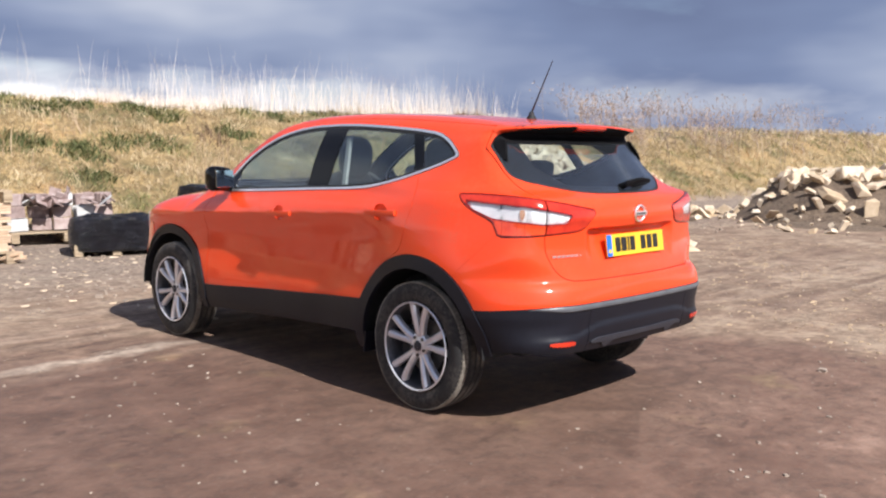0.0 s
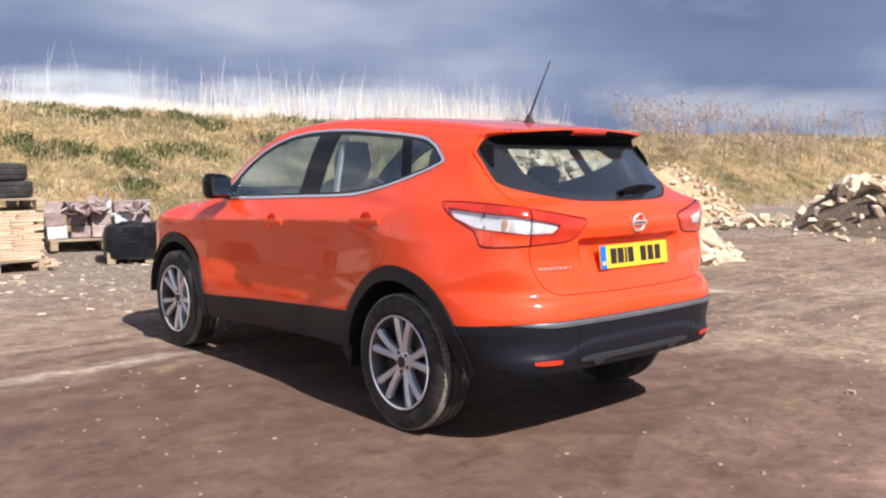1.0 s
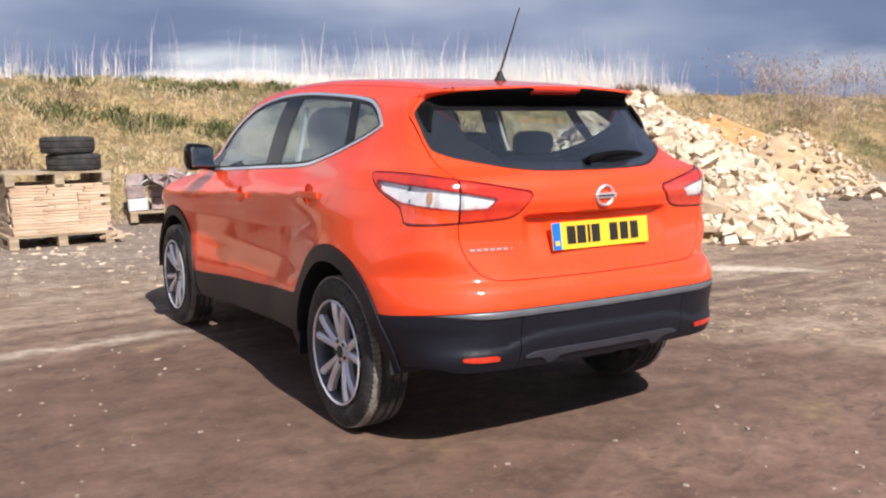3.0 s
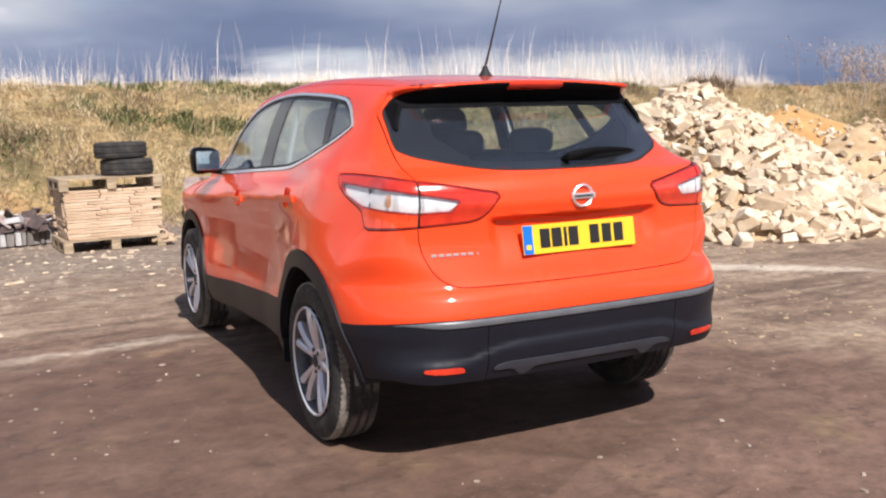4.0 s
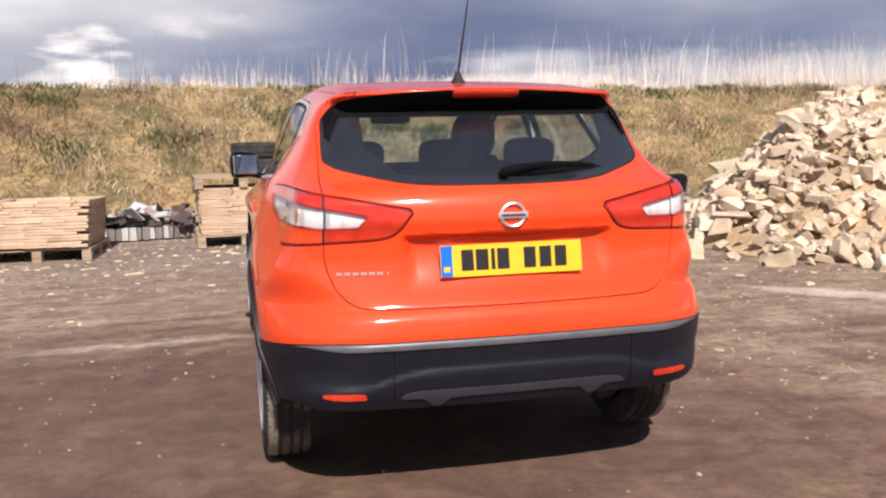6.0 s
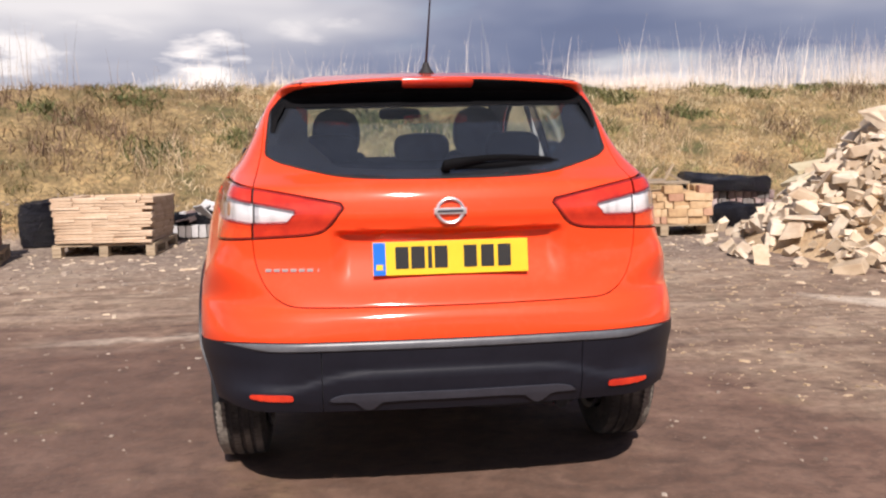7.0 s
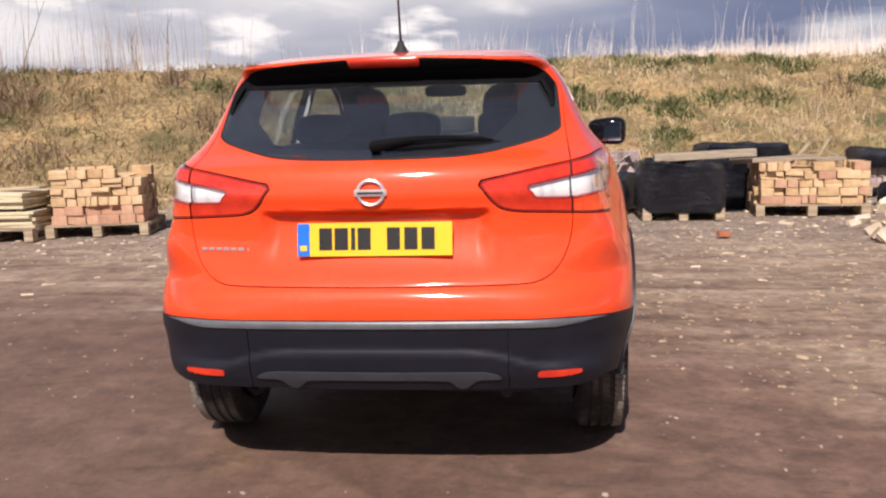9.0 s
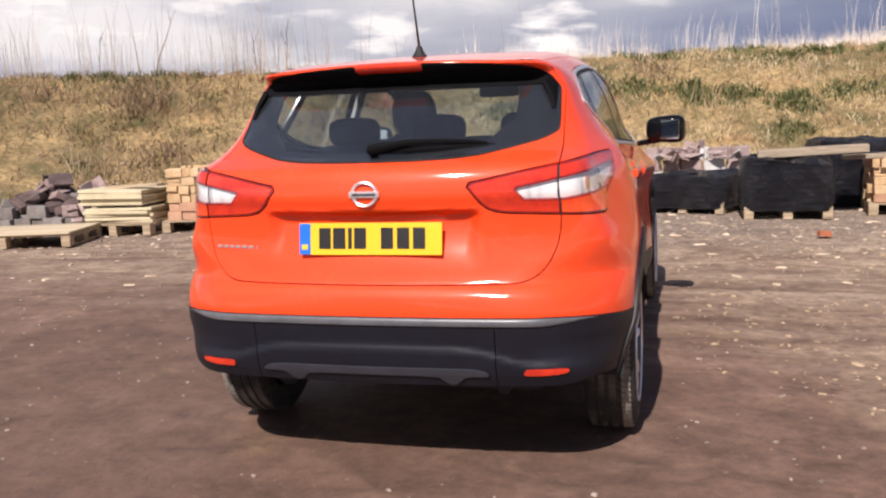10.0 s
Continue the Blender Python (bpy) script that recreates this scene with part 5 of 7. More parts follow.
# tail lamps: a deep red body, red lenses, and clear lenses over a bright bowl
for flip in (False, True):
    base = half.cut(grow(lamp, -0.002))
    for nm, sect in (("outer_tail_lamp", neg(gate, 0.004)), ("inner_tail_lamp", grow(gate, -0.004))):
        pc = base.cut(sect)
        if flip:
            pc = pc.mirror()
        lamp_ob = pc.cut(neg(clear)).panel(nm, LENS_DEEP, car, "tail lamp with red and clear lenses", 0.012, 0.002)
        pc.cut(grow(clear, 0.002)).panel("reflector", REFLECTOR, lamp_ob, "bright faceted reflector", 0.003, -0.009)
        pc.cut(clear).panel("clear_lens", LAMP_GLASS, lamp_ob, "clear lens", 0.003, 0.003).visible_shadow = False
        inner = pc.cut(grow(lamp, -0.008), neg(grow(clear, 0.006)))
        if nm == "outer_tail_lamp":
            ribs = lambda p: np.maximum.reduce([p[:, 2] - 1.006 - 0.05 * (s_(p) - 0.79), s_(p) - 1.13, 0.0 * p[:, 0] - 1.0])
            inner.cut(neg(ribs)).panel("red_lens", LENS_RED, lamp_ob, "red lens", 0.004, 0.0045)
            for i in range(7):
                lo, hi = 0.782 + i * 0.049, 0.782 + i * 0.049 + 0.0475
                inner.cut(ribs, lambda p: lo - s_(p), lambda p: s_(p) - hi).panel("indicator_rib", LENS_ORANGE, lamp_ob, "ribbed orange lens", 0.004, 0.0045)
            pc.cut(lambda p: np.hypot((s_(p) - 0.945) * 0.9, (p[:, 2] - 1.058) * 0.62) - 0.017).panel("bulb_cover", LENS_AMBER, lamp_ob, "amber indicator bulb", 0.003, -0.004)
            pc.cut(grow(clear, -0.001), lambda p: np.abs(s_(p) - 1.082) - 0.004, lambda p: p[:, 1] - 0.7).panel("lens_divider", SEAL, lamp_ob, "", 0.008, 0.001)
        else:
            inner.panel("red_lens", LENS_RED, lamp_ob, "red lens", 0.004, 0.0045)
            pc.cut(lambda p: np.maximum.reduce([np.abs(p[:, 2] - 0.987 + 0.02 * (0.6 - s_(p))) - 0.002, 0.47 - s_(p), s_(p) - 0.76])).panel("lens_line", LENS_DEEP, lamp_ob, "", 0.003, 0.0055)

# underbody and wheel wells
bm = bmesh.new()
box(bm, 1.10, 3.00, 0.06, (0, 2.20, 0.30), 0.02)
box(bm, 1.10, 0.40, 0.10, (0, 0.55, 0.36), 0.03)
box(bm, 1.30, 1.75, 0.08, (0, 2.14, 0.33), 0.02)
box(bm, 0.42, 0.26, 0.13, (0.32, 0.58, 0.30), 0.04)
tube(bm, 0.022, 0.022, (0.42, 0.50, 0.30), (0.42, 0.24, 0.31), 12)
tube(bm, 0.05, 0.05, (-0.7, HUB_R, 0.32), (0.7, HUB_R, 0.32), 12)
part("underbody", bm, SEAL, car, "", True)
for x in (-1, 1):
    for hub in (HUB_R, HUB_F):
        bm = bmesh.new()
        pts = [(0.445 * math.cos(a), 0.445 * math.sin(a)) for a in np.linspace(0.02, math.pi - 0.02, 28)]
        rows = [[bm.verts.new((x * w, hub + 0.008 + c, 0.332 + s)) for c, s in pts] for w in (0.52, 0.84)]
        for i in range(len(pts) - 1):
            bm.faces.new((rows[0][i], rows[0][i + 1], rows[1][i + 1], rows[1][i]))
        bm.faces.new(rows[0])
        part("wheel_well", bm, SEAL, car)


# ---- wheels ----
def build_wheel():
    """Tyre, rim, spokes, disc and nuts about the x axis; the outside face looks to -x."""
    meshes = []
    R, w = WHEEL_R, 0.108
    bm = bmesh.new()
    prof = [(0.224, -0.080), (0.238, -0.098), (0.262, -0.107), (0.292, -0.108), (0.316, -0.102), (0.330, -0.090), (0.3355, -0.078)]
    for h in (-0.045, 0.0, 0.045):
        prof += [(0.3385, h - 0.008), (0.3345, h - 0.005), (0.3345, h + 0.005), (0.3385, h + 0.008)]
    prof += [(r, -h) for r, h in prof[6::-1]]
    prof = [(r, h if h < 0 else h * 0.80) for r, h in prof]
    prof.append(prof[0])
    lathe(bm, prof, 72)
    meshes.append(("tyre", to_mesh("tyre", bm, RUBBER, True)))
    bm, shoulder = bmesh.new(), bmesh.new()
    for k in range(84):
        a = 2 * math.pi * k / 84
        for j, (h, ww) in enumerate(((-0.073, 0.034), (-0.023, 0.026), (0.018, 0.021), (0.058, 0.027))):
            off = 0.5 * (j % 2) * 2 * math.pi / 84
            into = shoulder if j == 0 else bm
            r = box(into, ww, 0.0225, 0.008, (0, 0, 0), 0, (0, 0, 14 if j in (0, 3) else -10))
            rad = 0.3362 if j in (1, 2) else 0.3338
            bmesh.ops.transform(into, matrix=pose(0, 0, 0, math.degrees(a + off)) @ pose(h, 0, rad, 0, -6 if j == 0 else 6 if j == 3 else 0), verts=r)
    meshes.append(("tread", to_mesh("tread", bm, TREAD)))
    meshes.append(("tread_shoulder", to_mesh("tread_shoulder", shoulder, MUD)))
    bm = bmesh.new()
    lathe(bm, [(0.228, -0.100), (0.236, -0.107), (0.232, -0.112), (0.2275, -0.111), (0.2245, -0.106), (0.228, -0.100)], 64)
    meshes.append(("rim", to_mesh("rim", bm, ALLOY, True)))
    bm = bmesh.new()
    lathe(bm, [(0.2245, -0.105), (0.213, -0.085), (0.210, -0.06), (0.200, 0.02), (0.205, 0.09), (0.226, 0.10), (0.228, 0.09), (0.211, 0.08), (0.218, -0.06), (0.222, -0.0845), (0.2245, -0.105)], 64)
    meshes.append(("barrel", to_mesh("barrel", bm, ALLOY_DARK, True)))
    for k in range(5):
        for d in (-1, 1):
            bm = bmesh.new()
            a0, a1 = math.radians(72 * k + d * 10), math.radians(72 * k + d * 13.5)
            n = 7
            rows = []
            for i in range(n):
                t = i / (n - 1)
                rad, ang = 0.045 + t * 0.180, a0 + (a1 - a0) * t
                x0 = -0.080 - 0.022 * math.sin(t * 1.9)
                wd = 0.0165 - 0.0025 * math.sin(t * 3.1) + 0.005 * t
                cy, cz = rad * math.sin(ang), rad * math.cos(ang)
                ty, tz = math.cos(ang), -math.sin(ang)
                rows.append([bm.verts.new((x0 + dx, cy + ty * u, cz + tz * u)) for u, dx in ((-wd, 0.034), (-wd, 0.011), (-wd * 0.45, 0.0), (wd * 0.45, 0.0), (wd, 0.011), (wd, 0.034))])
            for i in range(n - 1):
                for j in range(6):
                    bm.faces.new((rows[i][j], rows[i][(j + 1) % 6], rows[i + 1][(j + 1) % 6], rows[i + 1][j]))
            bm.faces.new(rows[0])
            bm.faces.new(rows[-1][::-1])
            bmesh.ops.recalc_face_normals(bm, faces=bm.faces)
            meshes.append(("spoke", to_mesh("spoke", bm, ALLOY, True)))
    bm = bmesh.new()
    lathe(bm, [(0.001, -0.084), (0.028, -0.084), (0.034, -0.081), (0.058, -0.081), (0.066, -0.075), (0.068, -0.045), (0.001, -0.045)], 40)
    meshes.append(("hub", to_mesh("hub", bm, ALLOY, True)))
    bm = bmesh.new()
    lathe(bm, [(0.001, -0.090), (0.022, -0.090), (0.028, -0.087), (0.029, -0.08), (0.001, -0.08)], 32)
    meshes.append(("hub_cap", to_mesh("hub_cap", bm, SKID, True)))
    for k in range(5):
        a = math.radians(72 * k + 36)
        bm = bmesh.new()
        tube(bm, 0.010, 0.009, (-0.075, 0.049 * math.sin(a), 0.049 * math.cos(a)), (-0.087, 0.049 * math.sin(a), 0.049 * math.cos(a)), 6)
        meshes.append(("wheel_nut", to_mesh("wheel_nut", bm, STEEL)))
    bm = bmesh.new()
    lathe(bm, [(0.04, -0.030), (0.146, -0.030), (0.148, -0.020), (0.146, -0.010), (0.04, -0.010), (0.04, -0.030)], 48)
    meshes.append(("brake_disc", to_mesh("brake_disc", bm, STEEL, True)))
    bm = bmesh.new()
    box(bm, 0.05, 0.07, 0.16, (-0.02, 0.125, 0.0), 0.012)
    meshes.append(("brake_caliper", to_mesh("brake_caliper", bm, SEAL)))
    bm = bmesh.new()
    lathe(bm, [(0.001, 0.03), (0.20, 0.03), (0.20, 0.04), (0.001, 0.04)], 40)
    meshes.append(("backing_plate", to_mesh("backing_plate", bm, SEAL, True)))
    return meshes


wheel_meshes = build_wheel()
for x, turn in ((-0.763, 0), (0.763, 180)):
    for hub, spin, tuck in ((HUB_R + 0.016, 5, 0.0), (HUB_F - 0.018, 29, 0.014)):
        tyre = new("wheel", wheel_meshes[0][1])
        tyre.parent = car
        tyre["label"] = "dusty tyre on a five twin-spoke silver alloy wheel"
        tyre.matrix_basis = pose(x * (1 - tuck), hub, HUB_Z) @ pose(0, 0, 0, 0, 0, turn) @ pose(0, 0, 0, spin)
        for nm, me in wheel_meshes[1:]:
            o = new(nm, me)
            o.parent = tyre
# mud flaps behind the front wheels' wells
for x in (-1, 1):
    bm = bmesh.new()
    box(bm, 0.15, 0.012, 0.12, (x * 0.795, HUB_R + 0.425, 0.305), 0.004, (8, 0, 0))
    part("mud_flap", bm, PLASTIC, car)

# ---- small things on the tail ----
bm = bmesh.new()
box(bm, 0.52, 0.006, 0.111, (0, 0, 0), 0.002)
plate = part("number_plate", bm, YELLOW, car, "yellow rear number plate with a blue end band")
plate.matrix_basis = pose(0, 0.057, 0.886, -8.0)
bm = bmesh.new()
box(bm, 0.041, 0.003, 0.108, (-0.238, -0.0038, 0), 0.001)
part("blue_band", bm, BLUE, plate, "blue end band")
for x, w in ((-0.171, 0.044), (-0.118, 0.046), (-0.078, 0.014), (-0.041, 0.044), (0.057, 0.044), (0.115, 0.044), (0.172, 0.044)):
    bm = bmesh.new()
    box(bm, w, 0.002, 0.073, (x + 0.008, -0.0040, 0.002))
    part("plate_bar", bm, INK, plate)
bm = bmesh.new()
box(bm, 0.022, 0.0015, 0.018, (-0.238, -0.0058, -0.028))
part("band_mark", bm, YELLOW, plate)

# round badge: chrome ring with a bar across
bm = bmesh.new()
ring = [(0.037, 0.0), (0.0385, -0.006), (0.043, -0.009), (0.0475, -0.006), (0.049, 0.0)]
for i in range(48):
    a = 2 * math.pi * i / 48
    for rr, h in ring:
        bm.verts.new((rr * math.cos(a) * 1.08, h, rr * math.sin(a)))
bm.verts.ensure_lookup_table()
for i in range(48):
    for j in range(4):
        bm.faces.new((bm.verts[i * 5 + j], bm.verts[i * 5 + j + 1], bm.verts[(i + 1) % 48 * 5 + j + 1], bm.verts[(i + 1) % 48 * 5 + j]))
box(bm, 0.116, 0.010, 0.023, (0, -0.006, 0), 0.002)
badge = part("round_badge", bm, CHROME, tailgate, "round chrome badge with a bar across", True)
badge.matrix_basis = pose(-0.002, 0.036, 1.042, 3) @ Matrix.Scale(0.93, 4)
bm = bmesh.new()
box(bm, 0.090, 0.002, 0.008, (0, -0.0118, 0))
part("badge_bar", bm, SKID, badge)
# model lettering as plain chrome bars
for i in range(7):
    bm = bmesh.new()
    x = -0.604 + i * 0.0275
    box(bm, 0.021 if i != 6 else 0.005, 0.003, 0.0105, (0, 0, 0), 0.001)
    o = part("letter_bar", bm, LETTER, tailgate)
    y = 0.047 + 0.185 * x * x + 0.0
    o.matrix_basis = pose(x, y, 0.853, -5, 0, math.degrees(math.atan(0.37 * x)))

# rear wiper
def limb(bm, pts, seg=10, squash=0.6):
    """A smooth rod through points (x, y, z, radius), flattened a little."""
    rows = []
    for x, y, z, r in pts:
        rows.append([bm.verts.new((x, y + r * squash * math.cos(2 * math.pi * i / seg), z + r * math.sin(2 * math.pi * i / seg))) for i in range(seg)])
    for p, q in zip(rows[:-1], rows[1:]):
        for i in range(seg):
            bm.faces.new((p[i], p[(i + 1) % seg], q[(i + 1) % seg], q[i]))
    bm.faces.new(rows[0])
    bm.faces.new(rows[-1][::-1])
    bmesh.ops.recalc_face_normals(bm, faces=bm.faces)


bm = bmesh.new()
limb(bm, [(-0.018, 0.122, 1.186, 0.006), (-0.010, 0.120, 1.188, 0.018), (0.02, 0.122, 1.192, 0.020), (0.07, 0.128, 1.201, 0.015), (0.14, 0.142, 1.209, 0.012), (0.24, 0.172, 1.209, 0.010), (0.35, 0.213, 1.203, 0.008), (0.39, 0.228, 1.199, 0.003)])
tube(bm, 0.018, 0.015, (0.0, 0.170, 1.172), (0.0, 0.120, 1.188), 16)
wiper = part("rear_wiper", bm, WIPER, tailgate, "black rear wiper", True)
bm = bmesh.new()
limb(bm, [(0.00, 0.132, 1.181, 0.004), (0.03, 0.134, 1.181, 0.010), (0.12, 0.148, 1.184, 0.012), (0.24, 0.178, 1.187, 0.012), (0.38, 0.229, 1.191, 0.010), (0.42, 0.246, 1.192, 0.003)])
part("wiper_blade", bm, WIPER, wiper, "", True)

# roof aerial
bm = bmesh.new()
lathe(bm, [(0.001, 0.040), (0.011, 0.038), (0.016, 0.020), (0.026, 0.004), (0.034, -0.006), (0.001, -0.008)], 24, "z")
aerial = part("roof_aerial", bm, SEAL, car, "thin black roof aerial", True)
aerial.matrix_basis = pose(0, 0.775, 1.542)
bm = bmesh.new()
tube(bm, 0.0055, 0.0025, (0, 0, 0.03), (0.012, -0.135, 0.315), 8)
part("mast", bm, SEAL, aerial)

# door handles
for x in (-1, 1):
    for i, (y, z, panel_ob) in enumerate(((2.075, 0.965, fd), (1.105, 1.022, rd))):
        owner = panel_ob[0 if x < 0 else 1]
        sx = x * float(np.interp(y, [1.1, 2.1], [0.848, 0.834]))
        bm = bmesh.new()
        box(bm, 0.022, 0.250, 0.034, (0, 0, 0), 0.0105)
        h = part("door_handle", bm, PAINT, owner, "", True)
        h.matrix_basis = pose(sx + x * 0.006, y, z, -2.3)
        bm = bmesh.new()
        bmesh.ops.create_uvsphere(bm, u_segments=20, v_segments=12, radius=1)
        for q in list(bm.verts):
            if q.co.x * x > 0.25:
                bm.verts.remove(q)
        bmesh.ops.scale(bm, vec=(0.010, 0.060, 0.047), verts=bm.verts)
        bmesh.ops.reverse_faces(bm, faces=bm.faces)
        c = part("handle_cup", bm, PAINT, owner, "hollow behind the handle", True)
        c.matrix_basis = pose(sx - x * 0.010, y + 0.01, z + 0.003)

# door mirrors
for x, mx_, mw in ((-1, 0.863, 0.086), (1, 0.942, 0.114)):
    bm = bmesh.new()
    r = bmesh.ops.create_cube(bm, size=1)["verts"]
    bmesh.ops.subdivide_edges(bm, edges=bm.edges, cuts=5, use_grid_fill=True)
    for q in bm.verts:
        u = q.co * 2
        e = 4.0
        k = (abs(u.x) ** e + abs(u.y) ** e + abs(u.z) ** e) ** (1 / e)
        q.co = u / k
        front_side = max(q.co.y, 0)
        q.co.x *= mw * (1 - 0.25 * front_side)
        q.co.z *= 0.080 * (1 - 0.25 * front_side) * (1 + 0.10 * q.co.x / mw * x)
        q.co.y *= 0.075
    m = part("door_mirror", bm, GLOSS, car, "black door mirror with an orange-red cap", True)
    m.matrix_basis = pose(x * mx_, 2.735, 1.160, 0, 0, x * -6)
    bm = bmesh.new()
    box(bm, mw * 1.62, 0.004, 0.112, (0, 0, 0), 0.0015)
    g = part("mirror_glass", bm, MIRROR, m)
    g.matrix_basis = pose(0, -0.0775, 0.0, -2 if x < 0 else 0, 0, 0 if x < 0 else -20)
    bm = bmesh.new()
    r = bmesh.ops.create_uvsphere(bm, u_segments=24, v_segments=16, radius=1)["verts"]
    for q in list(bm.verts):
        if q.co.y < -0.01:
            bm.verts.remove(q)
    for q in bm.verts:
        q.co.x, q.co.z, q.co.y = q.co.x * (mw - 0.003), q.co.z * 0.072 + 0.006, q.co.y * 0.082 - 0.012
    part("mirror_cap", bm, PAINT, m, "orange-red mirror cap", True)
    bm = bmesh.new()
    box(bm, 0.14, 0.06, 0.035, (-x * 0.10, 0.01, -0.072), 0.012, (0, x * -8, 0))
    part("mirror_arm", bm, GLOSS, m, "", True)


# ---- cabin ----
def cushion(bm, sx, sy, sz, at, turn=(0, 0, 0), e=5.0):
    """A padded block: a cube's faces blown out to a rounded form."""
    n, m = 6, pose(*at, *turn)
    for axis in range(3):
        for sign in (-1, 1):
            rows = []
            for i in range(n + 1):
                row = []
                for j in range(n + 1):
                    u = [0, 0, 0]
                    u[axis], u[(axis + 1) % 3], u[(axis + 2) % 3] = sign, (2 * i / n - 1), (2 * j / n - 1) * sign
                    k = sum(abs(c) ** e for c in u) ** (1 / e)
                    row.append(bm.verts.new(m @ Vector((u[0] / k * sx / 2, u[1] / k * sy / 2, u[2] / k * sz / 2))))
                rows.append(row)
            for i in range(n):
                for j in range(n):
                    bm.faces.new((rows[i][j], rows[i + 1][j], rows[i + 1][j + 1], rows[i][j + 1]))
    bmesh.ops.remove_doubles(bm, verts=bm.verts, dist=0.0005)


for x in (-0.37, 0.37):
    bm = bmesh.new()
    cushion(bm, 0.44, 0.16, 0.66, (x, 2.02, 0.90), (12, 0, 0), 3.2)
    cushion(bm, 0.50, 0.50, 0.18, (x, 2.32, 0.58))
    st = part("front_seat", bm, CLOTH, car, "charcoal cloth front seat", True)
    bm = bmesh.new()
    cushion(bm, 0.25, 0.11, 0.27, (x, 1.90, 1.305), (8, 0, 0), 2.5)
    tube(bm, 0.007, 0.007, (x - 0.06, 1.93, 1.15), (x - 0.06, 1.91, 1.26), 8)
    tube(bm, 0.007, 0.007, (x + 0.06, 1.93, 1.15), (x + 0.06, 1.91, 1.26), 8)
    part("headrest", bm, CLOTH, st, "", True)
bm = bmesh.new()
cushion(bm, 1.30, 0.16, 0.68, (0, 1.12, 0.86), (14, 0, 0), 7)
cushion(bm, 1.30, 0.50, 0.18, (0, 1.42, 0.55), (0, 0, 0), 7)
bench = part("rear_seat", bm, CLOTH, car, "charcoal cloth rear bench", True)
for x in (-0.40, 0.0, 0.40):
    bm = bmesh.new()
    cushion(bm, 0.24, 0.09, 0.13, (x, 1.04, 1.235), (8, 0, 0), 3.5)
    part("headrest", bm, CLOTH, bench, "", True)
for x in (-1, 1):
    bm = bmesh.new()
    box(bm, 0.02, 0.034, 0.34, (x * 0.640, 1.65, 1.27), 0.006, (-9, x * -16, 0))
    part("pillar_trim", bm, TRIM_PALE, car, "pale inner pillar trim")
bm = bmesh.new()
box(bm, 1.26, 0.60, 0.03, (0, 0.74, 1.075), 0.01)
part("parcel_shelf", bm, CABIN, car)
bm = bmesh.new()
cushion(bm, 1.40, 0.50, 0.34, (0, 2.98, 0.92), (0, 0, 0), 6)
part("dashboard", bm, CABIN, car, "", True)
bm = bmesh.new()
n = 32
for i in range(n):
    a, b = 2 * math.pi * i / n, 2 * math.pi * (i + 1) / n
    tube(bm, 0.016, 0.016, (0.18 * math.cos(a), 0, 0.18 * math.sin(a)), (0.18 * math.cos(b), 0, 0.18 * math.sin(b)), 8, False)
box(bm, 0.34, 0.03, 0.05, (0, 0, 0), 0.01)
box(bm, 0.05, 0.03, 0.17, (0, 0, -0.09), 0.01)
part("steering_wheel", bm, CABIN, car, "", True).matrix_basis = pose(0.37, 2.66, 1.02, -25)
bm = bmesh.new()
cushion(bm, 0.24, 0.03, 0.065, (0, 2.42, 1.42), (0, 0, 0))
tube(bm, 0.008, 0.008, (0, 2.43, 1.43), (0, 2.50, 1.47), 8)
part("cabin_mirror", bm, CABIN, car, "", True)
bm = bmesh.new()
box(bm, 1.40, 2.30, 0.05, (0, 1.6, 0.44), 0.01)
part("cabin_floor", bm, CABIN, car)

# ---- rubble heaps ----
def chip(rng, sx, sy, sz, rough=0.26):
    """An angular broken stone: a box with its corners knocked about, bevelled faces."""
    c = np.array([(x, y, z) for x in (-1, 1) for y in (-1, 1) for z in (-1, 1)], float)
    c = c * (1 + rng.uniform(-rough, rough, c.shape)) * np.array([sx, sy, sz]) / 2
    c[c[:, 2] > 0] *= np.array([rng.uniform(0.6, 1.0), rng.uniform(0.6, 1.0), 1.0])
    f = np.array([(0, 1, 3, 2), (4, 6, 7, 5), (0, 4, 5, 1), (2, 3, 7, 6), (0, 2, 6, 4), (1, 5, 7, 3)])
    return c, f


def chip_mesh(name, rng, size, material):
    c, f = chip(rng, *size)
    bm = bmesh.new()
    vs = [bm.verts.new(q) for q in c]
    for q in f:
        bm.faces.new([vs[i] for i in q])
    bmesh.ops.recalc_face_normals(bm, faces=bm.faces)
    bmesh.ops.bevel(bm, geom=bm.edges[:], offset=min(size) * 0.09, segments=1, affect="EDGES")
    return to_mesh(name, bm, material)


def turn_matrix(rng, flat):
    q = Euler((rng.normal(0, flat), rng.normal(0, flat), rng.uniform(0, 6.28)))
    return q.to_matrix().to_4x4()


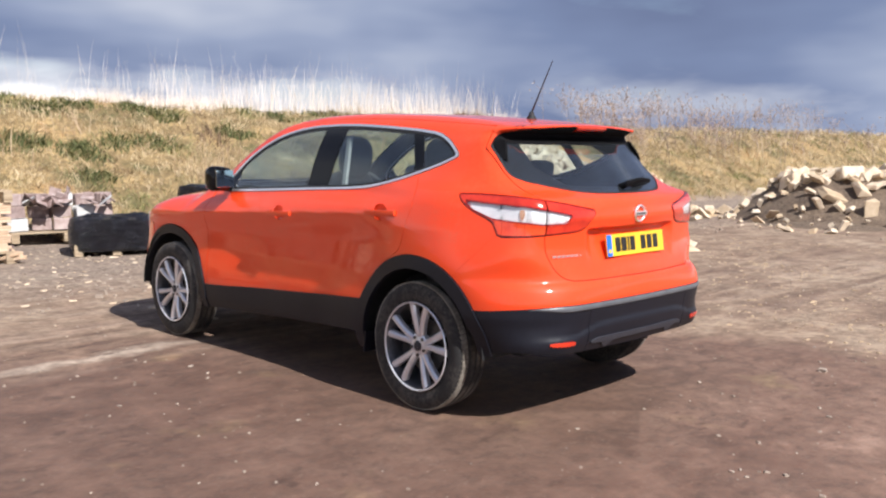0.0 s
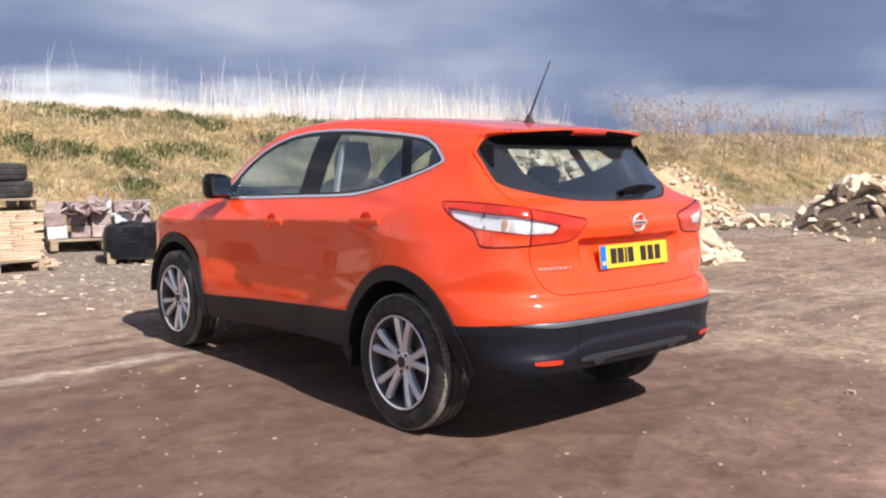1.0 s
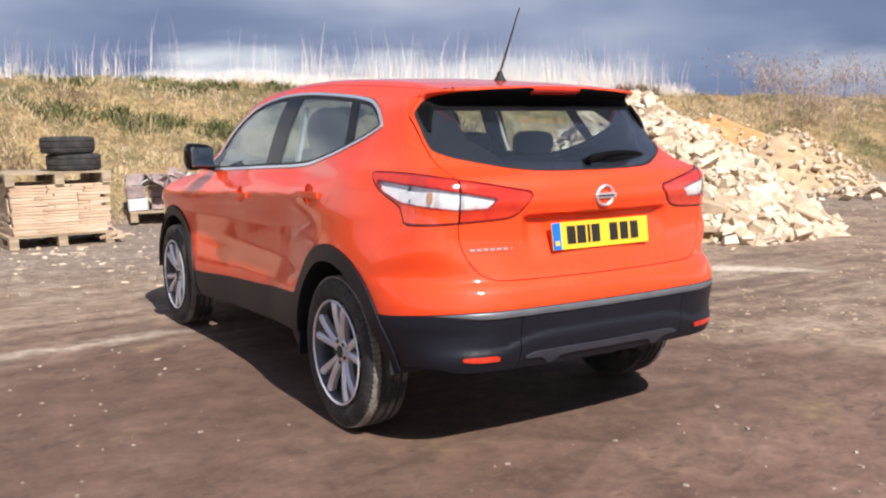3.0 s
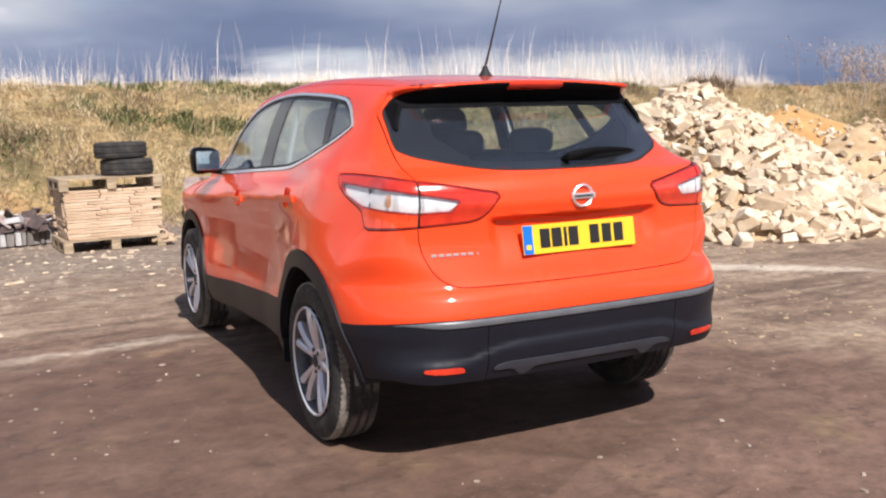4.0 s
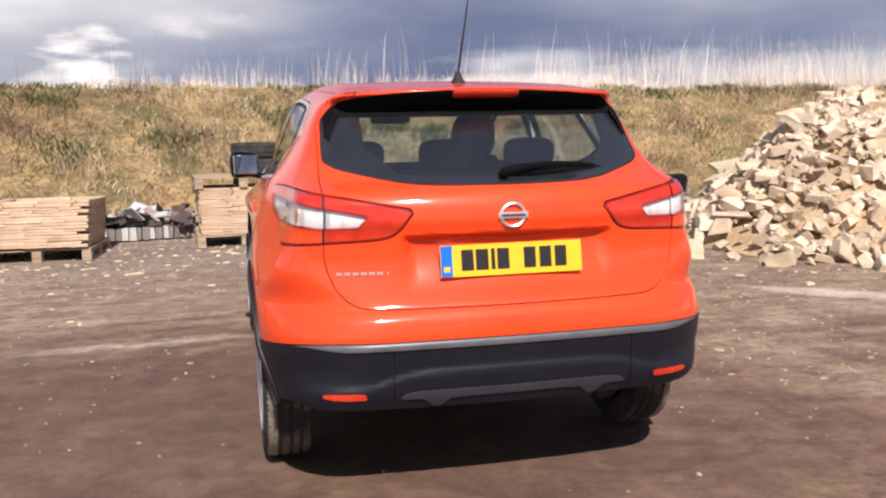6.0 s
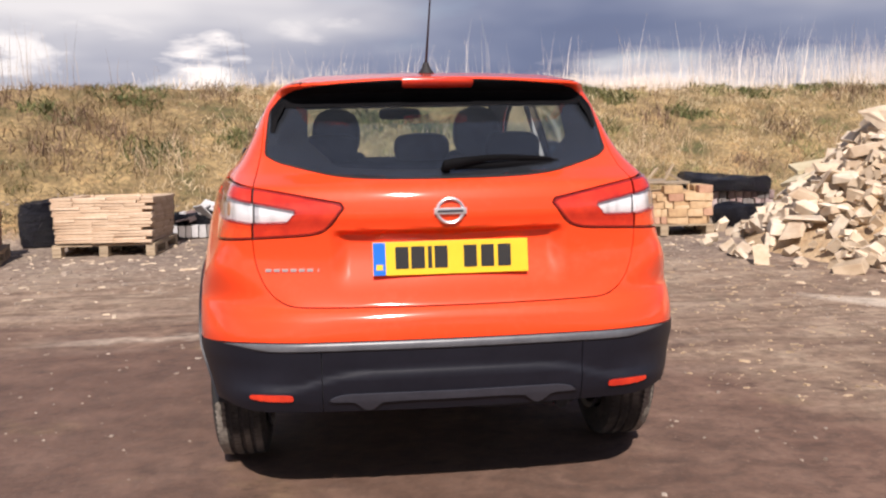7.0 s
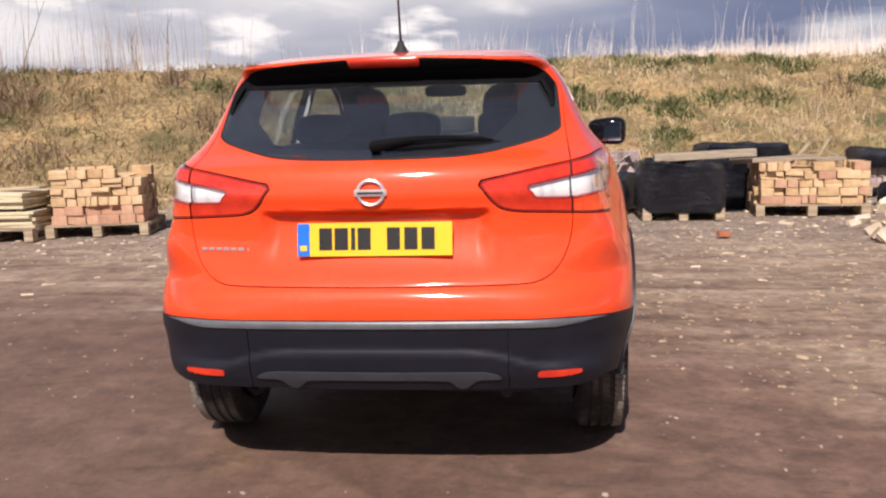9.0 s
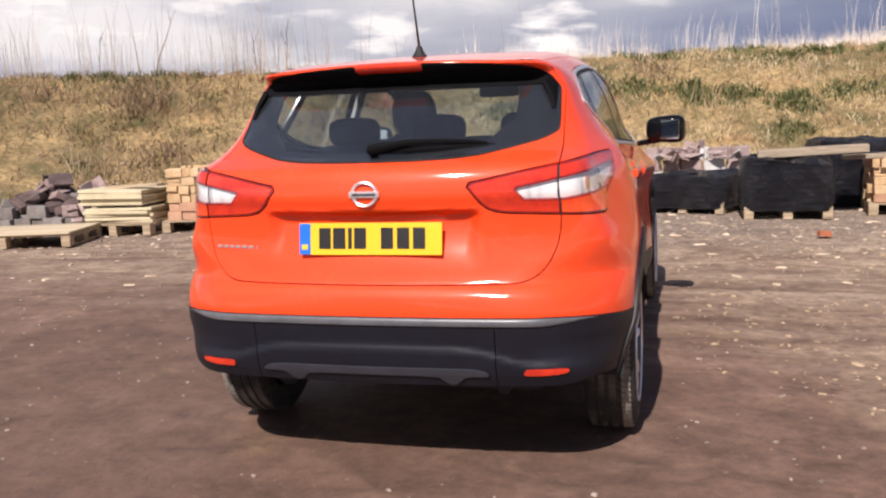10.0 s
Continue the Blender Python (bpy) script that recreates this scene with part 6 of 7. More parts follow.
def heap(label, cx, cy, rx, ry, h, n_parts, n_rest, size, seed, facing, shape=None, soil=RUBBLE_SOIL, material=STONE, turn=0.0, where=None, stained=0.22, slabs=0, earthy=None):
    """A mound of earth and rubble with broken stones all over it."""
    rng = np.random.RandomState(seed)
    root = thing("stone_heap", label, "stone heap", m=pose(cx, cy, 0, 0, 0, turn))
    prof = shape or (lambda u, w: np.clip(1 - np.hypot(u, w) ** 1.15, 0, 1))

    def height(x, y):
        return h * prof(x / rx, y / ry) + 0.05 * h * wave(x * 3, y * 3, 1.1, seed)
    n = 60
    us = np.linspace(-1.1, 1.1, n)
    X, Y = np.meshgrid(us * rx, us * ry)
    Z = height(X, Y) - 0.10
    ids = np.arange(n * n).reshape(n, n)
    raw("mound", np.stack([X, Y, Z], -1).reshape(-1, 3), np.stack([ids[:-1, :-1], ids[:-1, 1:], ids[1:, 1:], ids[1:, :-1]], -1).reshape(-1, 4), soil, root, "earth and fine rubble")
    meshes = [chip_mesh("stone", rng, (size * rng.uniform(0.7, 1.7), size * rng.uniform(0.5, 1.1), size * rng.uniform(0.22, 0.58)), EARTHY if i < 24 * stained else material) for i in range(24)]
    spots = []
    while len(spots) < n_parts + n_rest:
        u, w = rng.uniform(-1.02, 1.02, 2)
        if np.hypot(u, w) < 1.02 and (where is None or rng.rand() < where(u, w)):
            spots.append((u * rx, w * ry))
    spots.sort(key=lambda q: q[0] * facing[0] + q[1] * facing[1])
    rest = {material: [], EARTHY: []}
    for i, (x, y) in enumerate(spots):
        z = float(height(np.array(x), np.array(y)))
        k = (0.38 + 0.95 * rng.uniform(0, 1) ** 1.5) * (1.4 if rng.rand() < 0.10 else 1) * (1.0 if i < n_parts else 0.72)
        m = Matrix.Translation((x, y, max(z - 0.02, 0.03))) @ turn_matrix(rng, 0.55)
        if i < n_parts:
            pick = rng.randint(len(meshes))
            if earthy is not None and rng.rand() < earthy(x / rx, y / ry):
                pick = rng.randint(max(1, int(24 * stained)))
            o = new("stone", meshes[pick])
            o.parent = root
            o.matrix_basis = m @ Matrix.Scale(k, 4)
        else:
            c, f = chip(rng, size * rng.uniform(0.7, 1.5) * k, size * rng.uniform(0.5, 1.0) * k, size * rng.uniform(0.35, 0.7) * k)
            M = np.array(m)
            rest[EARTHY if rng.rand() < (stained if earthy is None else max(stained, earthy(x / rx, y / ry))) else material].append((c @ M[:3, :3].T + M[:3, 3], f))
    for i in range(slabs):
        u = rng.uniform(-0.70, 0.05)
        w = 0.12 + rng.uniform(-0.16, 0.16) + 0.25 * u
        z = float(height(np.array(u * rx), np.array(w * ry)))
        o = new("stone", meshes[len(meshes) - 1 - i % 12])
        o.parent = root
        o.matrix_basis = Matrix.Translation((u * rx, w * ry, z + 0.02)) @ turn_matrix(rng, 0.35) @ Matrix.Diagonal((rng.uniform(1.4, 2.0), rng.uniform(1.4, 2.0), rng.uniform(0.9, 1.2), 1))
    for mat, lot in rest.items():
        if lot:
            o = raw("rest_of_stone", np.concatenate([v for v, f in lot]), np.concatenate([f + 8 * i for i, (v, f) in enumerate(lot)]), mat, root, "", False)
            o["kind"] = "stuff"
    return root


def on_soil(u, w):
    """The slipped, earthy flank of the big heap."""
    return u < -0.24 and w < -0.02 and 0.36 < math.hypot(u, w) < 0.80


# the big heap beside the car: steep towards the yard, trailing off to the right
heap("large heap of broken buff sandstone beside the yard", 6.2, 6.4, 2.55, 2.6, 1.77, 278, 3300, 0.205, 11, (0.15, 1.0),
     shape=lambda u, w: np.clip(1 - np.hypot(u * np.where(u < 0, 1.25, 1.0), w) ** 1.15, 0, 1) * (1 - 0.45 * step(0.15, 0.75, -u)),
     where=lambda u, w: (0.38 if on_soil(u, w) else 1.0) if u > -0.66 and math.hypot(u, w) < (0.86 if u < -0.25 else 1.02) else 0.05, slabs=20, earthy=lambda u, w: 0.75 if on_soil(u, w) else 0.0)
heap("lower heap of broken sandstone behind the large one", 7.9, 7.9, 2.1, 2.0, 1.25, 90, 160, 0.20, 12, (0.1, 1.0))
heap("orange clay slope strewn with rubble", 13.3, 11.2, 3.3, 2.9, 1.65, 80, 260, 0.14, 13, (0.1, 1.0), soil=SOIL, where=lambda u, w: 0.06 + 0.5 * (w < -0.35 - 0.6 * u))
heap("tan mound of earth and small broken stone", 13.3, 9.3, 2.5, 1.5, 1.28, 120, 420, 0.13, 17, (0.3, 1.0), where=lambda u, w: 0.25 + 0.75 * (u > -0.1), stained=0.35)
heap("rubble pile of broken slabs on dark earth", 15.6, 4.6, 3.3, 2.7, 0.92, 220, 240, 0.27, 14, (0.6, 1.0), soil=DARK_SOIL,
     shape=lambda u, w: np.clip(1.9 * (1 - np.hypot(u, w) ** 1.3), 0, 1), where=lambda u, w: 0.9 if np.hypot(u, w) < 0.62 else 0.14)
heap("low spread of dark earth with a few stones", 13.2, 4.2, 2.3, 2.0, 0.22, 26, 40, 0.12, 16, (0.6, 1.0), soil=DARK_SOIL)
heap("scattered stones at the edge of the yard", 13.0, 7.3, 2.2, 0.9, 0.14, 50, 50, 0.17, 15, (0.6, 1.0))


# ---- pallets and stacks ----
def pallet(m, label="weathered wooden pallet on the dirt", w=1.15, d=1.0, material=None):
    """Deck boards over three bearers of blocks, with bottom boards; 0.14 m high, its front along x."""
    root = thing("wooden_pallet", label, "pallet", "pallets in the yard", m)
    mat = material or WOOD
    for i in range(7):
        bm = bmesh.new()
        box(bm, w, d / 7 - 0.025, 0.02, (0, (i - 3) * d / 7, 0.13))
        part("deck_board", bm, mat, root)
    for x in (-1, 0, 1):
        bm = bmesh.new()
        box(bm, 0.10, d, 0.02, (x * (w / 2 - 0.05), 0, 0.110))
        part("bearer_board", bm, mat, root)
        bm = bmesh.new()
        box(bm, 0.10, d, 0.018, (x * (w / 2 - 0.05), 0, 0.009))
        part("bottom_board", bm, mat, root)
        for y in (-1, 0, 1):
            bm = bmesh.new()
            box(bm, 0.10, 0.12, 0.082, (x * (w / 2 - 0.05), y * (d / 2 - 0.06), 0.059), 0.004)
            part("block", bm, mat, root)
    return root


def block_mesh(name, size, material, seed=0, worn=0.0035):
    bm = bmesh.new()
    rng = np.random.RandomState(seed)
    box(bm, *size, bevel=0.0)
    for q in bm.verts:
        q.co += Vector(rng.uniform(-worn, worn, 3))
    bmesh.ops.bevel(bm, geom=bm.edges[:], offset=0.005, segments=1, affect="EDGES")
    return to_mesh(name, bm, material)


def courses(name, label, category, m, w, d, rows, size, material, seed, ragged=0.02, skip=0.0, group="stacks of building stone", alt=None, piece="brick", low_rows=0, mixed=0.0, flare=0.0):
    """A dry stack of blocks, course upon course; only a core fills its middle. alt: a second stone, in the lowest low_rows or mixed in;
    mixed: how often a length of a course is two thin pieces, or ends turned outwards, in place of one."""
    rng = np.random.RandomState(seed)
    root = thing(name, label, category, group, m)

    def pieces(mat, n):
        return [block_mesh(piece, (size[0] * k, size[1], size[2]), mat, seed + n + i, 0.006 if mixed else 0.0035) for i, k in enumerate((0.62, 0.8, 0.95, 1.1))]
    first, second = pieces(material, 0), pieces(alt, 9) if alt else []
    length_of = {me.name: max(abs(q.co.x) for q in me.vertices) * 2 for me in first + second}

    def lay(me, face, x, y, z, sx=1.0, sz=1.0):
        o = new(piece, me)
        o.parent = root
        o.matrix_basis = pose(0, 0, 0, 0, 0, face * 90) @ pose(x, y, z, rng.normal(0, 0.8), rng.normal(0, 0.8) if mixed else 0, rng.normal(0, 1.6 if mixed else 0.6)) @ Matrix.Diagonal((sx * 0.982, 1, sz * 0.98, 1))
    for r in range(rows):
        for face in range(4):
            span, depth = (w, d) if face % 2 == 0 else (d - 2 * size[1], w)
            x = -span / 2 + rng.uniform(0, 0.02)
            while x < span / 2 - size[0] * 0.3:
                use_second = second and (r < low_rows if low_rows else rng.rand() < 0.33)
                me = (second if use_second else first)[rng.randint(4)]
                length = min(length_of[me.name], span / 2 - x + 0.02)
                scale = length / length_of[me.name]
                wide = 1 - flare * (1 - r / rows)
                y = (-depth / 2 * (wide if face % 2 else 1)) + size[1] / 2 + rng.uniform(-ragged, ragged) * (0.35 if flare and face % 2 else 1)
                if not (r == rows - 1 and rng.rand() < skip):
                    if rng.rand() < mixed and length > 0.1:
                        cut = rng.uniform(0.4, 0.6)
                        if rng.rand() < 0.5:
                            for dz, hh in ((cut / 2, cut), ((1 + cut) / 2, 1 - cut)):
                                lay(me, face, x + length / 2, y + rng.uniform(-ragged, ragged), (r + dz) * size[2], scale, hh)
                        else:
                            for dx, ww in ((cut / 2, cut), ((1 + cut) / 2, 1 - cut)):
                                lay(me, face, x + length * dx, y + rng.uniform(-ragged, ragged), (r + 0.5) * size[2], scale * ww * 0.96)
                    else:
                        lay(me, face, (x + length / 2) * (wide if face % 2 == 0 else 1), y, (r + 0.5) * size[2], scale)
                x += length
    bm = bmesh.new()
    box(bm, w - size[1] * 1.6, d - size[1] * 1.6, rows * size[2] - 0.03 - (size[2] * 0.5 if skip else 0), (0, 0, (rows * size[2] - (size[2] * 0.5 if skip else 0)) / 2 - 0.02), 0.01)
    part("core", bm, material, root)
    return root


def jumble(name, label, category, m, n, w, d, h, sizes, materials, seed, piece="block", tip=0.5):
    """Pieces thrown on a low pile: higher towards its middle, every one tipped its own way."""
    rng = np.random.RandomState(seed)
    root = thing(name, label, category, "jumbled building stuff", m)
    kinds = [block_mesh(piece, q, mat, seed + i) for i, (q, mat) in enumerate((q, mat) for q in sizes for mat in materials)]
    for i in range(n):
        u, v = rng.uniform(-1, 1, 2)
        level = rng.uniform(0, 1) * h * max(0.15, 1 - 0.7 * max(abs(u), abs(v)) ** 2)
        o = new(piece, kinds[rng.randint(len(kinds))])
        o.parent = root
        o.matrix_basis = Matrix.Translation((u * w / 2, v * d / 2, 0.04 + level)) @ turn_matrix(rng, tip * (0.3 + level / max(h, 0.01)))
    return root


def wrapped(label, m, w, d, h, seed, sag=0.05):
    """A pallet load wound in black film, its top uneven and its sides in folds."""
    root = thing("wrapped_load", label, "wrapped pallet", "film-wrapped pallet loads", m)
    n, k = 30, 14
    bm = bmesh.new()
    rng = np.random.RandomState(seed)
    per = []
    for i in range(n * 4):
        s, t = divmod(i, n)
        t = t / n * 2 - 1
        e = 7.0
        x, y = ((t, -1), (1, t), (-t, 1), (-1, -t))[s]
        q = (abs(x) ** e + abs(y) ** e) ** (1 / e)
        per.append((x / q, y / q))
    grid = []
    for j in range(k + 1):
        z = j / k
        row = []
        for i, (x, y) in enumerate(per):
            fold = 0.008 * math.sin(i * 0.5 + 5 * z + seed) + 0.012 * math.sin(z * 30 + 1.3 * math.sin(i * 0.07 + seed)) + 0.005 * rng.uniform(-1, 1) - 0.05 * max(0, z - 0.8) / 0.2
            bulge = 1 + 0.02 * math.sin(z * 3.1) + fold
            row.append(bm.verts.new((x * w / 2 * bulge, y * d / 2 * bulge, z * h * (1 - sag * 0.5 * (1 + math.sin(i * 0.11 + seed))))))
        grid.append(row)
    m_ = n * 4
    for j in range(k):
        for i in range(m_):
            bm.faces.new((grid[j][i], grid[j][(i + 1) % m_], grid[j + 1][(i + 1) % m_], grid[j + 1][i]))
    brim = [tuple(q.co) for q in grid[-1]]
    bm.faces.new(grid[0][::-1])
    bmesh.ops.recalc_face_normals(bm, faces=bm.faces)
    part("side_wrap", bm, FILM, root, "creased black stretch film", True)
    # the sheet laps a hand's width over the sides, its hem uneven
    bm = bmesh.new()
    hem = [bm.verts.new((x * 1.016, y * 1.016, z - 0.05 - 0.03 * math.sin(i * 0.23 + seed) - 0.012 * rng.uniform(0, 1))) for i, (x, y, z) in enumerate(brim)]
    over = [bm.verts.new((x * 1.012, y * 1.012, z + 0.004)) for x, y, z in brim]
    for i in range(m_):
        bm.faces.new((hem[i], hem[(i + 1) % m_], over[(i + 1) % m_], over[i]))
    prev = over
    for s in (0.8, 0.55, 0.3):
        row = [bm.verts.new((x * s, y * s, h * (1 - sag * 0.4) + 0.006 + rng.uniform(-0.012, 0.018) + 0.03 * math.sin(x * 9 + seed) * s)) for x, y, z in brim]
        for i in range(m_):
            bm.faces.new((prev[i], prev[(i + 1) % m_], row[(i + 1) % m_], row[i]))
        prev = row
    bm.faces.new(prev)
    bmesh.ops.recalc_face_normals(bm, faces=bm.faces)
    part("top_sheet", bm, FILM, root, "loose sheet over the top", True)
    return root


def plank(m, size, label="weathered timber plank lying on a stack", material=None):
    bm = bmesh.new()
    box(bm, *size, bevel=0.006)
    ob = new("timber_plank", to_mesh("timber_plank", bm, material or WOOD_GREY))
    ob.matrix_basis = m
    return tagged(ob, label, "plank")


def tyre_thing(m, label, seed):
    bm = bmesh.new()
    lathe(bm, [(0.185, -0.075), (0.20, -0.09), (0.24, -0.10), (0.28, -0.095), (0.300, -0.080), (0.306, -0.05), (0.300, -0.045), (0.300, -0.030), (0.307, -0.025), (0.307, 0.0),
               (0.307, 0.025), (0.300, 0.030), (0.300, 0.045), (0.306, 0.05), (0.300, 0.080), (0.28, 0.095), (0.24, 0.10), (0.20, 0.09), (0.185, 0.075), (0.185, -0.075)], 56, "z")
    ob = new("used_tyre", to_mesh("used_tyre", bm, RUBBER, True))
    ob.matrix_basis = m
    return tagged(ob, label, "tyre", "old tyres on a pallet")


H = 0.14
# stack one: thin walling stone, an empty pallet on top with two tyres
A = pose(-0.82, 8.82, 0, 0, 0, 4)
pallet(A)
courses("walling_stone_stack", "stack of thin buff walling stones on a pallet", "stone stack", A @ pose(0, 0, H), 1.10, 0.95, 17, (0.42, 0.14, 0.0335), WALLING, 3, 0.007, flare=0.04)
pallet(A @ pose(0.0, 0, H + 17 * 0.0335 + 0.004), "empty weathered pallet laid on a stone stack")
top = H + 17 * 0.0335 + H + 0.004
tyre_thing(A @ pose(0.26, -0.12, top + 0.10), "worn black car tyre lying on a pallet", 1)
tyre_thing(A @ pose(0.20, -0.12, top + 0.302), "worn black car tyre lying on another tyre", 2)
# stack two
B = pose(-3.02, 8.18, 0, 0, 0, -3.5)
pallet(B, d=1.1)
courses("walling_stone_stack", "wide stack of thin buff walling stones on a pallet", "stone stack", B @ pose(0, 0, H, -1.5, 0, 0), 1.15, 1.15, 15, (0.40, 0.15, 0.0345), WALLING, 5, 0.009, flare=0.09)
# stack three: cut blocks, pinkish below
C = pose(-4.66, 7.42, 0, 0, 0, 12)
pallet(C)
courses("cut_stone_stack", "ragged stack of buff and pink cut stone blocks on a pallet", "stone stack", C @ pose(0, 0, H), 1.02, 0.9, 6, (0.21, 0.17, 0.105), BRICK, 7, 0.035, 0.45, alt=BRICK_PINK, low_rows=2, mixed=0.4)
# stack four: paving slabs in two bundles with a bearer between
D = pose(-5.66, 6.98, 0, 0, 0, 3)
pallet(D, w=1.0, d=0.85)
rng = np.random.RandomState(8)
slabs = thing("paving_slab_stack", "uneven stack of pale cream paving slabs on a pallet", "slab stack", "stacks of building stone", D @ pose(0, 0, H))
for i in range(10):
    bm = bmesh.new()
    box(bm, 0.90 * rng.uniform(0.96, 1.02), 0.66, 0.034, (0, 0, 0), 0.005)
    o = part("slab", bm, PAVER, slabs)
    upper = i > 4
    o.matrix_basis = pose(rng.uniform(-0.02, 0.02) + (-0.03 if upper else 0.02), rng.uniform(-0.03, 0.03), 0.019 + i * 0.037 + (0.035 if upper else 0), rng.normal(0, 0.3), rng.normal(0, 0.4), rng.uniform(-2, 2) + (-5 if upper else 0))
for x in (-0.3, 0.3):
    bm = bmesh.new()
    box(bm, 0.07, 0.6, 0.03, (x, 0, 0.2005), 0.003)
    part("bearer", bm, WOOD_GREY, slabs)
plank(D @ pose(0.13, -0.05, H + 0.431, 0, -2.5, -14), (0.86, 0.16, 0.035), "pale board lying on a slab stack", WOOD)
# low pallet with a close board deck
E_ = pose(-6.45, 5.95, 0, 0, 0, 14)
pallet(E_, "low pallet covered with pale boards", 1.55, 0.9)
for i in range(5):
    plank(E_ @ pose(0.0, -0.37 + i * 0.185, H + 0.0125), (1.55, 0.178, 0.022), "pale board on a low pallet", WOOD_PALE)
# dark blocks and tiles behind it
courses("concrete_block_stack", "row of grey concrete blocks stood on the dirt", "block stack", pose(-7.15, 7.35, 0, 0, 0, 10), 1.15, 0.6, 2, (0.23, 0.2, 0.16), SLATE, 9, 0.05, 0.5, alt=TILE, mixed=0.2)
jumble("tile_and_block_heap", "jumbled heap of dark tiles and grey blocks", "tile heap", pose(-7.0, 7.55, 0.18, 0, 0, 8), 60, 1.3, 0.7, 0.46, ((0.26, 0.17, 0.018), (0.22, 0.2, 0.1), (0.3, 0.2, 0.04)), (TILE_DARK, SLATE, TILE), 61)
jumble("tile_heap", "low spill of dark red tiles", "tile heap", pose(-6.35, 7.3, 0.0, 0, 0, 8), 26, 0.5, 0.5, 0.22, ((0.26, 0.17, 0.018), (0.24, 0.15, 0.05)), (TILE_DARK, TILE), 62)
# between stacks one and two: grey blocks and a film-wrapped bundle
courses("grey_block_stack", "low stack of grey blocks with white wrappers", "block stack", pose(-2.05, 9.75, 0, 0, 0, 12), 1.25, 0.6, 1, (0.085, 0.2, 0.17), SLATE, 10, 0.02, 0.0, alt=WHITE, mixed=0.3)
jumble("dark_tile_heap", "jumble of dark tiles and pale wrappers between the stacks", "tile heap", pose(-1.85, 9.72, 0.15, 0, 0, 10), 46, 1.3, 0.6, 0.28, ((0.26, 0.17, 0.018), (0.2, 0.1, 0.07), (0.16, 0.12, 0.02)), (TILE_DARK, TILE_DARK, TILE, WHITE), 63)
jumble("broken_stone_spill", "broken stone spilt beside a stack", "stone spill", pose(-0.20, 8.75, 0, 0, 0, 0), 22, 0.16, 0.8, 0.16, ((0.16, 0.1, 0.03), (0.11, 0.08, 0.05), (0.2, 0.12, 0.035)), (WALLING, TILE_DARK, WALLING), 64, "stone")
courses("grey_block_stack", "few dark tiles stood on grey blocks", "block stack", pose(-1.62, 9.95, 0, 0, 0, 30), 0.5, 0.5, 3, (0.17, 0.15, 0.11), TILE, 31, 0.03, 0.4)
wrapped("long black film-wrapped bundle on grey blocks", pose(-2.25, 9.70, 0.172, 0, 3, 9), 0.8, 0.5, 0.13, 2)
plank(pose(-2.2, 9.8, 0.36, 0, -12, 20), (0.16, 0.12, 0.11), "pale block on a film-wrapped bundle", SLATE)
wrapped("black film-wrapped load behind the stone stacks", pose(-3.95, 9.3, 0, 0, 0, 10), 1.0, 0.9, 0.55, 3)
# low wrapped load ahead of the car, with tiles behind it
Fm = pose(1.18, 8.80, 0, 0, 0, -20)
pallet(Fm, "pallet under a low wrapped load", 1.0, 0.95)
wrapped("low black film-wrapped pallet load", Fm @ pose(0, 0, 0.055), 1.06, 1.01, 0.405, 4, 0.10)
def leaning_tiles(label, m, n, size, lean, seed, material=None):
    """Roof tiles stood on edge and leaning on one another."""
    rng = np.random.RandomState(seed)
    root = thing("roof_tile_stack", label, "tile stack", "stacks of roof tiles", m)
    me = block_mesh("tile", (size[0], size[1], size[2]), material or TILE, seed)
    for i in range(n):
        o = new("tile", me)
        o.parent = root
        o.matrix_basis = pose(rng.uniform(-0.012, 0.012), i * (size[1] + 0.011) - n * size[1] / 2, size[2] / 2 * math.cos(radians(lean)) + 0.01, lean + rng.normal(0, 1.5), rng.normal(0, 1.5), 0)
    return root


T = pose(1.2, 10.55, 0.03, 0, 0, -10)
pallet(T, "pallet under jumbled roof tiles", 1.45, 0.85)
rng = np.random.RandomState(33)
for i in range(15):
    col_, row_ = i % 5, i // 5
    wrap = i in (0, 3, 8, 12)
    turned = rng.uniform(-12, 12) if row_ < 2 else rng.uniform(-40, 40)
    leaning_tiles("pale wrapped bundle among plum roof tiles" if wrap else "leaning stack of dusty plum roof tiles",
                  T @ pose(-0.60 + col_ * 0.30 + rng.uniform(-0.03, 0.03), -0.18 + rng.uniform(-0.08, 0.10) + 0.06 * row_, H + 0.002 + row_ * 0.170, rng.normal(0, 2), rng.normal(0, 4), turned),
                  9, (0.25, 0.013, 0.165), rng.uniform(-30, 30) if row_ == 2 else rng.uniform(-12, 12), 40 + i, WHITE if wrap else None)
jumble("roof_tile_heap", "loose roof tiles thrown on the stacked ones", "tile heap", T @ pose(0.1, -0.2, H + 0.36), 22, 1.2, 0.4, 0.14, ((0.25, 0.16, 0.014), (0.2, 0.16, 0.014)), (TILE, TILE, TILE, TILE, WHITE), 65, "tile", 0.9)
# tall wrapped load with a plank on top
Gm = pose(2.15, 8.12, 0, 0, 0, 0)
pallet(Gm, "pallet under a tall wrapped load", 0.92, 0.92)
wrapped("tall black film-wrapped pallet load", Gm @ pose(0, 0, 0.092), 0.97, 0.97, 0.593, 5, 0.16)
plank(pose(2.42, 7.98, 0.728, 0, -2.2, -1), (1.15, 0.22, 0.085))
wrapped("black film-wrapped load behind the others", pose(3.1, 9.3, 0, 0, 0, 5), 1.1, 0.9, 0.80, 6)
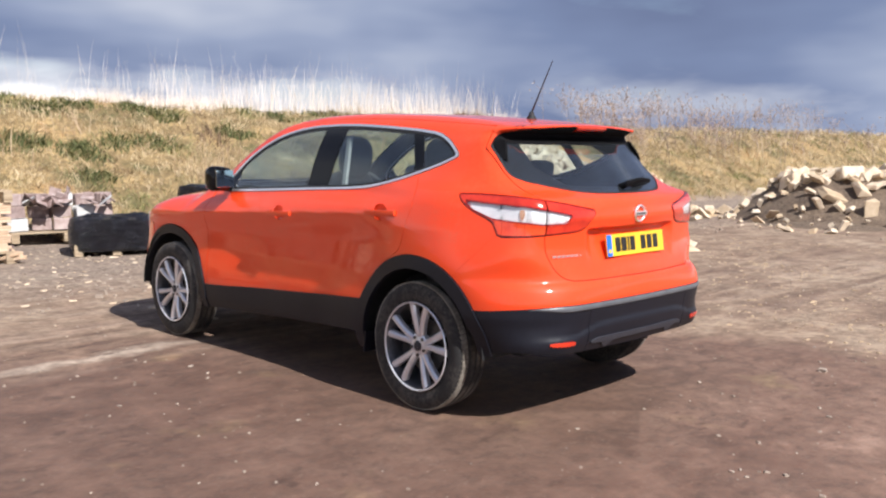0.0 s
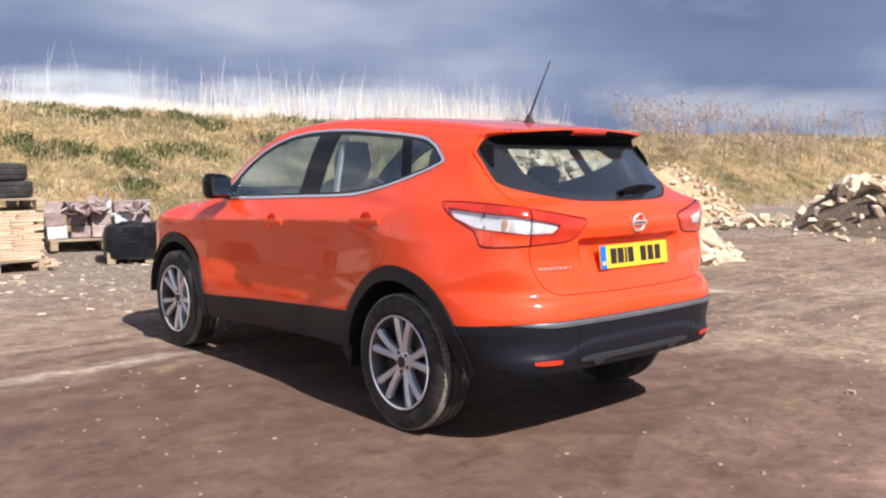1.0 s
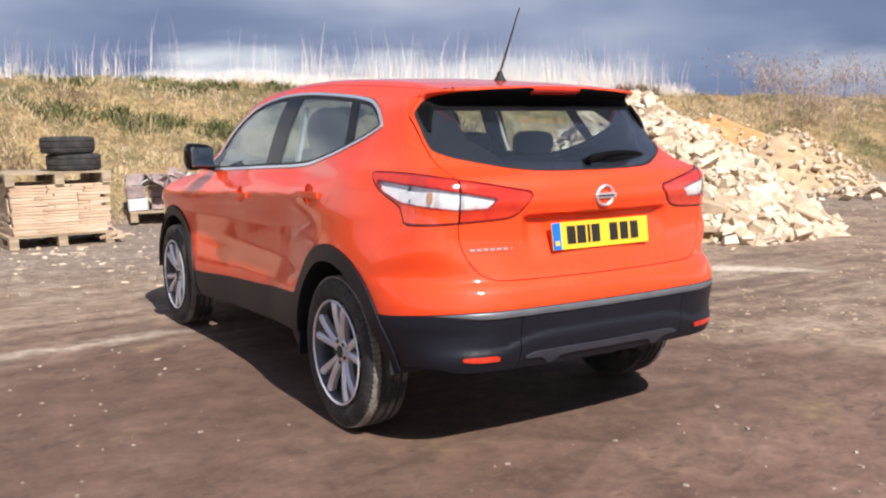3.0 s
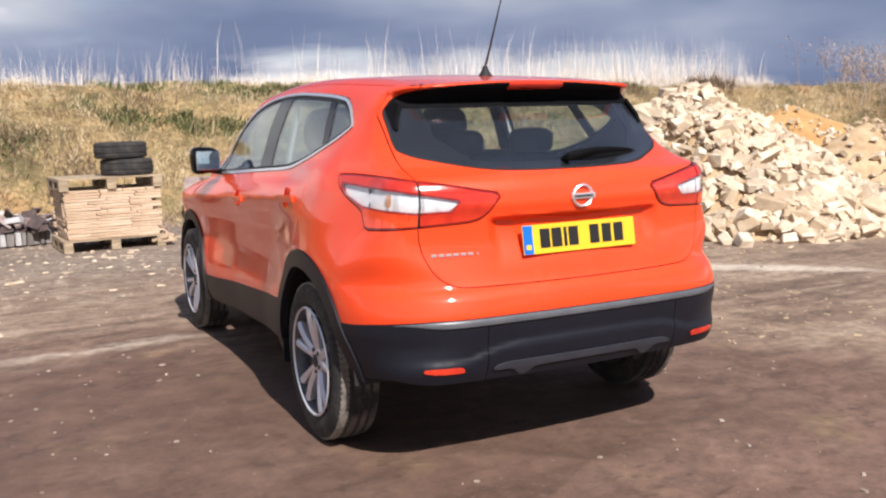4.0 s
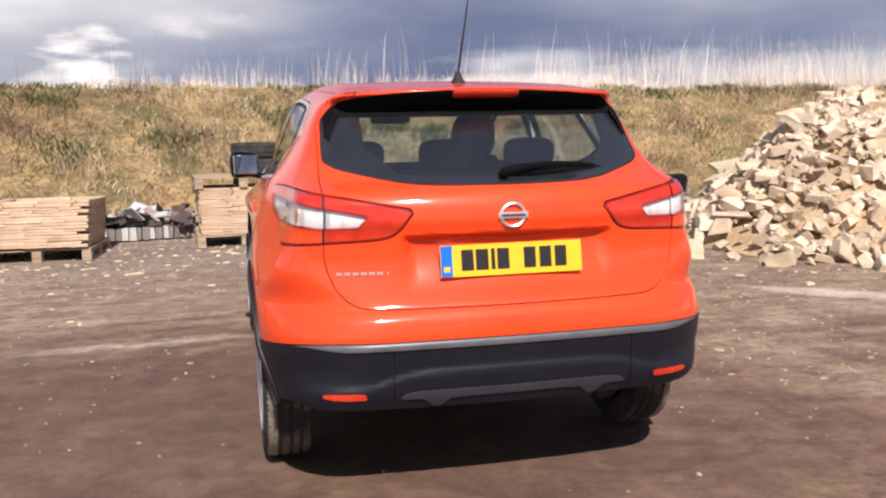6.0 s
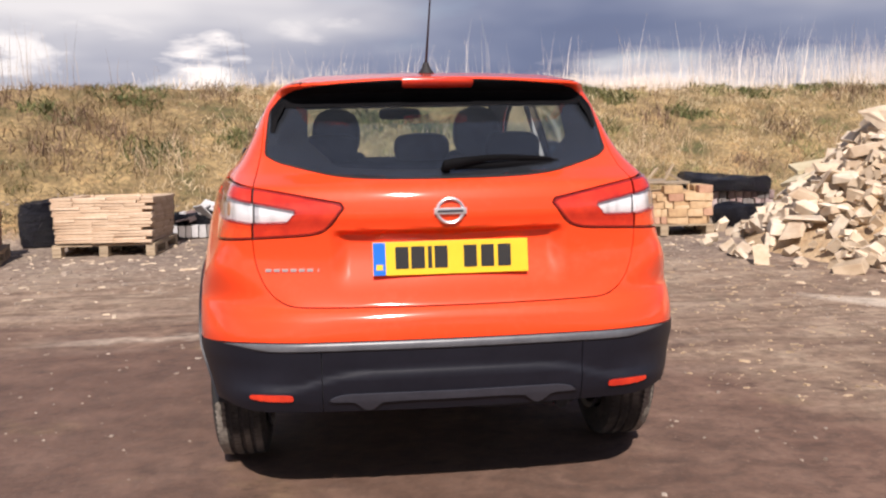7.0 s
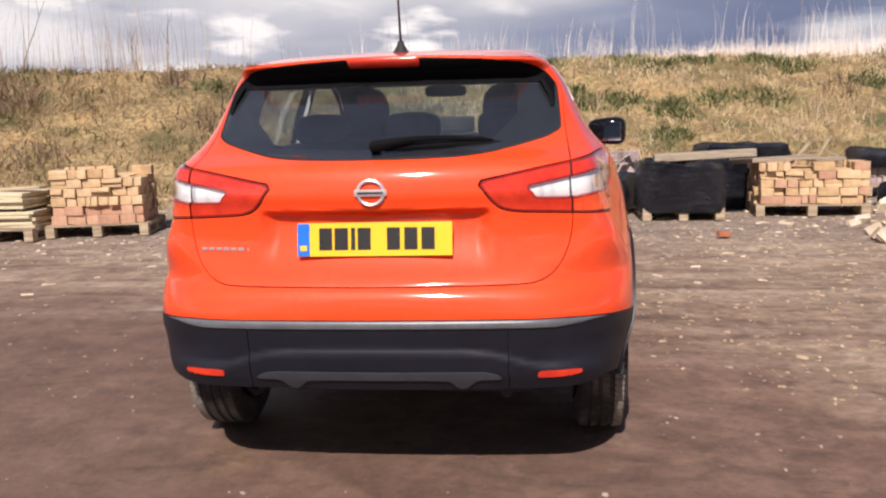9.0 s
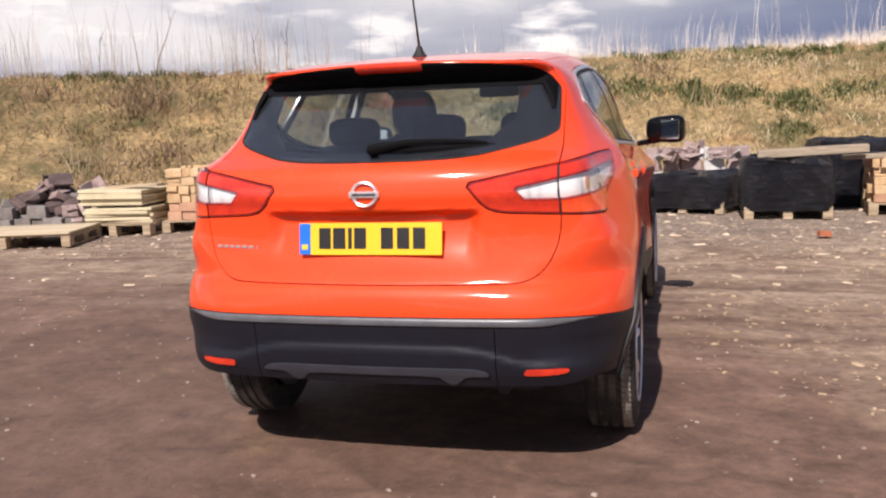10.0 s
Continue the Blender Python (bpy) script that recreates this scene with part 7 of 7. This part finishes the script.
# stack of cut stone on the right
K = pose(3.68, 8.36, 0, 0, 0, -5)
pallet(K, "pallet under a stack of cut stone", 1.25, 0.95)
courses("cut_stone_stack", "stack of buff cut stone blocks on a pallet", "stone stack", K @ pose(0, 0, H), 1.20, 0.9, 5, (0.24, 0.17, 0.096), BRICK, 15, 0.035, 0.35, alt=BRICK_PINK, mixed=0.42)
plank(pose(3.25, 8.20, 0.652, 0, -2.5, -3), (0.95, 0.20, 0.05))
plank(pose(3.85, 8.30, 0.640, 0, 1, 24), (0.50, 0.22, 0.035), "grey board lying across a stone stack")
for a_, b_, z_, t_, ln_ in ((3.62, 8.42, 0.70, (0, -38, 30), 0.40), (4.0, 8.45, 0.69, (0, 24, -50), 0.34), (3.9, 8.5, 0.74, (0, -58, 10), 0.30)):
    plank(pose(a_, b_, z_, *t_), (ln_, 0.035, 0.025), "thin broken stick propped on a stone stack", WOOD)
# draped load beyond the cut stone: rows of tiles under loose film
Q = pose(5.55, 10.35, 0.02, 0, 0, -6)
pallet(Q, "pallet under a draped load of tiles", 1.2, 0.9)
courses("roof_tile_rows", "rows of pale and plum roof tiles on a pallet", "tile stack", Q @ pose(0, 0, H), 1.1, 0.8, 2, (0.10, 0.25, 0.12), TILE, 17, 0.02, 0.0, alt=SLATE, mixed=0.3, group="stacks of roof tiles")
wrapped("loose dark film draped over rows of tiles", Q @ pose(-0.10, -0.05, H + 0.24, 0, 3, 4), 1.22, 0.9, 0.24, 7, 0.35)
wrapped("low dark film bundle between stack and heap", pose(5.15, 9.0, 0, 0, 0, 20), 0.7, 0.5, 0.30, 9, 0.3)
plank(pose(5.35, 7.55, 0.76, -12, -22, 18), (0.62, 0.42, 0.05), "pale slab lying on the edge of a stone heap", PAVER)
plank(pose(5.55, 7.75, 0.84, 10, -9, -12), (0.60, 0.40, 0.05), "pale slab tipped on a stone heap", PAVER)

# ---- loose stones on the yard ----
rng = np.random.RandomState(20)
vs, fs, base = [], [], 0
for i in range(7000):
    x, y = rng.uniform(-9, 14), rng.uniform(-3.6, 10.5)
    if abs(x) < 1.0 and 0.1 < y < 4.3:
        continue
    far = y > 5
    s = (rng.uniform(0.009, 0.034) if far else 0.003 + 0.014 * rng.uniform(0, 1) ** 2) * (2.6 if rng.rand() < 0.018 else 1)
    c, f = chip(rng, s * rng.uniform(1, 1.9), s, s * 0.6, 0.3)
    a = rng.uniform(0, 6.28)
    R = np.array([[math.cos(a), -math.sin(a), 0], [math.sin(a), math.cos(a), 0], [0, 0, 1]])
    vs.append(c @ R.T + [x, y, float(land(np.array(x), np.array(y))) + s * 0.12])
    fs.append(f + base)
    base += 8
tagged(raw("loose_pebbles", np.concatenate(vs), np.concatenate(fs), PEBBLE, smooth=False), "pale pebbles and chips strewn over the dirt", "pebbles", kind="stuff")
bm = bmesh.new()
box(bm, 0.115, 0.085, 0.05, (0, 0, 0), 0.008)
o = new("loose_brick", to_mesh("loose_brick", bm, RED_BRICK))
o.matrix_basis = pose(2.34, 6.33, 0.025, 0, 4, 15)
tagged(o, "broken piece of red brick lying on the dirt", "brick")

# fine pale chips over the dry dirt beside the car
rng = np.random.RandomState(29)
m = 5200
cx, cy = rng.uniform(0.9, 9.5, m), rng.uniform(-2.6, 7.5, m)
keep = (wave(cx, cy, 1.6, 71) + 0.5 * wave(cx, cy, 4.1, 72) > -0.1) & ~((np.abs(cx) < 1.0) & (cy > 0))
vs, fs, base = [], [], 0
for x, y in zip(cx[keep], cy[keep]):
    q = 0.006 + 0.020 * rng.uniform(0, 1) ** 3
    c, f = chip(rng, q * rng.uniform(1, 2.4), q, q * 0.5, 0.35)
    a = rng.uniform(0, 6.28)
    R = np.array([[math.cos(a), -math.sin(a), 0], [math.sin(a), math.cos(a), 0], [0, 0, 1]])
    vs.append(c @ R.T + [x, y, float(land(np.array(x), np.array(y))) + q * 0.1])
    fs.append(f + base)
    base += 8
tagged(raw("fine_gravel", np.concatenate(vs), np.concatenate(fs), EARTHY, smooth=False), "fine pale gravel scattered over dry dirt", "gravel", kind="stuff")

# pale chips and splinters about the stacks
rng = np.random.RandomState(24)
vs, fs, base = [], [], 0
for i in range(1100):
    x, y = rng.uniform(-7.5, 6.5), rng.uniform(3.6, 9.6)
    if rng.rand() > 0.25 + 0.75 * (y > 6.4):
        continue
    s = rng.uniform(0.012, 0.05) * (1.8 if rng.rand() < 0.06 else 1)
    c, f = chip(rng, s * rng.uniform(1, 2.6), s * rng.uniform(0.4, 1), s * 0.3, 0.35)
    a = rng.uniform(0, 6.28)
    R = np.array([[math.cos(a), -math.sin(a), 0], [math.sin(a), math.cos(a), 0], [0, 0, 1]])
    vs.append(c @ R.T + [x, y, float(land(np.array(x), np.array(y))) + s * 0.12])
    fs.append(f + base)
    base += 8
tagged(raw("stone_chips", np.concatenate(vs), np.concatenate(fs), STONE, smooth=False), "pale stone chips and splinters about the stacks", "stone chips", kind="stuff")
